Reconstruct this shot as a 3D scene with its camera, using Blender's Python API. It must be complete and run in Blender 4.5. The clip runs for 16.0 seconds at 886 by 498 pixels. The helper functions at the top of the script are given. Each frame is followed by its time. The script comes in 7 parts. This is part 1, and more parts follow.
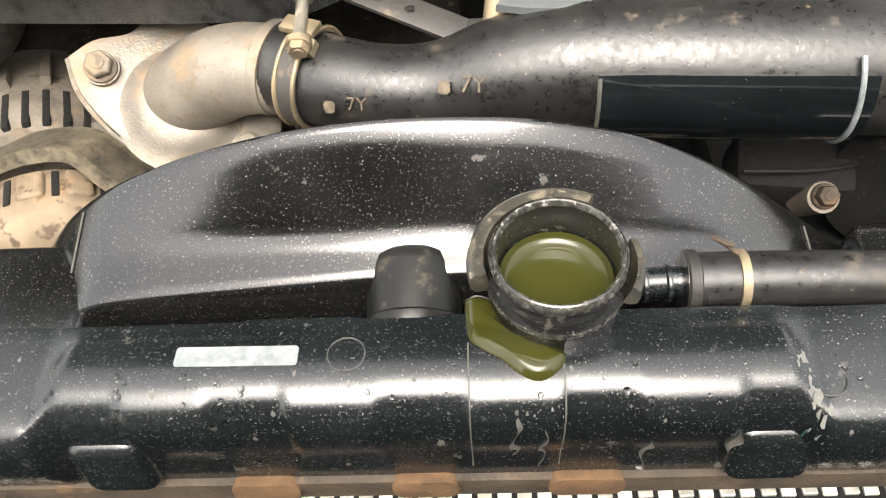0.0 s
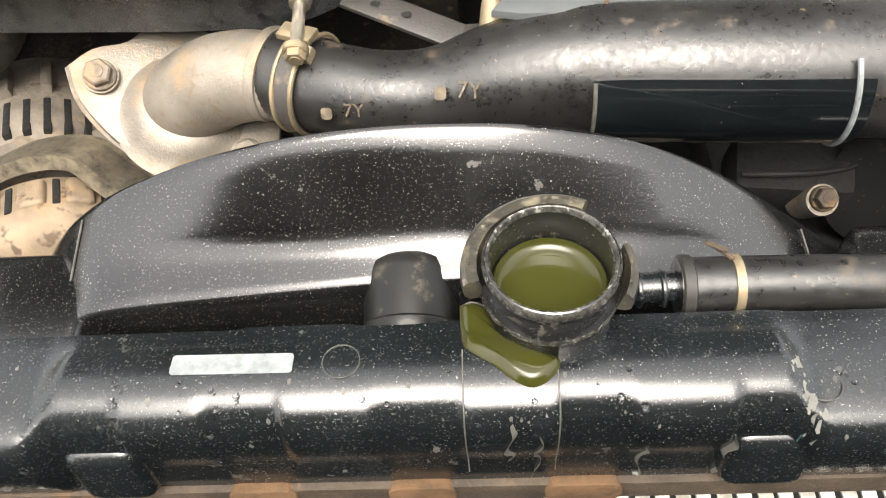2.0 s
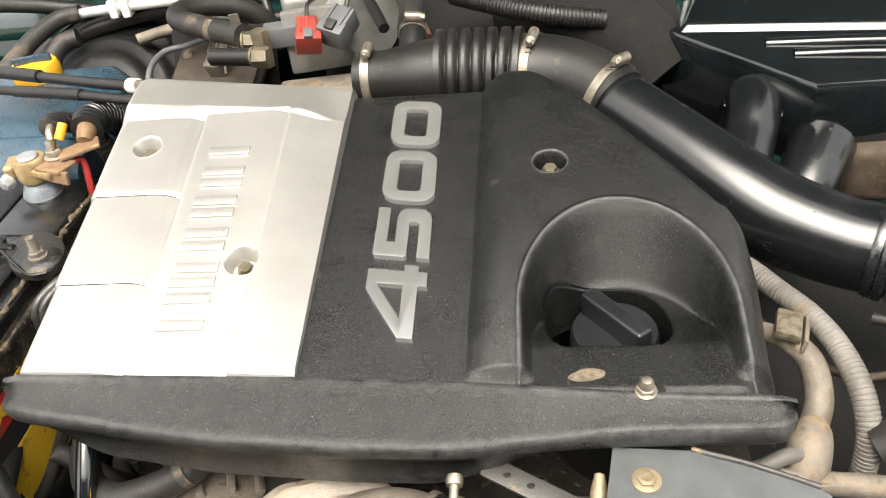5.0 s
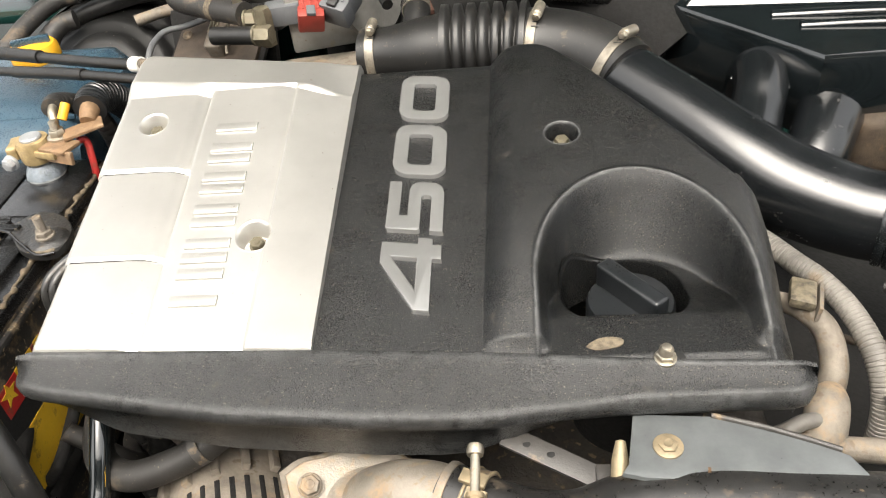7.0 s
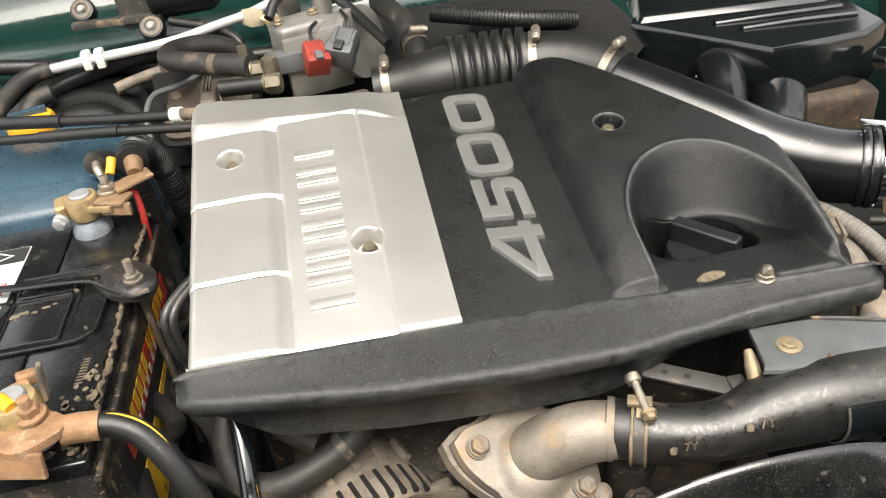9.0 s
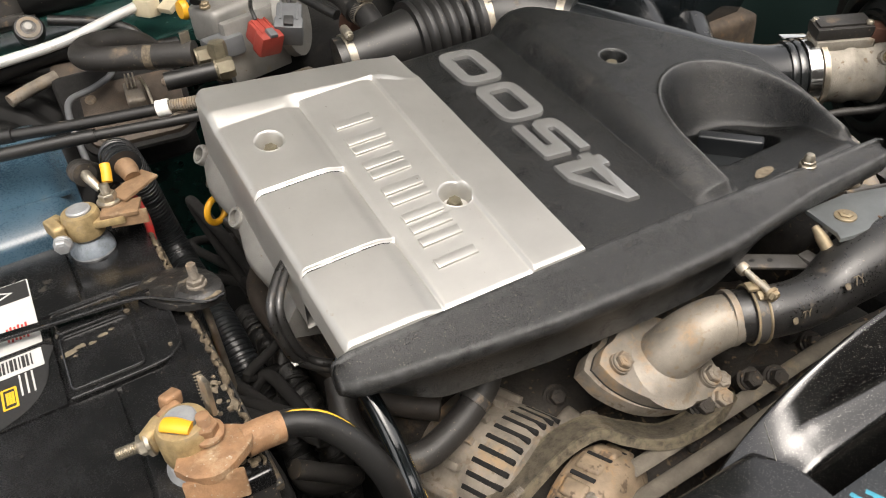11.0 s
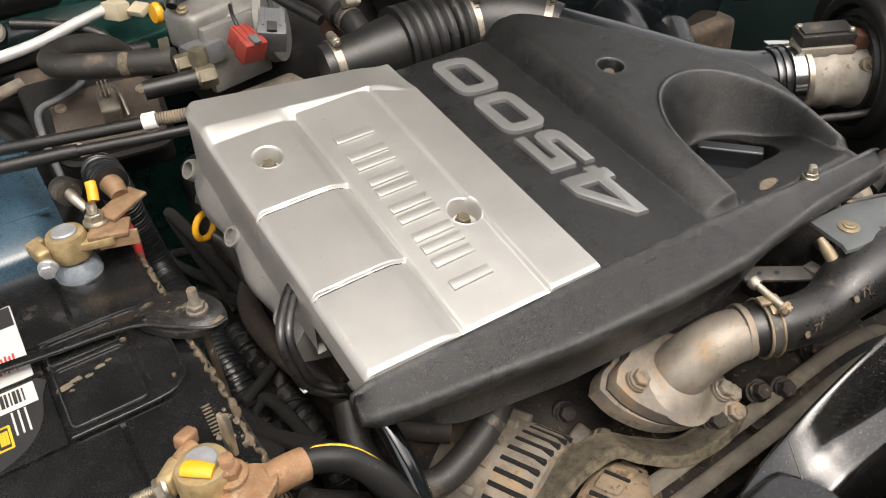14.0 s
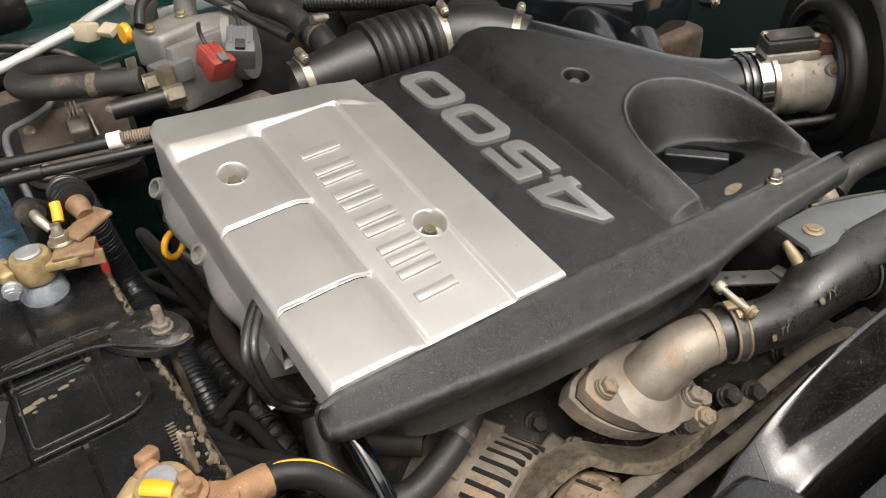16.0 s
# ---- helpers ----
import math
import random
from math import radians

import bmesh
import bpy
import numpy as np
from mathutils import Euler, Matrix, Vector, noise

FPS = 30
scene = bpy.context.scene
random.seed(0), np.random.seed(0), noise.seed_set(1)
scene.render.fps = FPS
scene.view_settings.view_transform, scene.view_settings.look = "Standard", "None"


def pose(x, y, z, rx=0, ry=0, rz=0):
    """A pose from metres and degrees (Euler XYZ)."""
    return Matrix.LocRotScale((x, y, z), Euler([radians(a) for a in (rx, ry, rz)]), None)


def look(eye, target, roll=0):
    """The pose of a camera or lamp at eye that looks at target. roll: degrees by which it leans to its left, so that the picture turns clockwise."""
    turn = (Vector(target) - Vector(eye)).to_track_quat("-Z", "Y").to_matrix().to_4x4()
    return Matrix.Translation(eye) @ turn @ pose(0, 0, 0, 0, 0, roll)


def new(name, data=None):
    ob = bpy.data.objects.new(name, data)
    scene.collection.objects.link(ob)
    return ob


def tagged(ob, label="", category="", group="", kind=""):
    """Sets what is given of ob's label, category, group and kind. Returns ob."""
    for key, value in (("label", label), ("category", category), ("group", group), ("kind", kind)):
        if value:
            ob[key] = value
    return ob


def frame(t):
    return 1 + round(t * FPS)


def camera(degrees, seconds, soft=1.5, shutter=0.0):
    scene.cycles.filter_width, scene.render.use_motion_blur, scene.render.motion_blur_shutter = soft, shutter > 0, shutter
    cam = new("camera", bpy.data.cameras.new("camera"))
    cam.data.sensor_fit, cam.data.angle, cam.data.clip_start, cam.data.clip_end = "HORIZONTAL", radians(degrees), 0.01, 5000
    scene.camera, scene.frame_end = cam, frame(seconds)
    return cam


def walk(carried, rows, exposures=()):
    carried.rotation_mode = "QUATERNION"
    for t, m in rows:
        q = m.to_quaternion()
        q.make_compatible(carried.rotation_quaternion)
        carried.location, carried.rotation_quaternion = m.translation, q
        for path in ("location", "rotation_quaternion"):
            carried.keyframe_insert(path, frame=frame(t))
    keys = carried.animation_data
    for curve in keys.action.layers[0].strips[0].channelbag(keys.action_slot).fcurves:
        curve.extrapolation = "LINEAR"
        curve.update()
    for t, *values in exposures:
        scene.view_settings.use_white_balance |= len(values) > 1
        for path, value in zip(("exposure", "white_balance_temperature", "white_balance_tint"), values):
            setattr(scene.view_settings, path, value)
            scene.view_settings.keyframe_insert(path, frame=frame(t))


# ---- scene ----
cam = camera(58.7, 16.0, soft=1.1)
PATH = [
    (0, (-0.0009, -0.0070, 1.1760), (-0.0494, 0.5812, 0.3687), -5.72),
    (0.5, (0.0000, -0.0070, 1.1760), (-0.0500, 0.5808, 0.3685), -5.99),
    (1, (0.0018, -0.0071, 1.1769), (-0.0502, 0.5815, 0.3702), -6.14),
    (1.5, (0.0009, -0.0063, 1.1770), (-0.0541, 0.5828, 0.3708), -6.37),
    (2, (0.0026, -0.0063, 1.1770), (-0.0534, 0.5843, 0.3719), -6.66),
    (2.5, (-0.0018, -0.0056, 1.1788), (-0.0613, 0.5904, 0.3780), -6.91),
    (3, (-0.0097, -0.0036, 1.2128), (-0.0717, 0.6301, 0.4417), -6.64),
    (3.5, (-0.0211, 0.0020, 1.2755), (-0.0781, 0.7123, 0.5739), -6.00),
    (4, (-0.0334, -0.0032, 1.3325), (-0.1084, 0.7742, 0.7081), -6.54),
    (4.5, (-0.0387, -0.0112, 1.3617), (-0.1198, 0.7852, 0.7623), -5.92),
    (5, (-0.0246, 0.0023, 1.3526), (-0.1351, 0.7896, 0.7461), -6.74),
    (7.3, (-0.0475, -0.0060, 1.3410), (-0.1445, 0.7732, 0.7219), -7.28),
    (7.5, (-0.0581, -0.0138, 1.3392), (-0.1456, 0.7732, 0.7284), -7.12),
    (8, (-0.0880, -0.0392, 1.3440), (-0.1555, 0.7646, 0.7529), -7.70),
    (8.5, (-0.1311, -0.0784, 1.3525), (-0.1601, 0.7421, 0.7816), -8.47),
    (9, (-0.2226, -0.0798, 1.3505), (-0.1366, 0.7398, 0.7842), -7.27),
    (9.5, (-0.3397, -0.0610, 1.3556), (-0.1453, 0.7346, 0.7819), -7.02),
    (10, (-0.3714, -0.0663, 1.3558), (-0.1354, 0.7059, 0.7659), -6.98),
    (10.2, (-0.3942, -0.0564, 1.3473), (-0.1271, 0.7023, 0.7531), -6.77),
    (12.5, (-0.4972, 0.0134, 1.3567), (-0.0771, 0.6885, 0.7503), -3.57),
    (13, (-0.4963, 0.0250, 1.3554), (-0.0817, 0.6974, 0.7422), -2.97),
    (13.5, (-0.4946, 0.0340, 1.3548), (-0.0795, 0.7023, 0.7375), -2.92),
    (14, (-0.4902, 0.0282, 1.3585), (-0.0738, 0.6997, 0.7456), -3.59),
    (14.5, (-0.4910, 0.0249, 1.3563), (-0.0680, 0.6961, 0.7476), -3.82),
    (15, (-0.4858, 0.0194, 1.3575), (-0.0579, 0.6914, 0.7530), -4.03),
    (15.5, (-0.4796, 0.0190, 1.3609), (-0.0542, 0.6877, 0.7511), -4.06),
    (16, (-0.4770, 0.0171, 1.3554), (-0.0427, 0.6907, 0.7573), -4.34),
]
EXPOSURES = [(0, 2.06, 7050, 10), (2.5, 2.06, 7050, 10), (3.5, 2.02, 7200, 10), (5, 1.86, 7150, 9), (8, 1.82, 7050, 9), (9.5, 1.48, 7050, 10), (12.5, 1.16, 7050, 12), (16, 1.16, 7050, 12)]
walk(cam, [(t, look(eye, target, roll)) for t, eye, target, roll in PATH], EXPOSURES)

# ---- light ----
world = bpy.data.worlds.new("world")
scene.world = world
world.use_nodes = True
wn = world.node_tree.nodes
sky = wn.new("ShaderNodeTexSky")
sky.sky_type = "NISHITA"
sky.sun_disc = False
sky.sun_elevation, sky.sun_rotation = radians(64), radians(183)
sky.air_density, sky.dust_density, sky.ozone_density = 1.0, 4.5, 1.0
cloud = wn.new("ShaderNodeHueSaturation")
cloud.inputs["Saturation"].default_value = 0.25
world.node_tree.links.new(sky.outputs[0], cloud.inputs["Color"])
world.node_tree.links.new(cloud.outputs[0], wn["Background"].inputs[0])
wn["Background"].inputs[1].default_value = 0.15
sun = new("sun", bpy.data.lights.new("sun", "SUN"))
sun.data.energy, sun.data.angle, sun.data.color = 0.85, radians(44), (1.0, 0.975, 0.94)
sun.matrix_world = look((-0.12, -1.2, 3.9), (0, 0.1, 1))

# ---- materials ----


def mat(name, col, rough=0.5, metal=0.0, var=0.25, scale=30.0, grain=600.0, bump=0.12, dust=None, amount=0.0,
        dscale=22.0, specks=None, speck_size=350.0, speck_cut=0.68, coat=0.0, spread=0.15, gloss=0.5, wear_glint=None):
    """Paint, plastic, rubber or metal: base tone in two scales, fine relief, patches of dust and specks."""
    m = bpy.data.materials.new(name)
    m.use_nodes = True
    n, l = m.node_tree.nodes, m.node_tree.links
    b = n["Principled BSDF"]
    tc = n.new("ShaderNodeTexCoord")

    def tex(s, detail=5.0, rou=0.6):
        t = n.new("ShaderNodeTexNoise")
        t.inputs["Scale"].default_value, t.inputs["Detail"].default_value = s, detail
        t.inputs["Roughness"].default_value = rou
        l.new(tc.outputs["Object"], t.inputs["Vector"])
        return t

    def mix(a, bb, f):
        x = n.new("ShaderNodeMix")
        x.data_type = "RGBA"
        for i, v in ((6, a), (7, bb), (0, f)):
            if isinstance(v, tuple):
                x.inputs[i].default_value = (*v, 1)
            else:
                l.new(v, x.inputs[i])
        return x.outputs[2]

    def ramp(src, lo, hi):
        r = n.new("ShaderNodeMapRange")
        r.inputs["From Min"].default_value, r.inputs["From Max"].default_value = lo, hi
        l.new(src, r.inputs["Value"])
        return r.outputs["Result"]

    big, fine = tex(scale), tex(grain, 3.0)
    dark = tuple(max(0.0, c * (1 - var)) for c in col)
    light = tuple(min(1.0, c * (1 + var)) for c in col)
    colour = mix(dark, light, ramp(big.outputs["Fac"], 0.3, 0.7))
    rough_out = ramp(fine.outputs["Fac"], 0.2, 0.8)
    rr = n.new("ShaderNodeMapRange")
    rr.inputs["To Min"].default_value, rr.inputs["To Max"].default_value = max(0.02, rough - spread * 0.6), min(1, rough + spread)
    mm = n.new("ShaderNodeMath")
    mm.operation = "ADD"
    l.new(big.outputs["Fac"], mm.inputs[0])
    l.new(rough_out, mm.inputs[1])
    rr.inputs["From Min"].default_value, rr.inputs["From Max"].default_value = 0.4, 1.5
    l.new(mm.outputs[0], rr.inputs["Value"])
    rough_socket = rr.outputs["Result"]
    metal_socket = None
    if dust:
        d = ramp(tex(dscale, 8.0, 0.68).outputs["Fac"], 0.61 - amount * 0.4, 0.73 - amount * 0.3)
        colour = mix(colour, dust, d)
        r2 = n.new("ShaderNodeMix")
        l.new(d, r2.inputs[0])
        l.new(rough_socket, r2.inputs[2])
        r2.inputs[3].default_value = 0.85
        rough_socket = r2.outputs[0]
        if metal:
            iv = n.new("ShaderNodeMapRange")
            iv.inputs["To Min"].default_value, iv.inputs["To Max"].default_value = metal, 0.0
            l.new(d, iv.inputs["Value"])
            metal_socket = iv.outputs["Result"]
    if specks:
        s = ramp(tex(speck_size, 2.0).outputs["Fac"], speck_cut - 0.04, speck_cut + 0.04)
        colour = mix(colour, specks, s)
    # Pale convex edges: scuffed plastic, plus the glint of rounded edges put into colour.
    if wear_glint:
        g = n.new("ShaderNodeNewGeometry")
        edge = ramp(g.outputs["Pointiness"], 0.505, 0.54)
        e2 = n.new("ShaderNodeMath")
        e2.operation = "MULTIPLY"
        l.new(edge, e2.inputs[0])
        l.new(ramp(tex(140, 4.0).outputs["Fac"], 0.25, 0.6), e2.inputs[1])
        colour = mix(colour, wear_glint, e2.outputs[0])
    l.new(colour, b.inputs["Base Color"])
    l.new(rough_socket, b.inputs["Roughness"])
    if metal_socket:
        l.new(metal_socket, b.inputs["Metallic"])
    else:
        b.inputs["Metallic"].default_value = metal
    b.inputs["Specular IOR Level"].default_value = gloss
    b.inputs["Coat Weight"].default_value = coat
    b.inputs["Coat Roughness"].default_value = 0.08
    if bump:
        bp = n.new("ShaderNodeBump")
        bp.inputs["Strength"].default_value, bp.inputs["Distance"].default_value = bump, 0.001
        l.new(fine.outputs["Fac"], bp.inputs["Height"])
        l.new(bp.outputs["Normal"], b.inputs["Normal"])
    return m


M = {
    "cover": mat("black_textured_plastic", (0.0046, 0.0052, 0.0056), 0.265, var=0.35, grain=1350, bump=0.58, dust=(0.040, 0.033, 0.026), amount=-0.02, dscale=55, specks=(0.14, 0.122, 0.095), speck_size=900, speck_cut=0.668, gloss=0.55, wear_glint=(0.060, 0.061, 0.061)),
    "silver": mat("silver_paint", (0.53, 0.52, 0.49), 0.34, metal=0.75, var=0.06, scale=25, grain=3000, bump=0.10, dust=(0.36, 0.28, 0.18), amount=-0.12, dscale=60, spread=0.08, specks=(0.22, 0.17, 0.12), speck_size=330, speck_cut=0.775),
    "chrome": mat("satin_silver_lettering", (0.34, 0.34, 0.335), 0.22, metal=0.65, var=0.05, scale=25, grain=15, bump=0.0, spread=0.04),
    "tank": mat("glossy_black_plastic", (0.007, 0.009, 0.010), 0.21, var=0.3, grain=900, bump=0.02, dust=(0.11, 0.105, 0.09), amount=-0.08, dscale=80, specks=(0.24, 0.23, 0.21), speck_size=1500, speck_cut=0.690, spread=0.10, gloss=0.9),
    "shroud": mat("speckled_black_plastic", (0.0065, 0.0065, 0.0065), 0.13, var=0.3, grain=900, bump=0.03, dust=(0.06, 0.052, 0.042), amount=-0.08, dscale=60, specks=(0.24, 0.225, 0.195), speck_size=1600, speck_cut=0.688, spread=0.08, gloss=1.0),
    "gloss": mat("polished_black_plastic", (0.006, 0.008, 0.009), 0.08, var=0.3, bump=0.02, dust=(0.2, 0.17, 0.13), amount=-0.16, dscale=40, specks=(0.25, 0.22, 0.18), speck_size=900, speck_cut=0.76, spread=0.06, gloss=1.0),
    "satin": mat("satin_black_plastic", (0.006, 0.007, 0.008), 0.19, var=0.3, bump=0.02, dust=(0.06, 0.052, 0.042), amount=-0.06, dscale=40, specks=(0.12, 0.11, 0.09), speck_size=900, speck_cut=0.74, spread=0.08, gloss=0.75),
    "rubber": mat("black_rubber", (0.012, 0.0118, 0.0115), 0.36, var=0.35, grain=900, bump=0.15, dust=(0.13, 0.1, 0.07), amount=-0.04, dscale=40, specks=(0.15, 0.12, 0.085), speck_size=420, speck_cut=0.72),
    "hose": mat("shiny_rubber", (0.014, 0.0135, 0.013), 0.30, var=0.35, scale=60, grain=420, bump=0.13, dust=(0.085, 0.064, 0.042), amount=0.05, dscale=48, spread=0.26, specks=(0.13, 0.1, 0.065), speck_size=380, speck_cut=0.725, gloss=0.75),
    "brownhose": mat("clay_brown_hose", (0.040, 0.033, 0.027), 0.55, var=0.4, grain=700, bump=0.2, dust=(0.11, 0.082, 0.056), amount=0.14, dscale=26, specks=(0.17, 0.13, 0.09), speck_size=260, speck_cut=0.71),
    "dustyrubber": mat("dusty_rubber", (0.020, 0.0185, 0.017), 0.5, var=0.4, grain=700, bump=0.2, dust=(0.12, 0.092, 0.065), amount=0.08, dscale=30, specks=(0.17, 0.135, 0.095), speck_size=300, speck_cut=0.72),
    "alu": mat("cast_aluminium", (0.215, 0.190, 0.158), 0.42, metal=0.35, var=0.38, scale=30, grain=700, bump=0.35, dust=(0.31, 0.20, 0.105), amount=0.20, dscale=22, specks=(0.22, 0.175, 0.125), speck_size=130, speck_cut=0.62),
    "greyalu": mat("grey_cast_aluminium", (0.27, 0.262, 0.245), 0.5, metal=0.5, var=0.18, scale=45, grain=900, bump=0.35, dust=(0.28, 0.23, 0.16), amount=0.02, dscale=34, specks=(0.2, 0.16, 0.11), speck_size=220, speck_cut=0.74),
    "castgrey": mat("stained_grey_casting", (0.29, 0.265, 0.225), 0.6, metal=0.35, var=0.3, scale=45, grain=600, bump=0.4, dust=(0.27, 0.2, 0.13), amount=0.14, dscale=40, specks=(0.17, 0.13, 0.09), speck_size=160, speck_cut=0.66),
    "rustalu": mat("clay_rust_aluminium", (0.22, 0.165, 0.11), 0.6, metal=0.2, var=0.4, scale=50, grain=400, bump=0.5, dust=(0.30, 0.17, 0.07), amount=0.18, dscale=36, specks=(0.10, 0.07, 0.045), speck_size=120, speck_cut=0.62),
    "dirtyalu": mat("dirty_aluminium", (0.19, 0.165, 0.135), 0.65, metal=0.3, var=0.4, scale=45, grain=400, bump=0.5, dust=(0.26, 0.18, 0.105), amount=0.22, dscale=32, specks=(0.15, 0.118, 0.085), speck_size=110, speck_cut=0.62),
    "steel": mat("zinc_steel", (0.42, 0.38, 0.31), 0.35, metal=0.9, var=0.25, scale=90, bump=0.15, dust=(0.32, 0.22, 0.13), amount=0.12, dscale=90),
    "gold": mat("yellow_passivated_steel", (0.26, 0.21, 0.135), 0.45, metal=0.5, var=0.3, scale=90, bump=0.2, dust=(0.27, 0.195, 0.115), amount=0.2, dscale=90),
    "brass": mat("brass", (0.37, 0.275, 0.14), 0.5, metal=0.5, var=0.35, scale=120, bump=0.3, dust=(0.3, 0.23, 0.14), amount=0.2, dscale=110),
    "corroded": mat("corroded_copper", (0.30, 0.17, 0.09), 0.6, metal=0.3, var=0.35, scale=70, bump=0.5, dust=(0.36, 0.26, 0.16), amount=0.2, dscale=60, specks=(0.42, 0.38, 0.3), speck_size=400, speck_cut=0.70),
    "lead": mat("lead", (0.36, 0.37, 0.38), 0.5, metal=0.6, var=0.2, scale=90, bump=0.3),
    "battery": mat("black_battery_case", (0.009, 0.009, 0.0095), 0.2, var=0.3, grain=1100, bump=0.05, dust=(0.09, 0.075, 0.055), amount=-0.08, dscale=34, specks=(0.16, 0.13, 0.1), speck_size=700, speck_cut=0.745, gloss=0.9),
    "batteryside": mat("muddy_battery_side", (0.02, 0.019, 0.018), 0.5, var=0.3, grain=900, bump=0.25, dust=(0.17, 0.125, 0.075), amount=0.26, dscale=45, specks=(0.28, 0.22, 0.14), speck_size=300, speck_cut=0.66),
    "mud": mat("dried_mud", (0.095, 0.072, 0.046), 0.9, var=0.6, scale=120, grain=500, bump=1.0, dust=(0.03, 0.026, 0.02), amount=0.1, dscale=90, specks=(0.22, 0.18, 0.125), speck_size=300, speck_cut=0.64),
    "blue": mat("blue_tank_plastic", (0.03, 0.062, 0.09), 0.25, var=0.25, scale=20, bump=0.08, dust=(0.13, 0.13, 0.125), amount=-0.02, dscale=20, gloss=0.7),
    "yellow": mat("yellow_plastic", (0.72, 0.36, 0.02), 0.4, var=0.12, bump=0.05, dust=(0.4, 0.26, 0.1), amount=-0.04),
    "red": mat("red_plastic", (0.26, 0.036, 0.025), 0.5, var=0.25, bump=0.1, dust=(0.28, 0.14, 0.1), amount=0.0),
    "grey": mat("grey_plastic", (0.10, 0.105, 0.11), 0.5, var=0.2, bump=0.1, dust=(0.2, 0.165, 0.125), amount=0.02),
    "corr": mat("grey_conduit", (0.15, 0.14, 0.125), 0.5, var=0.3, bump=0.15, dust=(0.16, 0.12, 0.08), amount=0.12),
    "brown": mat("brown_plastic", (0.10, 0.045, 0.03), 0.5, var=0.2, bump=0.1, dust=(0.3, 0.22, 0.15), amount=0.0),
    "white": mat("white_plastic", (0.75, 0.74, 0.70), 0.45, var=0.08, bump=0.1, dust=(0.5, 0.42, 0.3), amount=-0.05),
    "pipe": mat("pale_metal_pipe", (0.68, 0.68, 0.66), 0.35, metal=0.4, var=0.08, bump=0.08, dust=(0.4, 0.33, 0.24), amount=-0.06),
    "green": mat("green_body_paint", (0.008, 0.034, 0.029), 0.14, var=0.2, bump=0.02, dust=(0.12, 0.11, 0.09), amount=-0.04, dscale=12, coat=0.6),
    "plate": mat("grey_painted_steel", (0.13, 0.14, 0.142), 0.35, metal=0.3, var=0.15, scale=60, bump=0.08, dust=(0.2, 0.17, 0.12), amount=-0.14, dscale=40),
    "blacksteel": mat("black_painted_steel", (0.045, 0.042, 0.039), 0.38, var=0.35, bump=0.2, dust=(0.28, 0.2, 0.12), amount=0.14, dscale=35),
    "block": mat("grimy_engine_iron", (0.022, 0.018, 0.014), 0.75, var=0.7, scale=45, grain=260, bump=1.0, dust=(0.095, 0.060, 0.034), amount=0.13, dscale=22, specks=(0.13, 0.09, 0.055), speck_size=130, speck_cut=0.66),
    "armsteel": mat("grimy_black_arm_steel", (0.035, 0.031, 0.027), 0.45, metal=0.3, var=0.4, scale=60, grain=500, bump=0.4, dust=(0.10, 0.072, 0.044), amount=0.06, dscale=45, specks=(0.012, 0.010, 0.008), speck_size=420, speck_cut=0.60, wear_glint=(0.2, 0.17, 0.12)),
    # Near-black: the shade of gaps and openings is put into this base colour.
    "deep": mat("depth_shade_black", (0.004, 0.0036, 0.0032), 0.9, var=0.5, scale=35, grain=250, bump=0.8, dust=(0.014, 0.0105, 0.0075), amount=0.04, dscale=30),
    "rail": mat("rusty_crimp_rail", (0.055, 0.040, 0.027), 0.7, metal=0.1, var=0.5, scale=60, bump=0.6, dust=(0.15, 0.088, 0.04), amount=0.10, dscale=70),
    "rust": mat("orange_rust_steel", (0.105, 0.058, 0.027), 0.8, metal=0.1, var=0.4, scale=120, bump=0.6, dust=(0.11, 0.075, 0.045), amount=0.14, dscale=90),
    "fin": mat("aluminium_fin", (0.62, 0.60, 0.54), 0.4, metal=0.7, var=0.2, scale=300, bump=0.1, dust=(0.55, 0.46, 0.3), amount=0.02),
    "label": mat("paper_label", (0.52, 0.52, 0.50), 0.45, var=0.06, bump=0.04, dust=(0.3, 0.26, 0.2), amount=-0.08),
    "plaque": mat("worn_foil_label", (0.24, 0.26, 0.265), 0.4, metal=0.2, var=0.3, scale=260, bump=0.05, dust=(0.1, 0.1, 0.095), amount=0.05, dscale=180),
    "ink": mat("black_ink", (0.02, 0.02, 0.02), 0.5, var=0.1, bump=0.0),
    "redink": mat("red_ink", (0.42, 0.025, 0.022), 0.45, var=0.15, bump=0.0, dust=(0.12, 0.085, 0.055), amount=0.16, dscale=60),
    "yellowink": mat("yellow_ink", (0.68, 0.42, 0.03), 0.45, var=0.15, bump=0.0, dust=(0.13, 0.09, 0.055), amount=0.14, dscale=60),
    "chalk": mat("pale_print", (0.11, 0.088, 0.06), 0.7, var=0.6, scale=300, bump=0.0),
    "tan": mat("tan_plastic", (0.46, 0.40, 0.28), 0.55, var=0.15, bump=0.1, dust=(0.35, 0.26, 0.16), amount=0.02),
    "bleach": mat("dried_clay_stain", (0.13, 0.105, 0.072), 0.8, var=0.5, scale=260, bump=0.2),
    "dullteal": mat("dull_teal_tone", (0.03, 0.10, 0.09), 0.3, var=0.3, scale=200, bump=0.05),
    "crust": mat("white_dried_crust", (0.13, 0.13, 0.118), 0.7, var=0.3, scale=300, bump=0.3),
    "residue": mat("dried_grey_residue", (0.085, 0.082, 0.073), 0.45, var=0.4, scale=300, bump=0.1),
    "copperwire": mat("heat_darkened_copper", (0.24, 0.15, 0.085), 0.6, metal=0.3, var=0.3, scale=90, bump=0.3, dust=(0.3, 0.215, 0.135), amount=0.14, dscale=70),
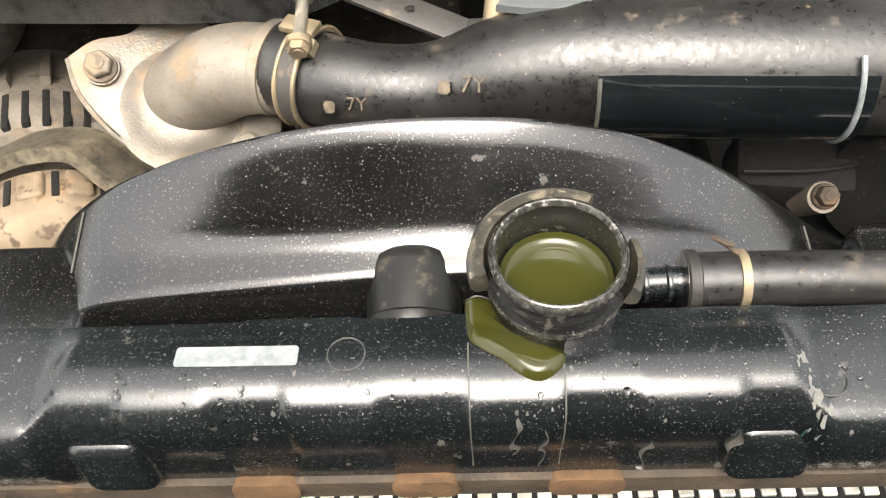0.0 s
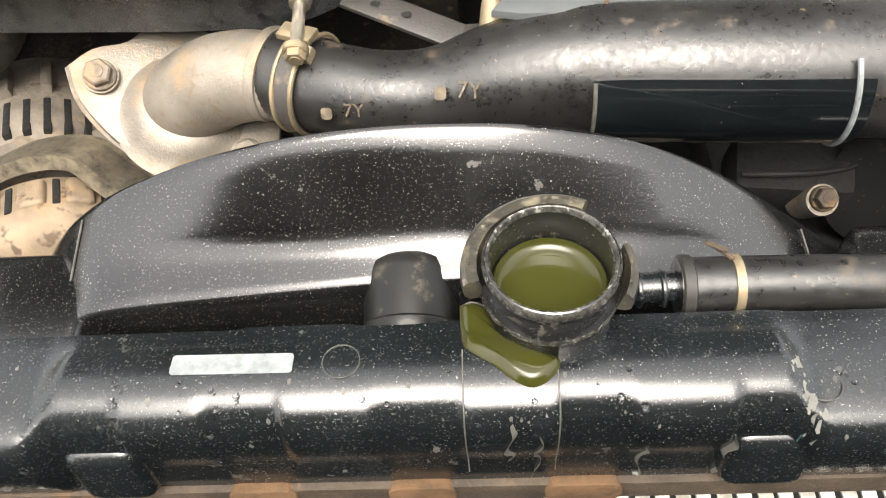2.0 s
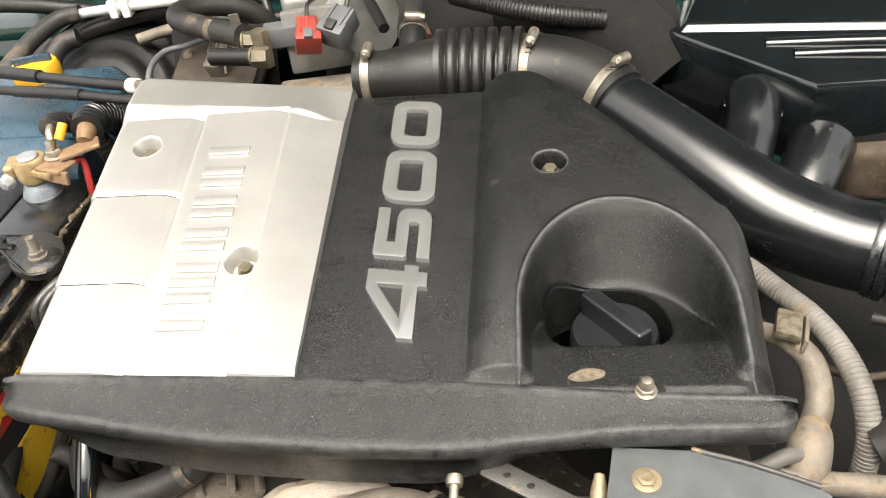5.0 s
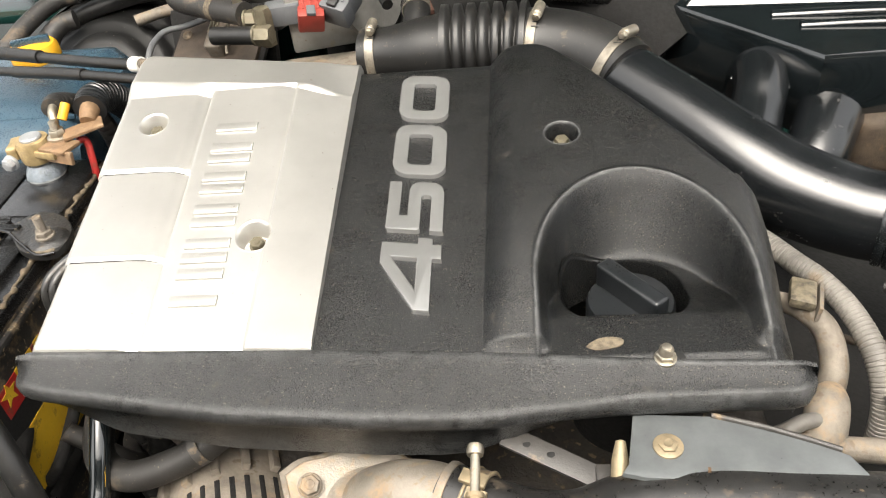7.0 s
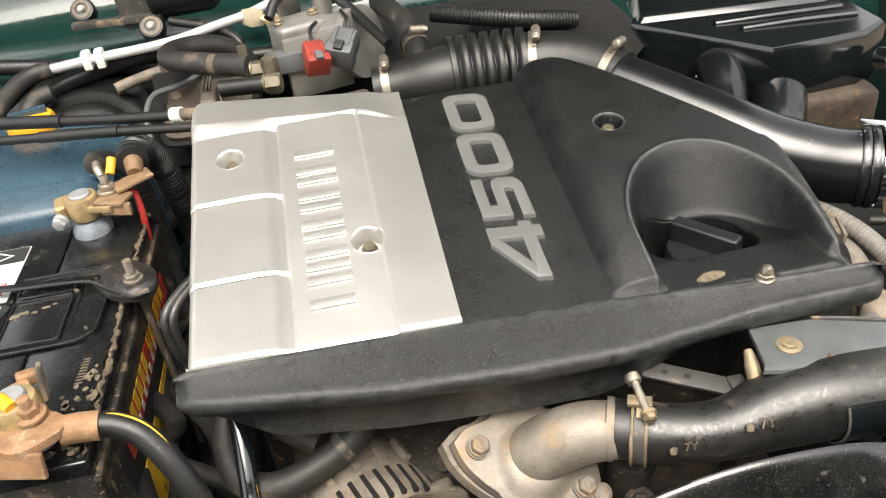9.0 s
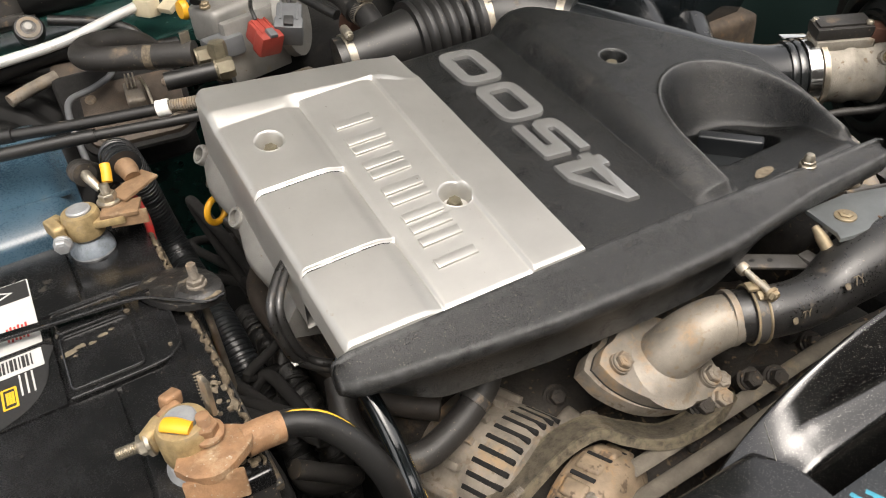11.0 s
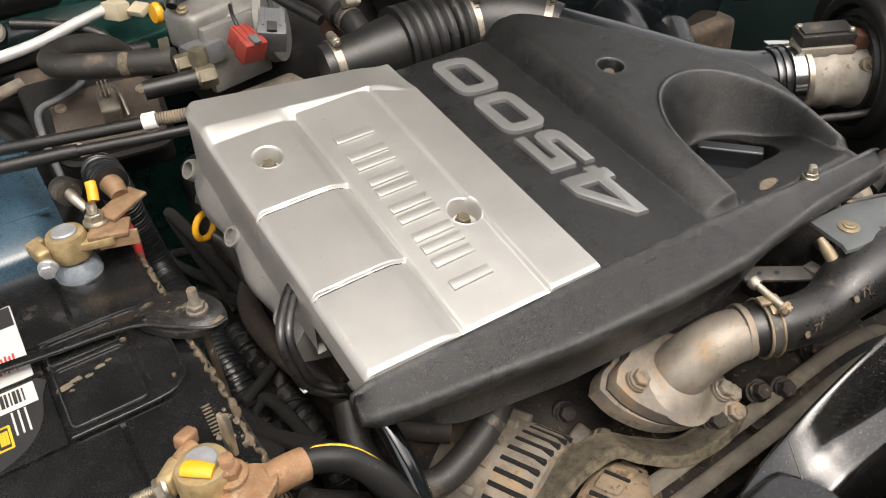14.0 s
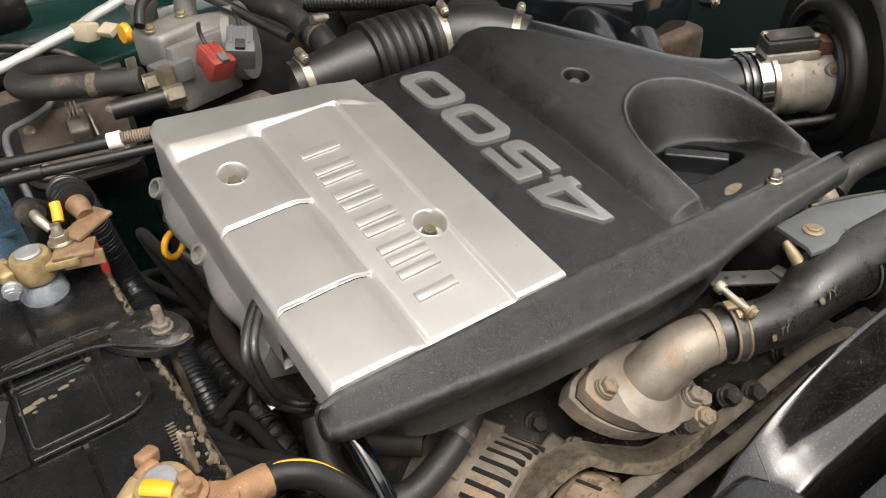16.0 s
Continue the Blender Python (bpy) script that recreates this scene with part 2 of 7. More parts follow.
    "scuffed": mat("scuffed_black_plastic", (0.012, 0.012, 0.012), 0.17, var=0.4, grain=900, bump=0.08, dust=(0.15, 0.135, 0.105), amount=-0.02, dscale=90, specks=(0.3, 0.28, 0.24), speck_size=420, speck_cut=0.73, gloss=1.0),
    "mesh": mat("woven_black_mesh", (0.035, 0.034, 0.032), 0.6, var=0.3, grain=900, bump=0.5),
    "boss": mat("stained_black_plastic", (0.010, 0.010, 0.009), 0.34, var=0.3, grain=700, bump=0.06, dust=(0.10, 0.086, 0.062), amount=0.17, dscale=85, gloss=0.4),
    "scale": mat("lime_scaled_plastic", (0.03, 0.027, 0.02), 0.3, var=0.5, scale=120, grain=600, bump=0.25, dust=(0.13, 0.11, 0.065), amount=0.2, dscale=110, specks=(0.16, 0.14, 0.10), speck_size=350, speck_cut=0.66, gloss=0.9),
    "worn": mat("worn_neck_edge", (0.05, 0.048, 0.043), 0.22, metal=0.3, var=0.8, scale=400, grain=600, bump=0.2, dust=(0.02, 0.018, 0.014), amount=0.1, dscale=200, specks=(0.3, 0.29, 0.26), speck_size=500, speck_cut=0.64),
    "grease": mat("blue_grey_grease", (0.16, 0.185, 0.21), 0.3, var=0.35, scale=200, grain=500, bump=0.5),
    "clampsteel": mat("stained_clamp_steel", (0.25, 0.225, 0.185), 0.35, metal=0.7, var=0.35, scale=90, bump=0.15, dust=(0.13, 0.095, 0.06), amount=0.16, dscale=90),
    "khaki": mat("khaki_passivated_fitting", (0.15, 0.132, 0.092), 0.42, metal=0.5, var=0.3, scale=90, bump=0.2, dust=(0.17, 0.135, 0.09), amount=0.10, dscale=60),
    "dustbelt": mat("dusty_drive_belt", (0.11, 0.095, 0.075), 0.8, var=0.3, scale=60, grain=500, bump=0.4, dust=(0.19, 0.15, 0.1), amount=0.1, dscale=40),
    "valveplate": mat("brown_grimy_plate", (0.055, 0.041, 0.03), 0.6, metal=0.1, var=0.4, scale=60, bump=0.4, dust=(0.10, 0.07, 0.045), amount=0.05, dscale=45),
    "polished": mat("polished_steel_band", (0.72, 0.73, 0.72), 0.14, metal=1.0, var=0.06, scale=80, bump=0.05, spread=0.06),
    "conduit": mat("smooth_black_conduit", (0.010, 0.0115, 0.013), 0.3, var=0.3, grain=900, bump=0.08, dust=(0.1, 0.08, 0.06), amount=-0.08, dscale=50, gloss=0.7),
    "plategrime": mat("grimy_hold_down_steel", (0.010, 0.0095, 0.009), 0.35, var=0.4, scale=90, grain=380, bump=0.9, dust=(0.11, 0.088, 0.062), amount=0.14, dscale=95, specks=(0.16, 0.13, 0.09), speck_size=300, speck_cut=0.69, gloss=0.8),
    "tape": mat("grimy_black_tape", (0.006, 0.0058, 0.0055), 0.5, var=0.4, scale=120, grain=330, bump=1.0, dust=(0.09, 0.07, 0.05), amount=0.02, dscale=70, specks=(0.14, 0.11, 0.075), speck_size=260, speck_cut=0.71),
    "dome": mat("splashed_black_dome", (0.008, 0.008, 0.008), 0.42, var=0.3, grain=900, bump=0.08, dust=(0.05, 0.042, 0.034), amount=0.02, dscale=30, specks=(0.3, 0.28, 0.24), speck_size=150, speck_cut=0.755, gloss=0.3),
    "innergreen": mat("dull_green_underside", (0.012, 0.028, 0.025), 0.5, var=0.2, scale=6, bump=0.1, dust=(0.035, 0.035, 0.032), amount=0.04, dscale=8),
    "cyan": mat("cyan_marker_paint", (0.035, 0.26, 0.36), 0.55, var=0.12, scale=200, bump=0.1),
    # Dark matt finish of the added wall that the shroud reflects.
    "reflectwall": mat("dark_reflection_wall", (0.045, 0.042, 0.038), 0.85, var=0.25, scale=3, grain=60, bump=0.5, dust=(0.08, 0.07, 0.06), amount=0.0, dscale=2),
    "soil": mat("packed_earth", (0.22, 0.17, 0.12), 0.9, var=0.25, scale=2, grain=60, bump=0.6),
}


def fluid(name, col, rough):
    m = bpy.data.materials.new(name)
    m.use_nodes = True
    n, l = m.node_tree.nodes, m.node_tree.links
    b = n["Principled BSDF"]
    t = n.new("ShaderNodeTexNoise")
    t.inputs["Scale"].default_value = 60
    tc = n.new("ShaderNodeTexCoord")
    l.new(tc.outputs["Object"], t.inputs["Vector"])
    x = n.new("ShaderNodeMix")
    x.data_type = "RGBA"
    l.new(t.outputs["Fac"], x.inputs[0])
    x.inputs[6].default_value = (*[c * 0.8 for c in col], 1)
    x.inputs[7].default_value = (*[c * 1.2 for c in col], 1)
    l.new(x.outputs[2], b.inputs["Base Color"])
    b.inputs["Roughness"].default_value = rough
    b.inputs["Specular IOR Level"].default_value = 0.5
    return m


M["coolant"] = fluid("green_coolant", (0.036, 0.037, 0.0085), 0.03)
M["puddle"] = fluid("spilled_coolant", (0.034, 0.034, 0.007), 0.02)
water = bpy.data.materials.new("water")
water.use_nodes = True
wb = water.node_tree.nodes["Principled BSDF"]
wb.inputs["Transmission Weight"].default_value, wb.inputs["Roughness"].default_value, wb.inputs["IOR"].default_value = 1.0, 0.02, 1.33
M["water"] = water

# ---- helpers for things ----


def thing(name, at, label, category, group="", kind=""):
    e = new(name)
    e.empty_display_size = 0.02
    e.location = at
    return tagged(e, label, category, group, kind)


def part(name, bm, material, parent=None, label="", sharp=38, kind=""):
    """Links a bmesh in world coordinates as one mesh object, under a thing or a part."""
    bmesh.ops.recalc_face_normals(bm, faces=bm.faces[:])
    me = bpy.data.meshes.new(name)
    bm.to_mesh(me)
    bm.free()
    for p in me.polygons:
        p.use_smooth = True
    me.set_sharp_from_angle(angle=radians(sharp))
    me.materials.append(M[material])
    ob = new(name, me)
    if parent is not None:
        ob.parent = parent
        top = parent
        while top.parent is not None:
            top = top.parent
        if parent is top:
            ob.matrix_parent_inverse = Matrix.Translation(-Vector(top.location))
    return tagged(ob, label, kind=kind)


def smooth(pts, n=8):
    """Catmull-Rom through points of any dimension."""
    p = [np.array(q, float) for q in pts]
    p = [2 * p[0] - p[1]] + p + [2 * p[-1] - p[-2]]
    out = []
    for i in range(1, len(p) - 2):
        for k in range(n):
            t = k / n
            a, b, c, d = p[i - 1:i + 3]
            out.append(0.5 * (2 * b + (c - a) * t + (2 * a - 5 * b + 4 * c - d) * t * t + (3 * b - a - 3 * c + d) * t ** 3))
    out.append(p[-2])
    return np.array(out)


def tube(pts, r, seg=16, n=8, corr=None, cap=True, bm=None, flat=1.0):
    """A pipe through the points; r: a number or one per point; corr: (pitch, depth) of ridges."""
    bm = bm or bmesh.new()
    rs = [r] * len(pts) if not isinstance(r, (list, tuple)) else r
    s = smooth([(*p, q) for p, q in zip(pts, rs)], n)
    if corr:
        d = np.r_[0, np.cumsum(np.linalg.norm(np.diff(s[:, :3], axis=0), axis=1))]
        u = np.arange(0, d[-1], corr[0] / 6)
        s = np.array([np.interp(u, d, s[:, k]) for k in range(4)]).T
        s[:, 3] += corr[1] * np.where(np.sin(u / corr[0] * 2 * np.pi) > -0.2, 0.5, -0.5)
    c, rad = s[:, :3], s[:, 3]
    tan = np.gradient(c, axis=0)
    tan /= np.linalg.norm(tan, axis=1)[:, None]
    side = np.cross(tan[0], (0, 0, 1.0))
    if np.linalg.norm(side) < 0.1:
        side = np.cross(tan[0], (1.0, 0, 0))
    side /= np.linalg.norm(side)
    rings = []
    for i in range(len(c)):
        side = side - tan[i] * (side @ tan[i])
        side /= np.linalg.norm(side)
        up = np.cross(side, tan[i])
        rings.append([bm.verts.new(c[i] + rad[i] * (math.cos(a) * side + flat * math.sin(a) * up))
                      for a in (2 * math.pi * k / seg for k in range(seg))])
    for a, b in zip(rings, rings[1:]):
        for k in range(seg):
            bm.faces.new((a[k], a[(k + 1) % seg], b[(k + 1) % seg], b[k]))
    if cap:
        bm.faces.new(rings[0][::-1])
        bm.faces.new(rings[-1])
    return bm


def axes(d):
    """A turn that lays z along d."""
    return Vector(d).to_track_quat("Z", "Y").to_matrix().to_4x4()


def lathe(profile, at=(0, 0, 0), d=(0, 0, 1), seg=32, start=0.0, sweep=360.0, bm=None, wave=0.0, teeth=0):
    """Turns (radius, height) pairs round the axis d at the place at."""
    bm = bm or bmesh.new()
    m = Matrix.Translation(at) @ axes(d)
    full = sweep >= 359.9
    steps = seg if full else seg + 1
    rings = []
    for k in range(steps):
        a = radians(start + sweep * k / seg)
        f = 1 + wave * (math.cos(a * teeth) if teeth else 0)
        rings.append([bm.verts.new(m @ Vector((max(r, 1e-5) * f * math.cos(a), max(r, 1e-5) * f * math.sin(a), h))) for r, h in profile])
    for k in range(seg):
        a, b = rings[k], rings[(k + 1) % steps]
        for i in range(len(profile) - 1):
            bm.faces.new((a[i], b[i], b[i + 1], a[i + 1]))
    if not full:
        for ring in (rings[0], rings[-1]):
            if len(ring) > 2:
                bm.faces.new(ring)
    bmesh.ops.remove_doubles(bm, verts=bm.verts[:], dist=2e-5)
    return bm


def box(size, m, bevel=0.002, seg=2, bm=None):
    bm = bm or bmesh.new()
    b2 = bmesh.new()
    bmesh.ops.create_cube(b2, size=1)
    bmesh.ops.scale(b2, vec=size, verts=b2.verts[:])
    if bevel:
        bmesh.ops.bevel(b2, geom=b2.edges[:], offset=min(bevel, 0.45 * min(size)), segments=seg, affect="EDGES", profile=0.6)
    bmesh.ops.transform(b2, matrix=m, verts=b2.verts[:])
    me = bpy.data.meshes.new("tmp")
    b2.to_mesh(me)
    b2.free()
    bm.from_mesh(me)
    bpy.data.meshes.remove(me)
    return bm


def slab(outer, z0, z1, m=None, holes=(), bevel=0.0, bm=None, place=None):
    """A plate with the outline and holes given, from z0 to z1; place maps each point."""
    b2 = bmesh.new()
    edges = []
    for loop in (outer, *holes):
        vs = [b2.verts.new((x, y, z0)) for x, y in loop]
        edges += [b2.edges.new((vs[i], vs[(i + 1) % len(vs)])) for i in range(len(vs))]
    bmesh.ops.triangle_fill(b2, edges=edges, use_beauty=True)
    bmesh.ops.dissolve_limit(b2, angle_limit=0.01, verts=b2.verts[:], edges=b2.edges[:])
    g = bmesh.ops.extrude_face_region(b2, geom=b2.faces[:])
    top = [v for v in g["geom"] if isinstance(v, bmesh.types.BMVert)]
    for v in top:
        v.co.z = z1
    bmesh.ops.recalc_face_normals(b2, faces=b2.faces[:])
    if bevel:
        ed = [e for e in b2.edges if all(abs(v.co.z - z1) < 1e-7 for v in e.verts) and e.calc_face_angle(0) > 1.0]
        bmesh.ops.bevel(b2, geom=ed, offset=bevel, segments=2, affect="EDGES", profile=0.6)
    for v in b2.verts:
        if place:
            v.co = place(*v.co)
        elif m:
            v.co = m @ v.co
    me = bpy.data.meshes.new("tmp")
    b2.to_mesh(me)
    b2.free()
    bm = bm or bmesh.new()
    bm.from_mesh(me)
    bpy.data.meshes.remove(me)
    return bm


def loop_round(w, h, r, n=5, cx=0.0, cy=0.0):
    out = []
    for sx, sy, a0 in ((1, 1, 0), (-1, 1, 90), (-1, -1, 180), (1, -1, 270)):
        for k in range(n + 1):
            a = radians(a0 + 90 * k / n)
            out.append((cx + sx * (w / 2 - r) + r * math.cos(a), cy + sy * (h / 2 - r) + r * math.sin(a)))
    return out


def bolt(at, d, af=0.012, head=0.006, flange=1.35, stud=0.0, acorn=False, bm=None):
    """A hexagon head with a round flange, and a stud or a dome where there is one."""
    bm = bm or bmesh.new()
    r = af / 2 / math.cos(math.pi / 6)
    m = Matrix.Translation(at) @ axes(d)
    fr = af / 2 * flange
    lathe([(0, -0.001), (fr, -0.001), (fr, 0.0012), (fr * 0.9, 0.0018), (0, 0.0018)], at, d, 20, bm=bm)
    b2 = [bm.verts.new(m @ Vector((r * math.cos(k * math.pi / 3), r * math.sin(k * math.pi / 3), 0.0015))) for k in range(6)]
    b3 = [bm.verts.new(m @ Vector((r * math.cos(k * math.pi / 3), r * math.sin(k * math.pi / 3), head * 0.86))) for k in range(6)]
    b4 = [bm.verts.new(m @ Vector((r * 0.86 * math.cos(k * math.pi / 3), r * 0.86 * math.sin(k * math.pi / 3), head))) for k in range(6)]
    for a, b in ((b2, b3), (b3, b4)):
        for k in range(6):
            bm.faces.new((a[k], a[(k + 1) % 6], b[(k + 1) % 6], b[k]))
    bm.faces.new(b4)
    if acorn:
        lathe([(af * 0.46, head), (af * 0.44, head + af * 0.3), (af * 0.3, head + af * 0.55), (0, head + af * 0.62)], at, d, 16, bm=bm)
    elif stud:
        k = 10
        prof = [(af * 0.30, head)]
        for i in range(k):
            prof += [(af * 0.32, head + stud * (i + 0.3) / k), (af * 0.27, head + stud * (i + 0.8) / k)]
        lathe(prof + [(0, head + stud)], at, d, 14, bm=bm)
    else:
        lathe([(r * 0.5, head - 0.0002), (r * 0.45, head + 0.0004), (0, head + 0.0002)], at, d, 12, bm=bm)
    return bm


def band(at, d, r, width=0.009, thick=0.0012, bm=None, gap=0):
    """A flat ring round a pipe."""
    return lathe([(r, -width / 2), (r + thick, -width / 2), (r + thick, width / 2), (r, width / 2), (r, -width / 2)], at, d, 32, bm=bm, start=gap, sweep=360 - 2 * gap if gap else 360)


def worm_clamp(parent, at, d, r, screw, name="hose_clamp"):
    """A slotted steel band with its screw housing."""
    c = part(name, band(at, d, r, 0.0085), "clampsteel", parent, "steel worm-drive clamp")
    d = Vector(d).normalized()
    s = Vector(screw).normalized()
    t = d.cross(s).normalized()
    bm = bmesh.new()
    for k in range(-14, 4):
        a = k * 0.13
        p = Vector(at) + (s * math.cos(a) + t * math.sin(a)) * (r + 0.0015)
        box((0.0065, 0.0009, 0.0006), Matrix.Translation(p) @ axes(s * math.cos(a) + t * math.sin(a)), 0, bm=bm)
    part("band_slot", bm, "ink", c)
    p = Vector(at) + s * (r + 0.005)
    part("screw_housing", lathe([(0, -0.009), (0.0048, -0.009), (0.0052, 0.005), (0.004, 0.006), (0, 0.006)], p, t, 16), "clampsteel", c, "stained steel screw housing")
    part("screw", bolt(p + t * 0.006, t, 0.007, 0.005), "steel", c)
    return c


def sstep(a, b, x):
    t = min(1.0, max(0.0, (x - a) / (b - a)))
    return t * t * (3 - 2 * t)


def ramp_step(a, b, x, k=0.16):
    """A straight ramp from 0 at a to 1 at b with short rounded ends."""
    t = (x - a) / (b - a)
    if t <= -k:
        return 0.0
    if t >= 1 + k:
        return 1.0
    lo = (t + k) ** 2 / (4 * k) if t < k else t
    u = 1 - t
    return 1 - (u + k) ** 2 / (4 * k) if u < k else lo


def lerp_table(table):
    xs, ys = [p[0] for p in table], [p[1] for p in table]
    return lambda x: float(np.interp(x, xs, ys))


def loft(xs, profile, bm=None, close=False):
    """Joins the profile (x -> list of points) along xs."""
    bm = bm or bmesh.new()
    rows = [[bm.verts.new(p) for p in profile(x)] for x in xs]
    for a, b in zip(rows, rows[1:]):
        for i in range(len(a) - 1 + (1 if close else 0)):
            j = (i + 1) % len(a)
            bm.faces.new((a[i], b[i], b[j], a[j]))
    if close:
        bm.faces.new(rows[0])
        bm.faces.new(rows[-1][::-1])
    return bm


def field(rows, cut=None, skirt=0.0, skirt_in=0.0):
    """A sheet from rows of points; cut drops faces by their centre; the rim goes down as a skirt."""
    bm = bmesh.new()
    vs = [[bm.verts.new(p) for p in row] for row in rows]
    for a, b in zip(vs, vs[1:]):
        for i in range(len(a) - 1):
            q = (a[i], a[i + 1], b[i + 1], b[i])
            c = sum((v.co for v in q), Vector()) / 4
            if cut and cut(c.x, c.y):
                continue
            bm.faces.new(q)
    if skirt:
        rim = [v[0] for v in vs] + vs[-1][1:] + [v[-1] for v in vs[-2::-1]] + vs[0][-2:0:-1]
        cen = sum((v.co for v in rim), Vector()) / len(rim)
        low = []
        for v in rim:
            w = (cen - v.co)
            w.z = 0
            low.append(bm.verts.new(v.co + w.normalized() * skirt_in - Vector((0, 0, skirt))))
        for i in range(len(rim)):
            j = (i + 1) % len(rim)
            bm.faces.new((rim[i], rim[j], low[j], low[i]))
    bmesh.ops.delete(bm, geom=[v for v in bm.verts if not v.link_faces], context="VERTS")
    return bm


def letters(text, size, m, thick=0.0003):
    """The words as a mesh in the built-in font."""
    cu = bpy.data.curves.new("tmp", "FONT")
    cu.body, cu.size, cu.extrude, cu.align_x, cu.align_y = text, size, thick, "CENTER", "CENTER"
    ob = new("tmp", cu)
    me = bpy.data.meshes.new_from_object(ob.evaluated_get(bpy.context.evaluated_depsgraph_get()))
    bpy.data.objects.remove(ob)
    bpy.data.curves.remove(cu)
    bm = bmesh.new()
    bm.from_mesh(me)
    bpy.data.meshes.remove(me)
    bmesh.ops.transform(bm, matrix=m, verts=bm.verts[:])
    return bm


def frame_of(at, right, up):
    """A pose whose x is right and whose y is up."""
    x = Vector(right).normalized()
    y = (Vector(up) - x * Vector(up).dot(x)).normalized()
    z = x.cross(y)
    m = Matrix((x, y, z)).transposed().to_4x4()
    m.translation = at
    return m

# ---- the setting ----


def ground():
    bm = bmesh.new()
    bmesh.ops.create_grid(bm, x_segments=40, y_segments=40, size=300)
    tagged(part("ground", bm, "soil"), "packed brown earth under the vehicle", "ground", kind="structure")


ground()


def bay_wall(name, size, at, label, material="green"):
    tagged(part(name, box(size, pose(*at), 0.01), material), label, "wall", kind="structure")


bay_wall("wall_left", (0.03, 1.6, 0.44), (-0.86, 0.45, 0.70), "dark green painted inner wing panel")
bay_wall("wall_right", (0.03, 1.6, 0.42), (0.70, 0.45, 0.71), "dull dark green inner wing panel", "innergreen")
bay_wall("wall_front", (1.5, 0.03, 0.42), (-0.08, -0.12, 0.70), "dark green painted front cross panel")
bay_wall("floor", (1.6, 1.5, 0.03), (-0.08, 0.45, 0.50), "unseen undertray closing the bay, near-black for the shade below the engine", "deep")
# Unseen wall, added so the shroud's centre reflects something dark.
bay_wall("wall_dark_reflection", (5.9, 0.2, 3.1), (0.65, -2.7, 1.55), "unseen plain dark wall added for the dark reflection in the shroud", "reflectwall")


def firewall():
    """The bulkhead with a sloping painted shelf along its top."""
    def prof(x):
        return [(x, 1.10, 0.50), (x, 1.10, 0.98), (x, 1.115, 1.0), (x, 1.17, 1.012), (x, 1.195, 1.03), (x, 1.21, 1.07), (x, 1.30, 1.12), (x, 1.32, 1.115), (x, 1.32, 0.50)]
    tagged(part("wall_back", loft([-0.845 + 0.077 * k for k in range(21)], prof, close=True), "green"), "dark green painted bulkhead with a sloping top ledge", "wall", kind="structure")


firewall()



def bonnet():
    """The raised bonnet, hinged at the bulkhead, that the bay reflects."""
    t = thing("bonnet", (-0.08, 1.26, 1.13), "raised dark green bonnet over the open engine bay", "bonnet")
    m = frame_of((-0.08, 1.26 - 0.55 * math.cos(radians(60)), 1.14 + 0.55 * math.sin(radians(60))), (1, 0, 0), (0, -math.cos(radians(60)), math.sin(radians(60))))
    part("skin", slab(loop_round(1.62, 1.16, 0.08), -0.028, 0.0, m, bevel=0.006), "green", t)
    rim = loop_round(1.52, 1.08, 0.07)
    part("inner_frame", slab(rim, 0.003, 0.022, m, bevel=0.004, holes=[loop_round(1.28, 0.84, 0.06)[::-1]]), "innergreen", t, "dull green inner frame")
    for x in (-0.28, 0.28):
        part("stiffener", box((0.07, 0.78, 0.018), m @ pose(x, 0, 0.013), 0.005), "innergreen", t)


bonnet()

# ---- the radiator ----
RAD_Y = 0.096


def bumps(x):
    """How far the tank's front face swells, panel by panel."""
    t = 0.0
    for a, b in ((-0.1030, -0.0785), (-0.0565, -0.0305), (-0.0065, 0.0205), (0.0405, 0.0685)):
        t += sstep(a - 0.0016, a + 0.0016, x) * (1 - sstep(b - 0.0016, b + 0.0016, x))
    return t


def tank_top(y):
    return float(np.interp(y, (0.0811, 0.0823, 0.0840, 0.0866, 0.0898, 0.0945, 0.101, 0.106, 0.1075), (0.960, 0.9738, 0.9782, 0.9810, 0.9826, 0.9832, 0.9830, 0.9810, 0.980)))


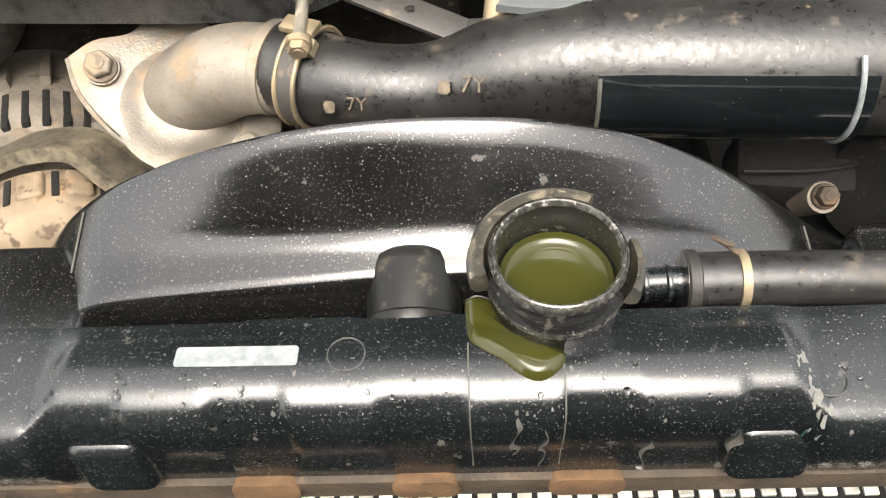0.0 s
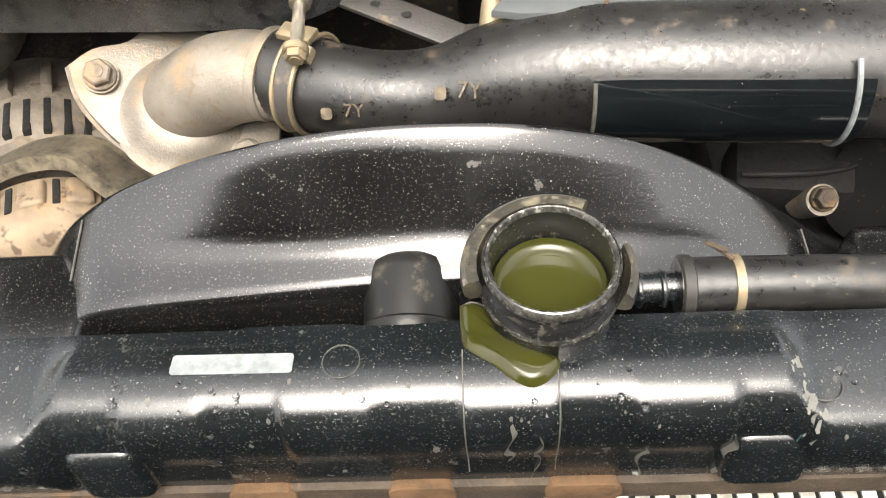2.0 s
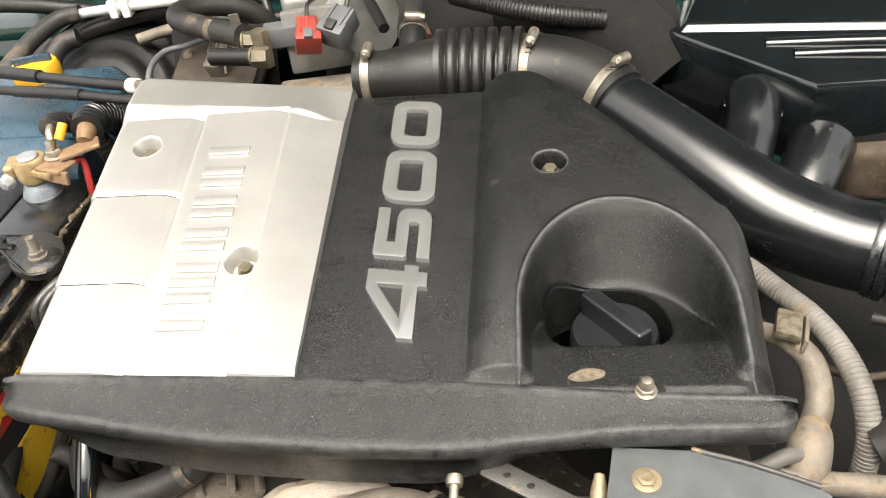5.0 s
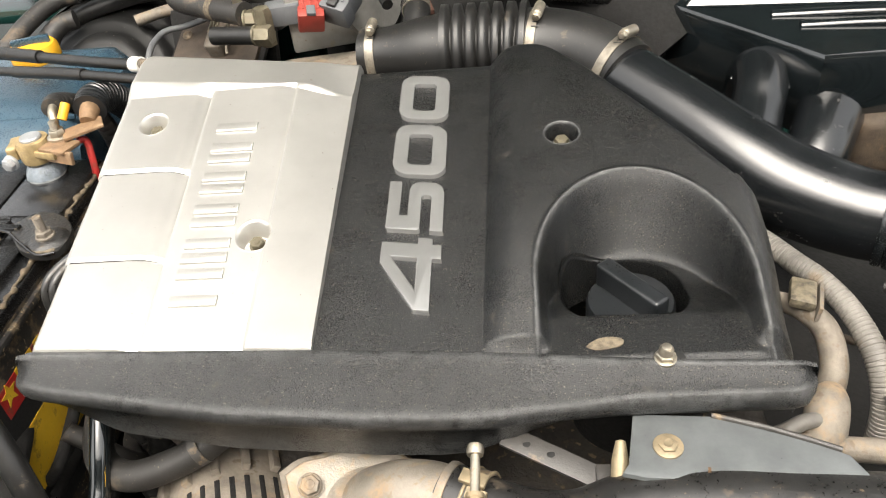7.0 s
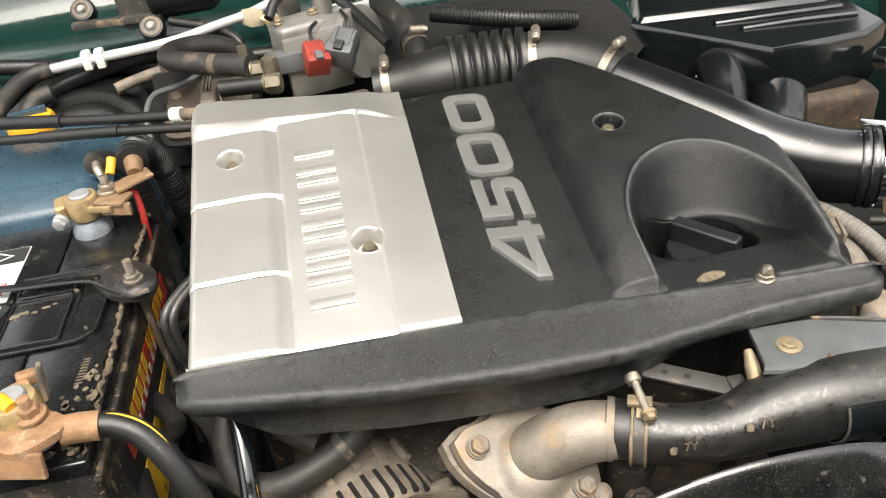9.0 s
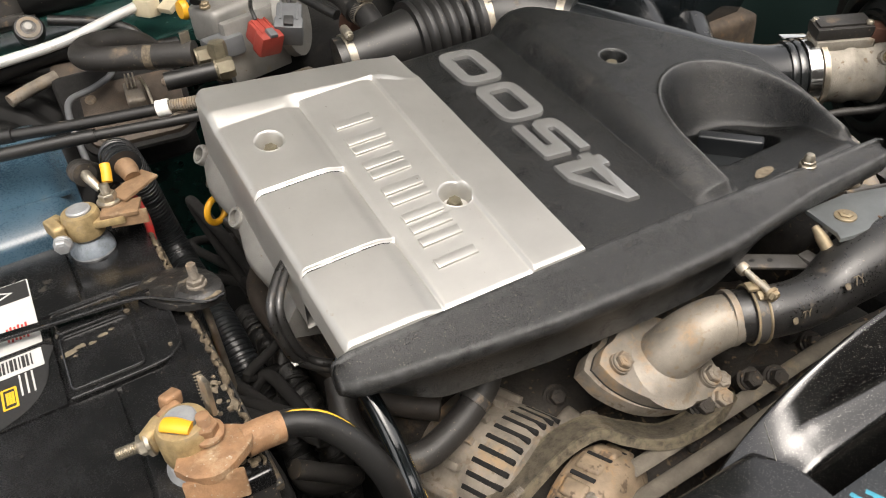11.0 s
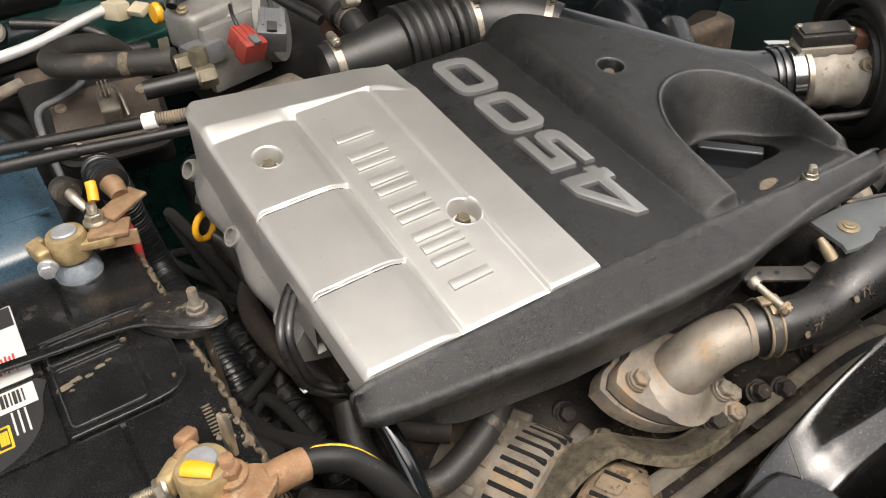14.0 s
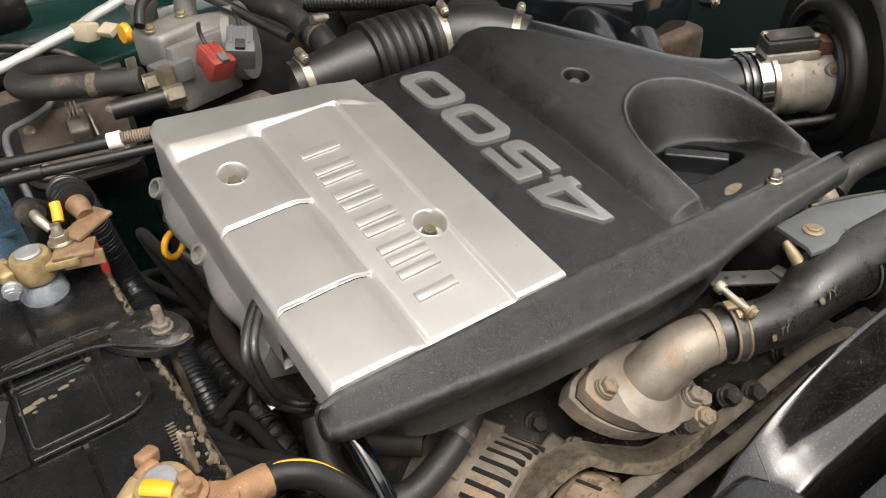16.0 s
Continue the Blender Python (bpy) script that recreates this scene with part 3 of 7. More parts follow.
def radiator():
    t = thing("radiator", (-0.02, RAD_Y, 0.60), "radiator with a glossy black plastic top tank and open filler neck", "radiator")

    def prof(x):
        mids = 1 - max(sstep(-0.120, -0.124, x), sstep(0.081, 0.085, x))
        g = 0.0017 * bumps(x) * mids
        wob = 0.0009 * (sstep(-0.075, -0.068, x) - sstep(-0.04, -0.033, x)) + 0.0008 * sstep(-0.02, -0.012, x)
        mid = [(0.1125, 0.940), (0.1128 + wob, 0.976), (0.1118 + wob, 0.9795), (0.1095, 0.9800), (0.1080, 0.9801), (0.1060, 0.9810),
               (0.101, 0.9830), (0.0945, 0.9832), (0.0898, 0.9826), (0.0866 - g * 0.5, 0.9810), (0.0840 - g, 0.9782), (0.0823 - g, 0.9738), (0.0814 - g, 0.967),
               (0.0811 - g * 0.6, 0.9600), (0.0815 - g * 0.3, 0.956), (0.0818, 0.950), (0.0812, 0.942), (0.0812, 0.935)]
        end = [(0.1125, 0.940), (0.1130, 0.976), (0.1118, 0.9793), (0.1095, 0.9795), (0.1070, 0.9795), (0.1030, 0.9795),
               (0.098, 0.9795), (0.092, 0.979), (0.087, 0.9785), (0.082, 0.9775), (0.0785, 0.976), (0.0765, 0.973), (0.0755, 0.968),
               (0.0752, 0.962), (0.0755, 0.956), (0.0765, 0.950), (0.0785, 0.942), (0.0800, 0.935)]
        out = []
        for i, (a, b) in enumerate(zip(mid, end)):
            f = max(0.0, (i - 5) / 12)
            e = max(ramp_step(-0.1195 - 0.0070 * f, -0.1275 - 0.0070 * f, x, 0.06), ramp_step(0.0810 + 0.0050 * f, 0.0885 + 0.0050 * f, x, 0.06))
            out.append((x, a[0] + (b[0] - a[0]) * e, a[1] + (b[1] - a[1]) * e))
        return out

    part("top_tank", loft([-0.30 + 0.0012 * k for k in range(476)], prof), "tank", t, sharp=60)
    # moulded seams
    for x in (-0.0055, 0.0205):
        part("mould_seam", tube(prof(x)[6:17], 0.00022, 6, 3), "residue", t)
    for x, w in ((-0.1140, 0.024), (0.0815, 0.026)):
        part("foot_lug", box((w, 0.016, 0.028), pose(x, 0.0850, 0.9500, -8), 0.0068, 6), "tank", t, sharp=80)
    # crimp rail with rusty tabs
    part("crimp_rail", box((0.56, 0.036, 0.013), pose(-0.02, 0.0965, 0.929), 0.002), "rail", t, "rusty brown crimped rail")
    for x0, x1 in ((-0.0825, -0.0605), (-0.0315, -0.0100), (0.0175, 0.0415)):
        tab = slab(loop_round(x1 - x0, 0.0105, 0.0045, 6), -0.002, 0.0016, frame_of(((x0 + x1) / 2, 0.0788, 0.9315), (1, 0, 0), (0, 0.12, 1)), bevel=0.0008)
        part("crimp_tab", tab, "rust", t, "orange rusted crimp tab")
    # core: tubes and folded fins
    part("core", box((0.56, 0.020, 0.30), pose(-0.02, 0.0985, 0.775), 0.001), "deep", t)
    for k in range(46):
        x = -0.165 + k * 0.0065
        part("cooling_fin", box((0.0046, 0.012, 0.0016), pose(x, 0.0835, 0.9195, 6 * (-1) ** k), 0.0003, 1), "fin", t)
    # plain foil label and moulded circles
    part("foil_label", slab(loop_round(0.035, 0.0062, 0.001), 0, 0.0003, frame_of((-0.0705, 0.0985, 0.98325), (1, -0.012, 0), (0.02, 1, -0.02))), "plaque", t, "worn silver foil label")
    for x, y in ((-0.0395, 0.0985), (0.0905, 0.0895)):
        z = 0.9830 if x < 0 else 0.9789
        part("moulded_circle", lathe([(0.0051, 0.0), (0.0053, 0.0004), (0.0055, 0.0)], (x, y, z), (0, 0.05, 1), 40), "residue", t)
    # hand-painted marker strokes on the tank's end
    for pts in ([(-0.1740, 0.1080), (-0.1730, 0.1040), (-0.1700, 0.0962)], [(-0.1760, 0.0972), (-0.1700, 0.0962), (-0.1660, 0.0985), (-0.1640, 0.0998)], [(-0.1663, 0.1046), (-0.1648, 0.1010), (-0.1630, 0.0960), (-0.1612, 0.0915)]):
        part("paint_stroke", tube([(x, y, prof(x)[6][2] + 0.0001) for x, y in pts], 0.0015, 8, 5, flat=0.12), "cyan", t, "cyan marker paint stroke")
    # filler neck
    c = (0.0195, 0.1150, 0.0)
    neck = part("filler_neck", lathe([(0.0190, 0.9765), (0.0180, 0.9800), (0.0173, 0.9825), (0.0171, 0.9850), (0.0171, 0.9880), (0.0180, 0.9902), (0.0189, 0.9916), (0.0191, 0.9940), (0.0191, 0.9985), (0.0187, 0.9998), (0.0180, 1.0008), (0.0178, 1.0026),
                                      (0.0183, 1.0038), (0.0185, 1.0050), (0.0181, 1.0060), (0.0174, 1.0064), (0.0168, 1.0060), (0.0164, 1.0046), (0.0162, 0.9990), (0.0167, 0.9985), (0.0166, 0.9930), (0.0161, 0.9920), (0.0161, 0.97)], c, seg=80), "scuffed", t, "scuffed black filler neck")
    for a, w, r in ((-118, 132, 0.0), (152, 46, 0.0022)):
        part("locking_cam", lathe([(0.0188, 0.9935), (0.0234 - r, 0.9945), (0.0248 - r, 0.9962), (0.0252 - r, 0.9990), (0.0248 - r, 1.0012), (0.0236 - r, 1.0022), (0.0205, 1.0022), (0.0188, 0.9935)], (0.0200, 0.1160 if r == 0 else 0.1148, 0.0), seg=40, start=a, sweep=w), "scale", neck, "worn locking lip with dry scale")
    part("neck_ring", lathe([(0.0190, 0.9922), (0.0194, 0.9930), (0.0195, 0.9942), (0.0190, 0.9950)], c, seg=72, wave=0.004, teeth=23), "worn", neck)
    part("seat_ring", lathe([(0.0163, 1.0048), (0.0168, 1.0062), (0.0172, 1.00655), (0.0175, 1.0066)], c, seg=72), "worn", neck)
    part("outer_rim_edge", lathe([(0.0179, 1.0063), (0.0183, 1.0057), (0.0187, 1.0048), (0.0186, 1.0036)], c, seg=72), "worn", neck)
    part("mould_line", tube([(0.0205, 0.1150 - 0.0198, 0.9985), (0.0206, 0.1150 - 0.0197, 0.9935), (0.0206, 0.1150 - 0.0175, 0.9880), (0.0207, 0.1150 - 0.0174, 0.9830)], 0.0003, 6, 4), "scuffed", neck)
    part("overflow_nipple", tube([(0.036, 0.1215, 0.978), (0.050, 0.1225, 0.978), (0.066, 0.1225, 0.978)], 0.0046, 20, 4), "tank", t)
    for x in (0.0395, 0.0465, 0.0535):
        part("nipple_rib", lathe([(0.0044, -0.0009), (0.0057, -0.0006), (0.0059, 0.0), (0.0057, 0.0006), (0.0044, 0.0009)], (x, 0.1220, 0.978), (1, 0.05, 0), 24), "tank", t)
    part("mounting_boss", lathe([(0.0085, -0.009), (0.010, -0.011), (0.0165, -0.011), (0.0176, -0.0095), (0.0176, -0.006), (0.0166, -0.005), (0.0168, 0.013), (0.0162, 0.0165), (0.0140, 0.0185), (0.009, 0.019)], (-0.0250, 0.139, 0.9405), (0, 1, 0.22), 48), "boss", t, "black round boss with clay stains")
    # beads of water and dried splashes on the tank
    random.seed(11)

    def spot(x, lo, hi):
        p = [Vector(q) for q in prof(x)]
        s = random.uniform(lo, hi)
        i = int(s)
        a, b = p[i], p[i + 1]
        tan = (b - a).normalized()
        return a.lerp(b, s - i), Vector((1, 0, 0)).cross(tan).normalized() * (1 if Vector((1, 0, 0)).cross(tan).z > 0 or Vector((1, 0, 0)).cross(tan).y < 0 else -1), tan
    drops = bmesh.new()
    for k in range(120):
        x = random.choice((-0.103, -0.084, -0.0735)) + random.gauss(0, 0.0012) if k < 40 else random.uniform(-0.13, 0.10)
        at, nn, _ = spot(x, 6, 15.5)
        r = random.uniform(0.0003, 0.0010)
        lathe([(r, -0.0001), (r * 0.85, r * 0.35), (r * 0.5, r * 0.55), (0, r * 0.62)], at, nn, 10, bm=drops)
    for x, s0 in ((-0.0680, 8.2), (0.0368, 9.0), (0.0430, 9.4), (0.0370, 13.5)):
        at, nn, tan = spot(x, s0, s0 + 0.1)
        lathe([(0.0011, -0.0001), (0.0010, 0.0004), (0.0006, 0.0007), (0, 0.0008)], at, nn, 14, bm=drops)
        lathe([(0.0008, -0.0001), (0.0006, 0.0004), (0, 0.0005)], at + tan * 0.0014, nn, 12, bm=drops)
    tagged(part("water_drops", drops, "water", sharp=80), "beads of clear water on the black tank", "water drops", kind="stuff")
    marks = bmesh.new()
    for k in range(60):
        at, nn, tan = spot(random.uniform(-0.14, 0.11), 5, 16)
        r = random.uniform(0.0003, 0.0008) * (1.0 if k % 9 else 2.0)
        n = 13
        ring = [(r * random.uniform(0.5, 1.1) * math.cos(2 * math.pi * i / n), 1.7 * r * random.uniform(0.5, 1.1) * math.sin(2 * math.pi * i / n)) for i in range(n)]
        slab(ring, 0.00004, 0.00016, frame_of(at + nn * 0.00012, (1, 0, 0), tan), bm=marks)
    part("dried_splash", marks, "residue", t, kind="stuff")
    for x, s0, w in ((0.0075, 10.5, 0.0022), (0.0685, 12.0, 0.0026), (0.0150, 11.5, 0.0013), (0.0450, 13.0, 0.0013)):
        trail = bmesh.new()
        pts = []
        for i in range(7):
            q, n2, t2 = spot(x + 0.0012 * math.sin(i * 1.7), min(16.4, s0 + 0.75 * i), min(16.5, s0 + 0.75 * i) + 0.01)
            pts.append(q + n2 * 0.0001)
        tube(pts, [w * f for f in (0.5, 1.0, 0.7, 0.9, 0.6, 0.8, 0.4)], 8, 4, bm=trail, flat=0.05)
        part("dried_run", trail, "residue", t, "grey dried coolant run")
    random.seed(5)
    crust = bmesh.new()
    for k in range(26):
        f = random.random()
        at, nn, tan = spot(0.0842 + 0.0050 * f + random.gauss(0, 0.0012), 6.5 + 6 * f, 6.6 + 6 * f)
        r = random.uniform(0.0005, 0.0014)
        ring = [(r * random.uniform(0.4, 1.2) * math.cos(2 * math.pi * i / 9), 1.8 * r * random.uniform(0.4, 1.2) * math.sin(2 * math.pi * i / 9)) for i in range(9)]
        slab(ring, 0.00004, 0.00020, frame_of(at + nn * 0.00015, (1, 0, 0), tan), bm=crust)
    part("white_crust", crust, "crust", t, "white dried coolant crust", kind="stuff")
    # Two small teal patches on the tank's right front.
    for x in (0.0672, 0.0865):
        at, nn, tan = spot(x, 12.2, 12.3)
        part("green_tint", slab(loop_round(0.0014, 0.005, 0.0006, 3), 0.00005, 0.0002, frame_of(at + nn * 0.0002, (1, 0, 0), tan)), "dullteal", t, "small dull teal patch")
    return t


radiator()


def pool(name, outline, top, material, thick, label, category, kind=""):
    """Liquid on a surface: a low dome with a rounded rim; top gives the surface under it."""
    ring = smooth([*outline, outline[0]], 5)[:-1]
    bm = bmesh.new()
    loops = []
    n = len(ring)
    turn = 1 if sum(ring[k - 1][0] * ring[k][1] - ring[k][0] * ring[k - 1][1] for k in range(n)) > 0 else -1
    for off, h in ((0.0, 0.0), (0.0003, 0.20), (0.0007, 0.42), (0.0012, 0.65), (0.0018, 0.85), (0.0024, 0.96), (0.0029, 1.0)):
        loop = []
        for k in range(n):
            d = Vector((*(ring[(k + 2) % n] - ring[k - 2]), 0)).normalized()
            x, y = ring[k][0] - d.y * off * turn, ring[k][1] + d.x * off * turn
            loop.append(bm.verts.new((x, y, top(y) + 0.0002 + thick * h)))
        loops.append(loop)
    for a, b in zip(loops, loops[1:]):
        for i in range(len(a)):
            bm.faces.new((a[i], a[(i + 1) % len(a)], b[(i + 1) % len(a)], b[i]))
    rim = [bm.edges.get((loops[-1][k - 1], loops[-1][k])) for k in range(n)]
    bmesh.ops.triangle_fill(bm, edges=rim, use_beauty=True, use_dissolve=False)
    return tagged(part(name, bm, material, sharp=80), label, category, kind=kind)


tagged(part("coolant", lathe([(0.0, 0.9905), (0.0118, 0.9905), (0.0134, 0.9907), (0.0146, 0.9912), (0.0154, 0.9920), (0.0160, 0.9933), (0.0160, 0.985), (0, 0.985)], (0.0195, 0.1150, 0), seg=64), "coolant", sharp=80),
       "murky green coolant filling the open filler neck", "coolant")
pool("spilled_coolant", [(-0.0062, 0.1170), (-0.0060, 0.1095), (-0.0050, 0.1022), (-0.0012, 0.0985), (0.0030, 0.0958), (0.0068, 0.0922), (0.0100, 0.0900), (0.0132, 0.0890), (0.0165, 0.0898), (0.0192, 0.0920), (0.0212, 0.0948), (0.0208, 0.0972),
                         (0.0168, 0.1000), (0.0120, 0.1025), (0.0072, 0.1065), (0.0040, 0.1120), (0.0018, 0.1165), (-0.0025, 0.1185)], tank_top, "puddle", 0.0023,
     "spilled green coolant lying on the black tank", "puddle")


def fan_shroud():
    t = thing("fan_shroud", (-0.02, 0.16, 0.70), "speckled black plastic fan shroud arched behind the radiator", "fan shroud")
    arc = lerp_table([(-0.30, 0.80), (-0.205, 0.885), (-0.175, 0.930), (-0.149, 0.955), (-0.122, 0.969), (-0.088, 0.982), (-0.047, 0.9895), (-0.006, 0.990), (0.028, 0.9865), (0.068, 0.972), (0.105, 0.945), (0.137, 0.914), (0.166, 0.893), (0.26, 0.80)])
    crease = lerp_table([(-0.30, 0.79), (-0.205, 0.875), (-0.175, 0.915), (-0.158, 0.938), (-0.136, 0.944), (-0.092, 0.949), (-0.031, 0.955), (-0.005, 0.956), (0.028, 0.954), (0.056, 0.949), (0.080, 0.941), (0.105, 0.928), (0.137, 0.905), (0.166, 0.886), (0.26, 0.79)])

    wide = lerp_table([(-0.20, 0.012), (-0.13, 0.0175), (-0.09, 0.0145), (-0.05, 0.0115), (0.0, 0.0095), (0.06, 0.0110), (0.10, 0.0150), (0.16, 0.012)])

    def soft(f, x):
        return sum(f(x + d) for d in (-0.018, -0.012, -0.006, 0, 0.006, 0.012, 0.018)) / 7

    def prof(x):
        a, c = soft(arc, x), soft(crease, x)
        a = max(a, c + 0.002)
        g = a - c
        w = wide(x)
        y0 = 0.1450 + w
        rise = min(0.2 * w, 0.16 * g)
        band = [(x, 0.1450 + w * q, c - 0.0016 + (rise + 0.0016) * q) for q in (0.0, 0.25, 0.5, 0.75)]
        return [(x, 0.130, c - 0.05), (x, 0.1365, c - 0.030), (x, 0.1400, c - 0.0140), (x, 0.1422, c - 0.0080), (x, 0.1436, c - 0.0038), *band,
                *[(x, y0 + 0.0012 + (0.1790 - y0) * q, c + rise + 0.0008 + (0.96 * g - rise - 0.0008) * q) for q in (0.0, 0.2, 0.4, 0.6, 0.8, 1.0)], (x, 0.1818, c + 0.993 * g), (x, 0.1830, a), (x, 0.1842, a - 0.0010), (x, 0.1850, a - 0.004), (x, 0.186, a - 0.06)]

    part("arched_hood", loft([-0.205 + 0.003 * k for k in range(125)], prof), "shroud", t, sharp=50)
    for x in (-0.151, 0.124):
        bm = bmesh.new()
        side = -1 if x < 0 else 1
        tube([Vector(prof(x + side * 0.015 * (14 - k) / 12)[k]) + Vector((0, -0.0003, 0.0004)) for k in range(2, 15)], 0.0004, 6, 3, bm=bm)
        part("mould_line", bm, "residue", t)
    part("side_flange", box((0.13, 0.058, 0.05), pose(-0.212, 0.148, 0.912), 0.006, 3), "shroud", t)
    part("side_flange", box((0.12, 0.060, 0.05), pose(0.200, 0.150, 0.905, 0, 0, 0), 0.006, 3), "shroud", t)


fan_shroud()


def overflow_hose():
    t = thing("overflow_hose", (0.06, 0.1225, 0.9695), "thin black rubber overflow hose on the neck's nipple", "hose")
    h = part("hose", tube([(0.058, 0.1225, 0.978), (0.080, 0.1225, 0.978), (0.115, 0.1215, 0.978), (0.16, 0.120, 0.975), (0.22, 0.122, 0.962), (0.30, 0.13, 0.93)], [0.0086, 0.0084, 0.0082, 0.0082, 0.0082, 0.0082], 24), "hose", t)
    part("end_collar", lathe([(0.0086, -0.002), (0.0094, -0.0015), (0.0094, 0.0015), (0.0086, 0.002)], (0.0602, 0.1225, 0.978), (1, 0, 0), 32), "dustyrubber", h)
    clip = part("spring_clamp", band((0.0745, 0.1225, 0.978), (1, 0, 0), 0.0084, 0.0026, 0.0008), "gold", t, "rusty spring wire clamp")
    part("clamp_ear", tube([(0.0735, 0.1260, 0.986), (0.0710, 0.1280, 0.9870), (0.0680, 0.1305, 0.9875), (0.0664, 0.1300, 0.989), (0.0685, 0.1282, 0.9895), (0.0715, 0.1275, 0.9885)], 0.0008, 8, 6), "rail", clip)


overflow_hose()

# ---- the upper hose and thermostat housing ----
HOSE = [(-0.092, 0.268, 0.943), (-0.065, 0.255, 0.944), (-0.040, 0.2475, 0.944), (-0.015, 0.2455, 0.945), (0.015, 0.247, 0.950), (0.05, 0.2455, 0.954), (0.10, 0.241, 0.955), (0.16, 0.237, 0.955), (0.23, 0.233, 0.953), (0.33, 0.232, 0.945)]
HOSE_R = [0.0200, 0.0200, 0.0195, 0.0205, 0.0252, 0.0272, 0.0274, 0.0274, 0.0270, 0.0270]


def upper_hose():
    t = thing("upper_radiator_hose", (0.0, 0.246, 0.92), "thick black rubber upper radiator hose dusted with clay", "hose")
    part("hose", tube(HOSE, HOSE_R, 36, 10), "hose", t, sharp=60)
    # split outer sleeve round the lower front half
    sl = smooth([(*p, r) for p, r in zip(HOSE, HOSE_R)], 10)
    sl = [q for q in sl if 0.044 < q[0] < 0.152]
    bm = bmesh.new()
    rows = []
    for x, y, z, r in sl:
        row = [bm.verts.new((x, y + (r + 0.0022) * math.cos(radians(a)), z + (r + 0.0022) * math.sin(radians(a)))) for a in range(146, 302, 6)]
        row += [bm.verts.new((x, y + (r + 0.0003) * math.cos(radians(a)), z + (r + 0.0003) * math.sin(radians(a)))) for a in range(296, 140, -6)]
        rows.append(row)
    for a, b in zip(rows, rows[1:]):
        for i in range(len(a)):
            j = (i + 1) % len(a)
            bm.faces.new((a[i], b[i], b[j], a[j]))
    bm.faces.new(rows[0])
    bm.faces.new(rows[-1][::-1])
    part("split_sleeve", bm, "gloss", t, "dark split protective sleeve")
    hx, hy, hz, hr = sl[0]
    part("sleeve_hem", tube([(hx + 0.0004, hy + (hr + 0.0022) * math.cos(radians(a)), hz + (hr + 0.0022) * math.sin(radians(a))) for a in range(148, 290, 8)], 0.0009, 8, 2), "residue", t, "frayed pale sleeve edge")
    zx, zy, zz, zr = sl[-2]
    part("zip_tie", tube([(zx + 0.004 * (a - 150) / 130, zy + (zr + 0.0026) * math.cos(radians(a)), zz + (zr + 0.0026) * math.sin(radians(a))) for a in range(132, 290, 8)], 0.0011, 8, 2), "plaque", t, "pale plastic tie round the sleeve")
    # printed marks
    for s, x, ang, size in (("7Y", -0.0500, 158, 0.0080), ("7Y", -0.002, 140, 0.0095)):
        y = float(np.interp(x, [p[0] for p in HOSE], [p[1] for p in HOSE]))
        z = float(np.interp(x, [p[0] for p in HOSE], [p[2] for p in HOSE]))
        r = float(np.interp(x, [p[0] for p in HOSE], HOSE_R)) + 0.0014
        nrm = Vector((0, math.cos(radians(ang)), math.sin(radians(ang))))
        at = Vector((x, y, z)) + nrm * r
        part("printed_mark", letters(s, size, frame_of(at, (1, -0.1, 0), (0.1, math.sin(radians(ang)), -math.cos(radians(ang)))), 0.0002), "chalk", t)
        part("printed_badge", slab(loop_round(0.0048, 0.0052, 0.0016), 0, 0.0003, frame_of(at + Vector((-0.0115, 0.0005, -0.001)), (1, -0.1, 0), (0.1, math.sin(radians(ang)), -math.cos(radians(ang))))), "chalk", t)
    # double wire clamp with a screw and saddle
    c = Vector((-0.073, 0.2585, 0.944))
    d = Vector((1, -0.45, 0.02)).normalized()
    cl = part("wire_clamp", band(c, d, 0.0206, 0.0105, 0.0016), "blacksteel", t, "double wire hose clamp")
    for o in (-0.0045, 0.0045):
        part("clamp_wire", lathe([(0.0222 + 0.0011 * math.cos(a), 0.0011 * math.sin(a)) for a in [k * math.pi / 4 for k in range(9)]], c + d * o, d, 40), "gold", cl, "yellowed clamp wire")
    top = c + Vector((0, 0.002, 0.0255))
    part("saddle", box((0.016, 0.009, 0.003), Matrix.Translation(top) @ pose(0, 0, 0, 0, 0, -22), 0.001), "gold", cl)
    part("saddle", box((0.012, 0.007, 0.005), Matrix.Translation(top + Vector((0.001, -0.008, -0.004))) @ pose(0, 0, 0, 25, 0, -22), 0.001), "gold", cl)
    part("clamp_screw", tube([top + Vector((0.001, -0.012, 0.001)), top + Vector((0.001, 0.002, 0.0035)), top + Vector((0.001, 0.014, 0.006))], 0.0028, 12, 4), "steel", cl)
    part("screw_head", lathe([(0, -0.003), (0.0046, -0.003), (0.0052, 0.0), (0.0046, 0.003), (0, 0.004)], top + Vector((0.001, 0.0145, 0.006)), (0, 1, 0.2), 20), "steel", cl)
    part("screw_nut", bolt(top + Vector((0.001, -0.012, 0.001)), (0, -1, -0.2), 0.008, 0.005), "gold", cl)


upper_hose()


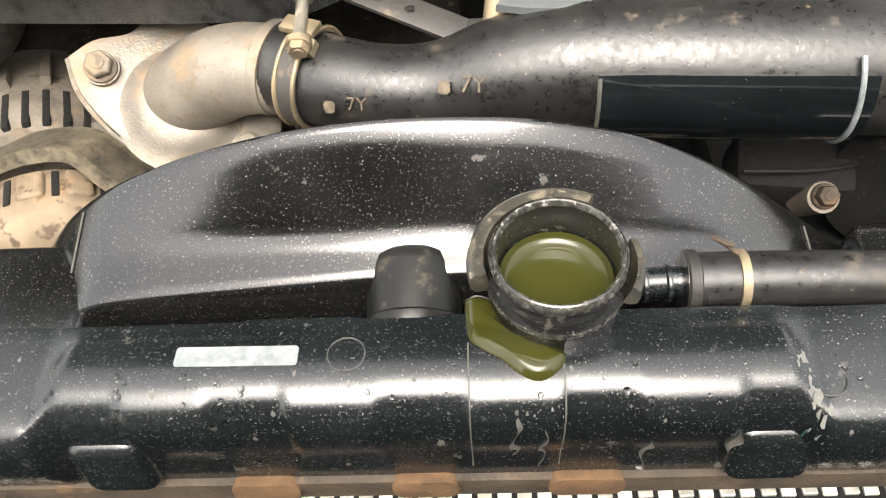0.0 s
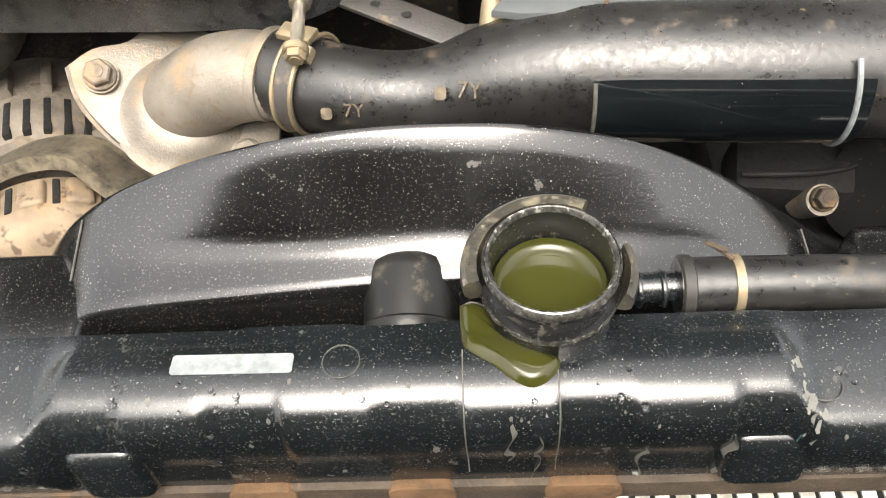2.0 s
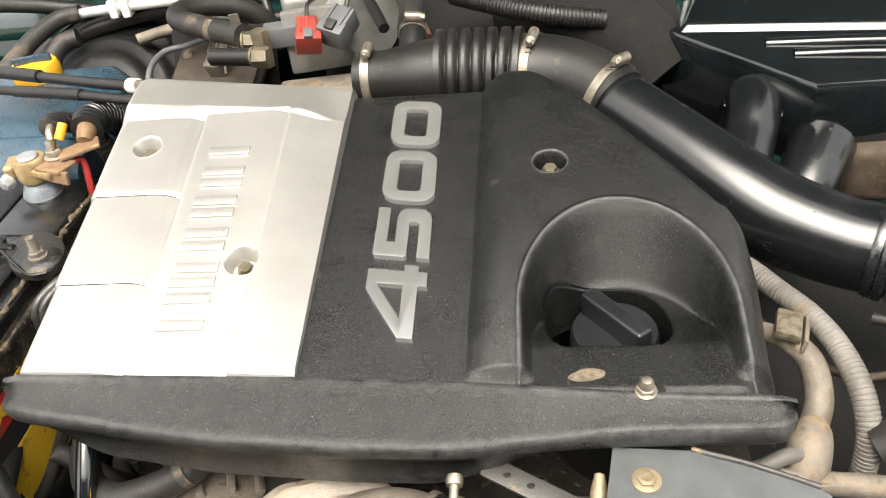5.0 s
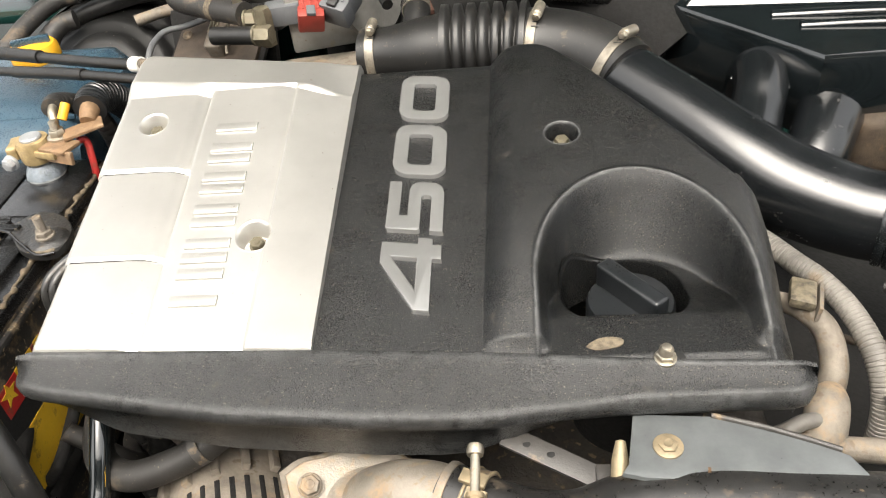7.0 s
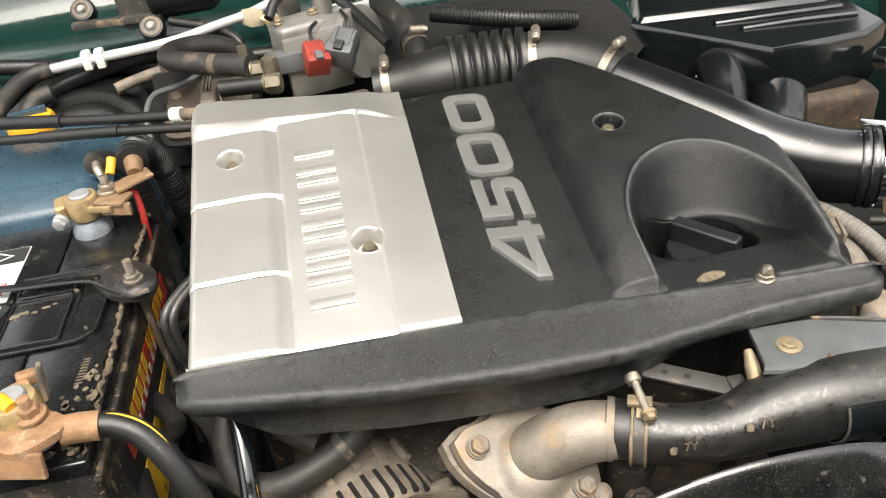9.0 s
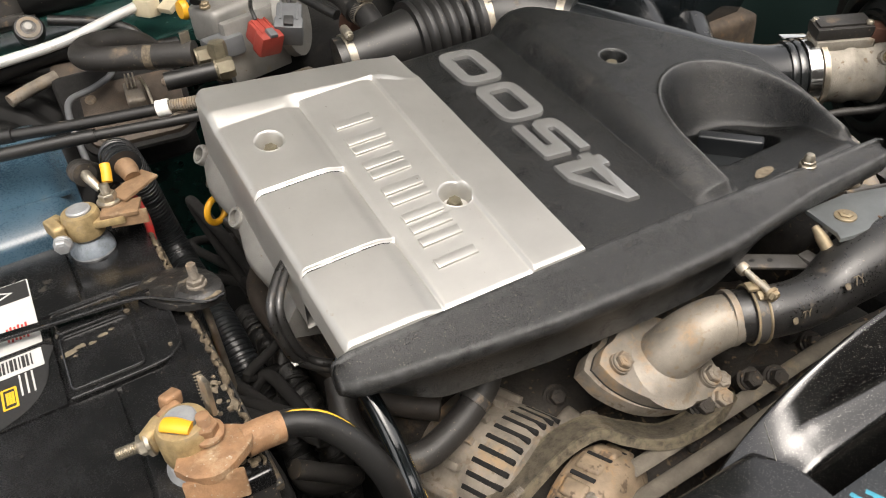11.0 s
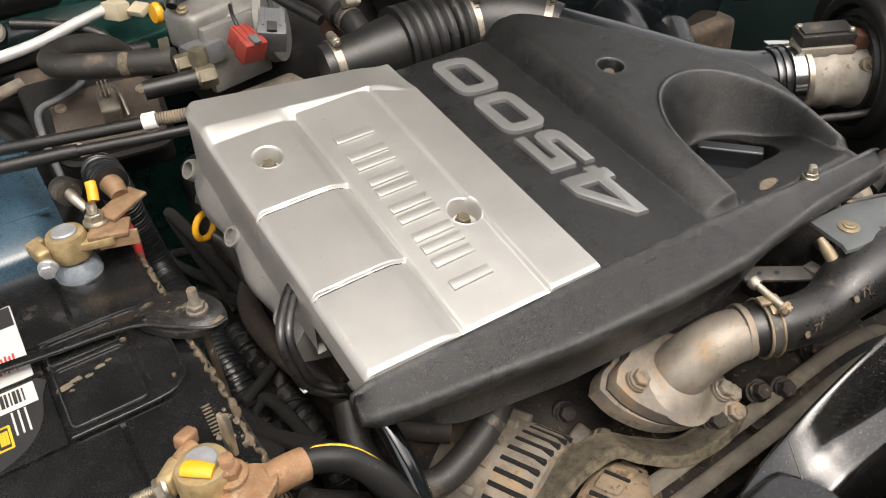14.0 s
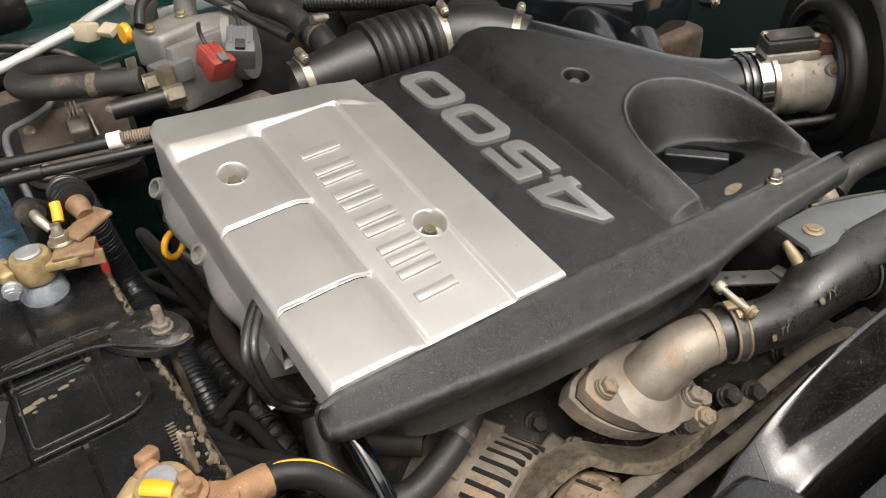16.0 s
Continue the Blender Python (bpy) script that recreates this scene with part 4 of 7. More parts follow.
def thermostat_housing():
    t = thing("thermostat_housing", (-0.14, 0.28, 0.89), "cast aluminium thermostat housing stained with clay", "thermostat housing")
    d = Vector((0.0655, -0.024, -0.031)).normalized()
    nrm = Vector((0.25, -0.5, 0.83))
    nrm = (nrm - d * nrm.dot(d)).normalized()
    m = frame_of((-0.146, 0.273, 0.9125), d, nrm.cross(d))
    out = smooth([(-0.056, -0.002), (-0.050, 0.011), (-0.038, 0.022), (-0.030, 0.038), (-0.006, 0.045), (0.026, 0.041), (0.044, 0.022), (0.053, 0.000), (0.048, -0.012), (0.030, -0.020), (0.006, -0.025), (-0.018, -0.024), (-0.042, -0.015), (-0.056, -0.002)], 4)[:-1]
    part("flange", slab([tuple(p) for p in out], -0.006, 0.005, m, bevel=0.002), "alu", t)
    part("gasket", slab([tuple(p * 1.01) for p in out], -0.0075, -0.006, m), "ink", t)
    part("lower_flange", slab([tuple(p * 1.03 + np.array((-0.004, 0.0))) for p in out], -0.022, -0.0075, m, bevel=0.001), "dirtyalu", t)
    part("outlet_elbow", tube([(-0.150, 0.2815, 0.9030), (-0.147, 0.2808, 0.9095), (-0.141, 0.2790, 0.9175), (-0.130, 0.2765, 0.9270), (-0.115, 0.2730, 0.9360), (-0.098, 0.2680, 0.9415), (-0.078, 0.261, 0.943)], [0.0140, 0.0190, 0.0212, 0.0218, 0.0213, 0.0203, 0.0180], 36, 8), "alu", t, sharp=60)
    part("elbow_skirt", lathe([(0.0330, 0.004), (0.0285, 0.0052), (0.0250, 0.0072), (0.0222, 0.0096), (0.0190, 0.0115), (0.0130, 0.0128), (0, 0.0132)], m @ Vector((0.002, 0.003, 0)), nrm, 48), "alu", t, sharp=80)
    part("outlet_lip", lathe([(0.0188, -0.002), (0.0212, -0.002), (0.0216, 0), (0.0212, 0.003), (0.0188, 0.003)], (-0.0905, 0.2665, 0.943), (1, -0.40, 0), 36), "alu", t)
    for p in (m @ Vector((-0.039, 0.000, 0.0065)), m @ Vector((0.039, -0.001, 0.0065))):
        b = part("bolt_boss", lathe([(0, -0.008), (0.0085, -0.008), (0.0085, 0.0015), (0, 0.0015)], p, nrm, 24), "alu", t)
        part("bolt", bolt(Vector(p) + nrm * 0.0022, nrm, 0.0115, 0.0065), "dirtyalu", b, "clay-stained flange bolt")


thermostat_housing()


def alternator():
    t = thing("alternator", (-0.255, 0.32, 0.78), "dusty aluminium alternator under the engine cover", "alternator")
    d = Vector((0.35, -0.93, 0.12)).normalized()
    c = Vector((-0.262, 0.318, 0.826))
    part("housing", lathe([(0, -0.05), (0.05, -0.05), (0.058, -0.045), (0.060, -0.030), (0.060, 0.028), (0.056, 0.038), (0.040, 0.044), (0, 0.044)], c, d, 48), "dirtyalu", t)
    for k in range(36):
        a = radians(10 * k)
        side = d.cross(Vector((0, 0, 1))).normalized()
        up = side.cross(d)
        n = side * math.cos(a) + up * math.sin(a)
        if k % 2:
            part("cooling_rib", box((0.006, 0.010, 0.026), Matrix.Translation(c + n * 0.0605 - d * 0.014) @ frame_of((0, 0, 0), d.cross(n), n), 0.0012), "dirtyalu", t)
        # Flush near-black blocks stand in for the shade inside open slots.
        part("vent_slot", box((0.0042, 0.009, 0.032), Matrix.Translation(c + n * 0.0558 + d * 0.020) @ frame_of((0, 0, 0), d.cross(n), n), 0.001), "deep", t)
    part("rear_cap", lathe([(0, 0), (0.022, 0), (0.024, 0.004), (0.024, 0.014), (0, 0.016)], c + d * 0.044, d, 32), "mesh", t)
    part("mount_lug", box((0.022, 0.030, 0.02), pose(-0.205, 0.300, 0.862, 20, 0, 20), 0.005, 3), "dirtyalu", t)
    part("lug_bolt", bolt((-0.196, 0.292, 0.873), (0.3, -0.5, 0.8), 0.0125, 0.007), "dirtyalu", t)
    # drive-end casting with its fan openings
    e = c + d * 0.086 + Vector((0.004, 0.0, -0.004))
    drive = part("drive_end", lathe([(0, -0.024), (0.050, -0.024), (0.055, -0.018), (0.055, 0.004), (0.050, 0.014), (0.038, 0.021), (0.024, 0.024), (0.018, 0.030), (0, 0.030)], e, d, 48), "rustalu", t, "clay-stained drive-end casting", sharp=50)
    side = d.cross(Vector((0, 0, 1))).normalized()
    up = side.cross(d)
    for k in range(15):
        a = radians(24 * k)
        n = side * math.cos(a) + up * math.sin(a)
        part("casting_lug", box((0.014, 0.010, 0.020), Matrix.Translation(e + n * 0.0525 - d * 0.006) @ frame_of((0, 0, 0), d.cross(n), n), 0.0035, 3), "rustalu", drive)
        part("fan_slot", box((0.0038, 0.006, 0.020), Matrix.Translation(e + (side * math.cos(a + 0.21) + up * math.sin(a + 0.21)) * 0.0528 - d * 0.006) @ frame_of((0, 0, 0), d.cross(side * math.cos(a + 0.21) + up * math.sin(a + 0.21)), side * math.cos(a + 0.21) + up * math.sin(a + 0.21)), 0.001), "deep", drive)
    for a in (70, 190, 300):
        n = side * math.cos(radians(a)) + up * math.sin(radians(a))
        part("through_bolt", bolt(e + n * 0.053 + d * 0.006, d, 0.009, 0.006), "dirtyalu", drive)
    # pulley
    part("pulley", lathe([(0.012, 0.0), (0.030, 0.0), (0.033, 0.002), (0.030, 0.005), (0.033, 0.008), (0.030, 0.011), (0.033, 0.014), (0.031, 0.017), (0.016, 0.017), (0.012, 0.012), (0, 0.012)], e + d * 0.028, d, 40), "dirtyalu", t)


alternator()


def adjuster():
    """The slotted belt-tension arm that curves from the alternator to the housing."""
    t = thing("belt_adjuster", (-0.19, 0.262, 0.86), "dusty pressed steel belt adjuster arm", "bracket")
    path = smooth([(-0.300, 0.268, 0.872), (-0.268, 0.276, 0.880), (-0.235, 0.280, 0.890), (-0.205, 0.277, 0.893), (-0.185, 0.266, 0.884), (-0.160, 0.250, 0.879), (-0.130, 0.245, 0.884), (-0.104, 0.252, 0.890)], 8)
    bm = bmesh.new()
    rows = []
    for i, p in enumerate(path):
        a = path[max(0, i - 1)]
        b = path[min(len(path) - 1, i + 1)]
        tn = Vector(b - a).normalized()
        s = tn.cross(Vector((0.1, 0.35, 0.93))).normalized()
        u = s.cross(tn)
        w, h = 0.013, 0.008
        p = Vector(p)
        rows.append([bm.verts.new(q) for q in (p + s * w - u * h, p + s * w, p + s * (w - 0.003), p - s * (w - 0.004), p - s * w, p - s * (w + 0.001) - u * h, p - s * (w - 0.003) - u * h, p - s * (w - 0.003) - u * 0.003, p + s * (w - 0.003) - u * 0.003, p + s * (w - 0.003) - u * h)])
    for a, b in zip(rows, rows[1:]):
        for i in range(10):
            bm.faces.new((a[i], b[i], b[(i + 1) % 10], a[(i + 1) % 10]))
    bm.faces.new(rows[0])
    bm.faces.new(rows[-1][::-1])
    part("arm", bm, "armsteel", t)
    prof = []
    for k in range(26):
        prof += [(0.0042, 0.0016 * k), (0.0036, 0.0016 * k + 0.0008)]
    part("adjusting_screw", lathe([(0, 0)] + prof + [(0, 0.042)], (-0.315, 0.262, 0.868), (0.92, 0.10, 0.25), 16), "dirtyalu", t, "long threaded adjusting screw")
    part("arm_bolt", bolt((-0.112, 0.242, 0.892), (-0.1, -0.55, 0.8), 0.0125, 0.007), "dirtyalu", t)
    part("arm_bolt", bolt((-0.100, 0.255, 0.893), (-0.1, -0.55, 0.8), 0.0115, 0.006), "dirtyalu", t)


adjuster()


def engine_block():
    """The mass of castings seen down the gaps."""
    t = thing("engine_block", (-0.1, 0.5, 0.52), "grimy cast iron engine block under the cover", "engine")
    part("crankcase", box((0.36, 0.62, 0.34), pose(-0.14, 0.62, 0.70), 0.03, 3), "block", t)
    part("timing_cover", box((0.34, 0.10, 0.36), pose(-0.12, 0.310, 0.680, 14), 0.03, 3), "block", t)
    part("water_pump", lathe([(0, 0), (0.06, 0), (0.065, 0.012), (0.045, 0.03), (0.028, 0.05), (0, 0.052)], (-0.10, 0.30, 0.80), (0, -1, 0.2), 40), "block", t)
    part("front_rib", box((0.30, 0.016, 0.014), pose(-0.02, 0.268, 0.842, 20, -6, -8), 0.004), "block", t)
    part("hose_neck", tube([(-0.08, 0.285, 0.83), (-0.075, 0.275, 0.87), (-0.072, 0.27, 0.91)], [0.017, 0.016, 0.018], 20), "block", t)
    for p in ((-0.054, 0.240, 0.881), (-0.074, 0.248, 0.884), (-0.124, 0.248, 0.886), (-0.078, 0.2445, 0.854), (-0.132, 0.2485, 0.846), (-0.200, 0.328, 0.870), (0.02, 0.262, 0.86)):
        part("block_bolt", bolt(p, (-0.2, -0.6, 0.75), 0.012, 0.009), "block", t, "grimy hexagon bolt")
        part("bolt_boss", lathe([(0, -0.03), (0.012, -0.03), (0.0105, -0.001), (0, -0.001)], p, (-0.2, -0.6, 0.75), 20), "block", t)


engine_block()

# ---- the engine cover ----
ridge_y = lerp_table([(-0.38, 0.3375), (-0.264, 0.334), (-0.173, 0.331), (-0.068, 0.325), (0.031, 0.316), (0.12, 0.311)])
front_y = lerp_table([(-0.369, 0.3235), (-0.3655, 0.3195), (-0.359, 0.3162), (-0.349, 0.3135), (-0.334, 0.3108), (-0.301, 0.305), (-0.227, 0.292), (-0.137, 0.285), (-0.075, 0.2835), (-0.055, 0.285), (-0.038, 0.288), (0.0, 0.2915), (0.028, 0.293), (0.091, 0.2940), (0.108, 0.2945), (0.114, 0.2960), (0.118, 0.2995), (0.1196, 0.3030)])
right_x = lerp_table([(0.30, 0.1175), (0.352, 0.1165), (0.41, 0.1205), (0.438, 0.1205), (0.452, 0.116), (0.49, 0.0925), (0.536, 0.061), (0.586, 0.026), (0.610, 0.006), (0.622, -0.008), (0.630, -0.028), (0.64, -0.04)])


def lane_z(y):
    return 1.0005 + 0.158 * (y - 0.33)


raised_z = lerp_table([(0.320, 1.0035), (0.326, 1.0062), (0.340, 1.0113), (0.355, 1.0166), (0.37, 1.0213), (0.385, 1.0254), (0.40, 1.0290), (0.415, 1.0322), (0.43, 1.0352), (0.445, 1.0381), (0.46, 1.0408), (0.48, 1.0442), (0.50, 1.0475), (0.54, 1.0541), (0.58, 1.0600), (0.61, 1.0635), (0.64, 1.0655)])


def silver_z(y):
    return 1.004 + 0.262 * (y - 0.33) if y < 0.578 else 1.069 + 0.10 * (y - 0.578) - 5.5 * (y - 0.578) ** 2


ARC = (0.0335, 0.368, 0.0660, 0.0885)
OILHOLE = (0.0235, 0.3850, 0.0405, 0.0370)
CUPS = {"silver": [(-0.3265, 0.533, 0.0118), (-0.2255, 0.4225, 0.0128)], "black": [(-0.0085, 0.500, 0.0125)]}


def arc_rho(x, y):
    cx, cy, a, b = ARC
    return math.hypot((x - cx) / a, max(0.0, y - cy) / b)


def in_oilhole(x, y):
    cx, cy, a, b = OILHOLE
    if y < 0.356:
        return False
    return abs((x - cx) / a) ** 2.6 + abs((y - cy) / b) ** 2.6 < 1


def black_z(x, y):
    """Height of the black moulding: letter lane, raised shoulder, horseshoe recess."""
    u = min(1.0, max(0.0, (x + 0.0665 - 0.021 * (y - 0.34)) / 0.026))
    up = 1 - (1 - u) ** 2.3
    top = lane_z(y) + max(0.001, raised_z(y) - lane_z(y)) * up * ramp_step(0.3265, 0.3330, y, 0.08)
    r = arc_rho(x, y)
    # outer edge rolls down
    slope = 1.0 if y < 0.45 else 0.82
    d = (right_x(y) - x) * slope
    if d < 0.017:
        top -= 0.024 * (1 - max(0, d) / 0.017) ** 2.2
    if y > 0.615:
        top -= 0.012 * ((y - 0.615) / 0.017) ** 2
    if r < 1.12:
        floor = 1.0005 if y < 0.352 else 1.0005 - 0.0125 * sstep(0.352, 0.40, y)
        back = max(0.0, y - ARC[1]) / ARC[3] / max(r, 0.01)
        wall = ramp_step(0.992, 0.900 - 0.235 * back, r, 0.13)
        lip = top + 0.0014 * math.exp(-((r - 1.02) / 0.022) ** 2)
        top = lip + (floor - lip) * wall * max(sstep(0.318, 0.322, y), 0)
    return top


def cups(x, y, which):
    return any(math.hypot(x - a, y - b) < r + 0.0006 for a, b, r in CUPS[which])


def engine_cover():
    t = thing("engine_cover", (-0.12, 0.45, 0.93), "black plastic engine cover with a silver panel and chrome digits", "engine cover")
    # moulded black top
    rows = []
    n = 290
    for j in range(n + 1):
        v = j / n
        row = []
        for i in range(271):
            u = i / 270
            yb = 0.322 + (0.632 - 0.322) * v
            xl = -0.1745
            xr = right_x(yb)
            x = xl + (xr - xl) * u
            y0 = ridge_y(x)
            y = y0 + (0.632 - y0) * v
            xr = right_x(y)
            x = xl + (xr - xl) * u
            row.append((x, y, black_z(x, y)))
        rows.append(row)
    body = part("body", field(rows, lambda x, y: in_oilhole(x, y) or cups(x, y, "black"), 0.018, 0.002), "cover", t, sharp=75)
    # recess rim under the oil hole
    cx, cy, a, b = OILHOLE
    bm = bmesh.new()
    ring = []
    for k in range(64):
        an = 2 * math.pi * k / 64
        c, s = math.cos(an), math.sin(an)
        x, y = cx + a * math.copysign(abs(c) ** (2 / 2.6), c), max(0.3562, cy + b * math.copysign(abs(s) ** (2 / 2.6), s))
        ring.append((x, y))
    for k in range(64):
        (x0, y0), (x1, y1) = ring[k], ring[(k + 1) % 64]
        q = [bm.verts.new(p) for p in ((cx + (x0 - cx) * 1.025, cy + (y0 - cy) * 1.025, black_z(cx + (x0 - cx) * 1.05, cy + (y0 - cy) * 1.05) + 0.0004), (cx + (x1 - cx) * 1.025, cy + (y1 - cy) * 1.025, black_z(cx + (x1 - cx) * 1.05, cy + (y1 - cy) * 1.05) + 0.0004), (x1, y1, 0.984), (x0, y0, 0.984))]
        bm.faces.new(q)
        q2 = [bm.verts.new(p) for p in ((x0, y0, 0.984), (x1, y1, 0.984), (x1, y1, 0.955), (x0, y0, 0.955))]
        bm.faces.new(q2)
    bmesh.ops.remove_doubles(bm, verts=bm.verts[:], dist=1e-5)
    part("oil_opening_rim", bm, "cover", body, sharp=70)

    # front apron
    def prof(x):
        yr, yf = ridge_y(x), front_y(x)
        zr = 1.0035 - 0.002 * sstep(0.112, 0.1195, x) - 0.003 * sstep(-0.358, -0.369, x)
        ze = 0.990
        deep = 0.014 + 0.028 * sstep(-0.362, -0.30, x) - 0.026 * sstep(-0.10, 0.0, x)
        dy = yr - yf
        k = 1 - 0.35 * sstep(-0.02, 0.03, x)
        e = yf + 0.0075
        return [(x, yr + 0.004, zr - 0.006), (x, yr, zr), (x, yr - 0.003, zr - 0.0006 * k), (x, yr + (e - yr) * 0.35, zr - 0.0030 * k), (x, yr + (e - yr) * 0.7, zr - 0.0064 * k), (x, e, zr - 0.0094 * k), (x, yf + 0.0042, zr - 0.0102 * k), (x, yf + 0.0022, zr - 0.0112 * k), (x, yf + 0.0008, zr - 0.0128 * k), (x, yf, ze - 0.0030),
                (x, yf, ze - 0.0060), (x, yf + 0.0010, ze - 0.009), (x, yf + 0.004, ze - 0.013), (x, yf + 0.009, ze - deep), (x, yf + 0.013, ze - deep)]
    part("front_apron", loft([-0.369 + 0.0026 * k for k in range(189)], prof), "cover", t, sharp=70)

    # rounded ends of the apron
    for x, side in ((-0.369, -1), (-0.369 + 0.0026 * 188, 1)):
        p = prof(x)
        yc, zc = sum(q[1] for q in p) / len(p) + 0.004, 0.978
        size = 0.0030 if side > 0 else 0.0036
        bm = bmesh.new()
        loops = [[bm.verts.new((x + side * size * math.sin(a), yc + (q[1] - yc) * math.cos(a), zc + (q[2] - zc) * math.cos(a))) for q in p] for a in (0.0, 0.25, 0.5, 0.75, 0.95)]
        for u, v in zip(loops, loops[1:]):
            for i in range(len(u) - 1):
                bm.faces.new((u[i], u[i + 1], v[i + 1], v[i]))
        bm.faces.new(loops[-1])
        part("apron_end", bm, "cover", t, sharp=70)

    # silver panel
    def left_x(y):
        return -0.3605 + (0.024 * (1 - math.sqrt(max(0.0, 1 - ((y - 0.604) / 0.024) ** 2))) if y > 0.604 else 0.0)

    def sz(x, y):
        z = silver_z(min(y, 0.578)) - 0.065 * max(0.0, min(0.29, y - 0.33)) * sstep(-0.235, -0.172, x)
        f = min(1.0, max(0.0, (x + 0.355) / 0.175))
        strip = ramp_step(-0.2168, -0.2152, x, 0.2)
        pan = ramp_step(-0.2872, -0.2862, x, 0.2)
        rear = ramp_step(0.5640 + 0.004 * f + 0.0042 * pan * (1 - strip), 0.5795 - 0.008 * f, y, 0.06)
        # three pads, each dropping to the next at its front edge
        wob = 0.006 * (x + 0.32)
        pad = 0.0
        for y0, y1 in ((0.485 + wob, 0.60), (0.4055 + wob, 0.485 + wob), (0.320, 0.4055 + wob)):
            if y0 <= y < y1:
                w = min(1.0, (y1 - y) / 0.08)
                pad = -0.0026 + 0.0028 * w ** 0.8 - 0.0010 * sstep(0.0013, 0.0003, y - y0) * (y0 > 0.33)
        pad -= 0.0012 * sstep(-0.315, -0.287, x) + 0.0026 * sstep(-0.300, -0.288, x)
        low = z + 0.0006 * strip + (1 - strip) * (-0.0028 * pan + pad * (1 - pan)) - 0.0010 * math.exp(-((x + 0.2867) / 0.0014) ** 2)
        left_top, right_top = 1.0727 + 0.16 * (y - 0.58), 1.0651 - 0.05 * (y - 0.571)
        top = left_top + (right_top - left_top) * min(1.0, f / 0.8) - 0.0136 * sstep(-0.2157, -0.1725, x) * (1 - 0.75 * sstep(0.571, 0.64, y))
        z = low + (top - low) * rear
        dl = x - left_x(y)
        if dl < 0.007:
            z -= 0.0062 * (1 - max(dl, 0) / 0.007) ** 2.2
        df = y - ridge_y(x)
        if df < 0.005:
            z -= 0.0024 * (1 - max(df, 0) / 0.005) ** 1.8
        if y > 0.612:
            z -= 0.014 * ((y - 0.612) / 0.018) ** 2
        return z
    rows = []
    for j in range(461):
        v = j / 460
        row = []
        for i in range(181):
            u = i / 180
            y = 0.333 + (0.630 - 0.333) * v
            x = left_x(y) + (-0.1725 - left_x(y)) * u
            y = ridge_y(x) + 0.0012 + (0.630 - ridge_y(x) - 0.0012) * v
            row.append((x, y, sz(x, y)))
        rows.append(row)
    panel = part("silver_panel", field(rows, lambda x, y: cups(x, y, "silver"), 0.016), "silver", t, "satin silver painted panel", sharp=75)
    # Thin dark tubes draw the shade line below each pad step.
    for y0 in (0.485, 0.4055):
        pts = [(x, y0 + 0.006 * (x + 0.32) - 0.0005, sz(x, y0 + 0.006 * (x + 0.32) - 0.0011) + 0.0002) for x in [-0.3585 + 0.0045 * k for k in range(16)]]
        part("pad_shade_line", tube(pts, 0.00042, 6, 2), "deep", panel, "dark line standing in for shade under the pad's edge")
    # its side wall, in three stepped lengths
    for y0, y1, dp in ((0.340, 0.4035, 0.012), (0.4035, 0.483, 0.040), (0.483, 0.604, 0.052)):
        bm = loft([y0 + (y1 - y0) * k / 24 for k in range(25)], lambda y: [(left_x(y) + 0.0015, y, sz(left_x(y) + 0.001, y) + 0.0), (left_x(y) - 0.0008, y, sz(left_x(y), y) - 0.004), (left_x(y) - 0.0025, y, sz(left_x(y), y) - dp), (left_x(y) + 0.004, y, sz(left_x(y), y) - dp)])
        part("side_wall", bm, "silver", panel, sharp=70)
    # countersunk fixing cups with their bolts
    for which, host, metal in (("silver", panel, "silver"), ("black", body, "cover")):
        zz = sz if which == "silver" else black_z
        for x, y, r in CUPS[which]:
            slope = 0.26 if which == "silver" else 0.165
            d = (0, -slope, 1)
            z = zz(x, y)
            bm = bmesh.new()
            loops = []
            for o, h in ((0.0018, -0.0006), (0.0010, 0.0002), (0.0002, 0.0001), (-0.0006, -0.0008), (-0.0012, -0.0026)):
                ring = []
                for k in range(48):
                    cs, sn = math.cos(k * math.pi / 24), math.sin(k * math.pi / 24)
                    ring.append(bm.verts.new((x + (r + o) * cs, y + (r + o) * sn, zz(x + (r + o) * cs, y + (r + o) * sn) + h)))
                loops.append(ring)
            loops.append([bm.verts.new((x + (r - 0.0026) * math.cos(k * math.pi / 24), y + (r - 0.0026) * math.sin(k * math.pi / 24), z - 0.0125 + slope * (r - 0.0026) * math.sin(k * math.pi / 24))) for k in range(48)])
            for p, q in zip(loops, loops[1:]):
                for k in range(48):
                    bm.faces.new((p[k], p[(k + 1) % 48], q[(k + 1) % 48], q[k]))
            bm.faces.new(loops[-1])
            cup = part("fixing_cup", bm, metal, host, sharp=60)
            part("cover_bolt", bolt((x, y + 0.002, z - 0.0112), d, 0.0092, 0.0055), "khaki", cup, "dull hexagon bolt")
    # plain raised badge bars in the panel's colour

    def badge(u0, u1, v0, v1):
        """A raised bar: u along the row, v across it."""
        out = [(u0, v0), (u1, v0), (u1, v1), (u0, v1)]
        part("badge_bar", slab(out, -0.0010, 0.0019, bevel=0.0006, place=lambda u, v, h: Vector((-0.2410 - v, u, sz(-0.2410 - v, u) + h))), "silver", panel, "raised plain badge bar")
    cap = 0.0325
    for y0, y1 in ((0.3660, 0.3950), (0.4120, 0.4385), (0.4420, 0.4685), (0.4720, 0.4980), (0.5010, 0.5300)):
        badge(y0, y0 + 0.0080, 0, cap)
        badge(y1 - 0.0080, y1, 0, cap)
    badge(0.4000, 0.4080, 0, cap)
    # digits
    zero = [loop_round(0.061, 0.0425, 0.013, 6, 0.0305, 0.02125), loop_round(0.037, 0.0185, 0.004, 4, 0.0305, 0.02125)[::-1]]
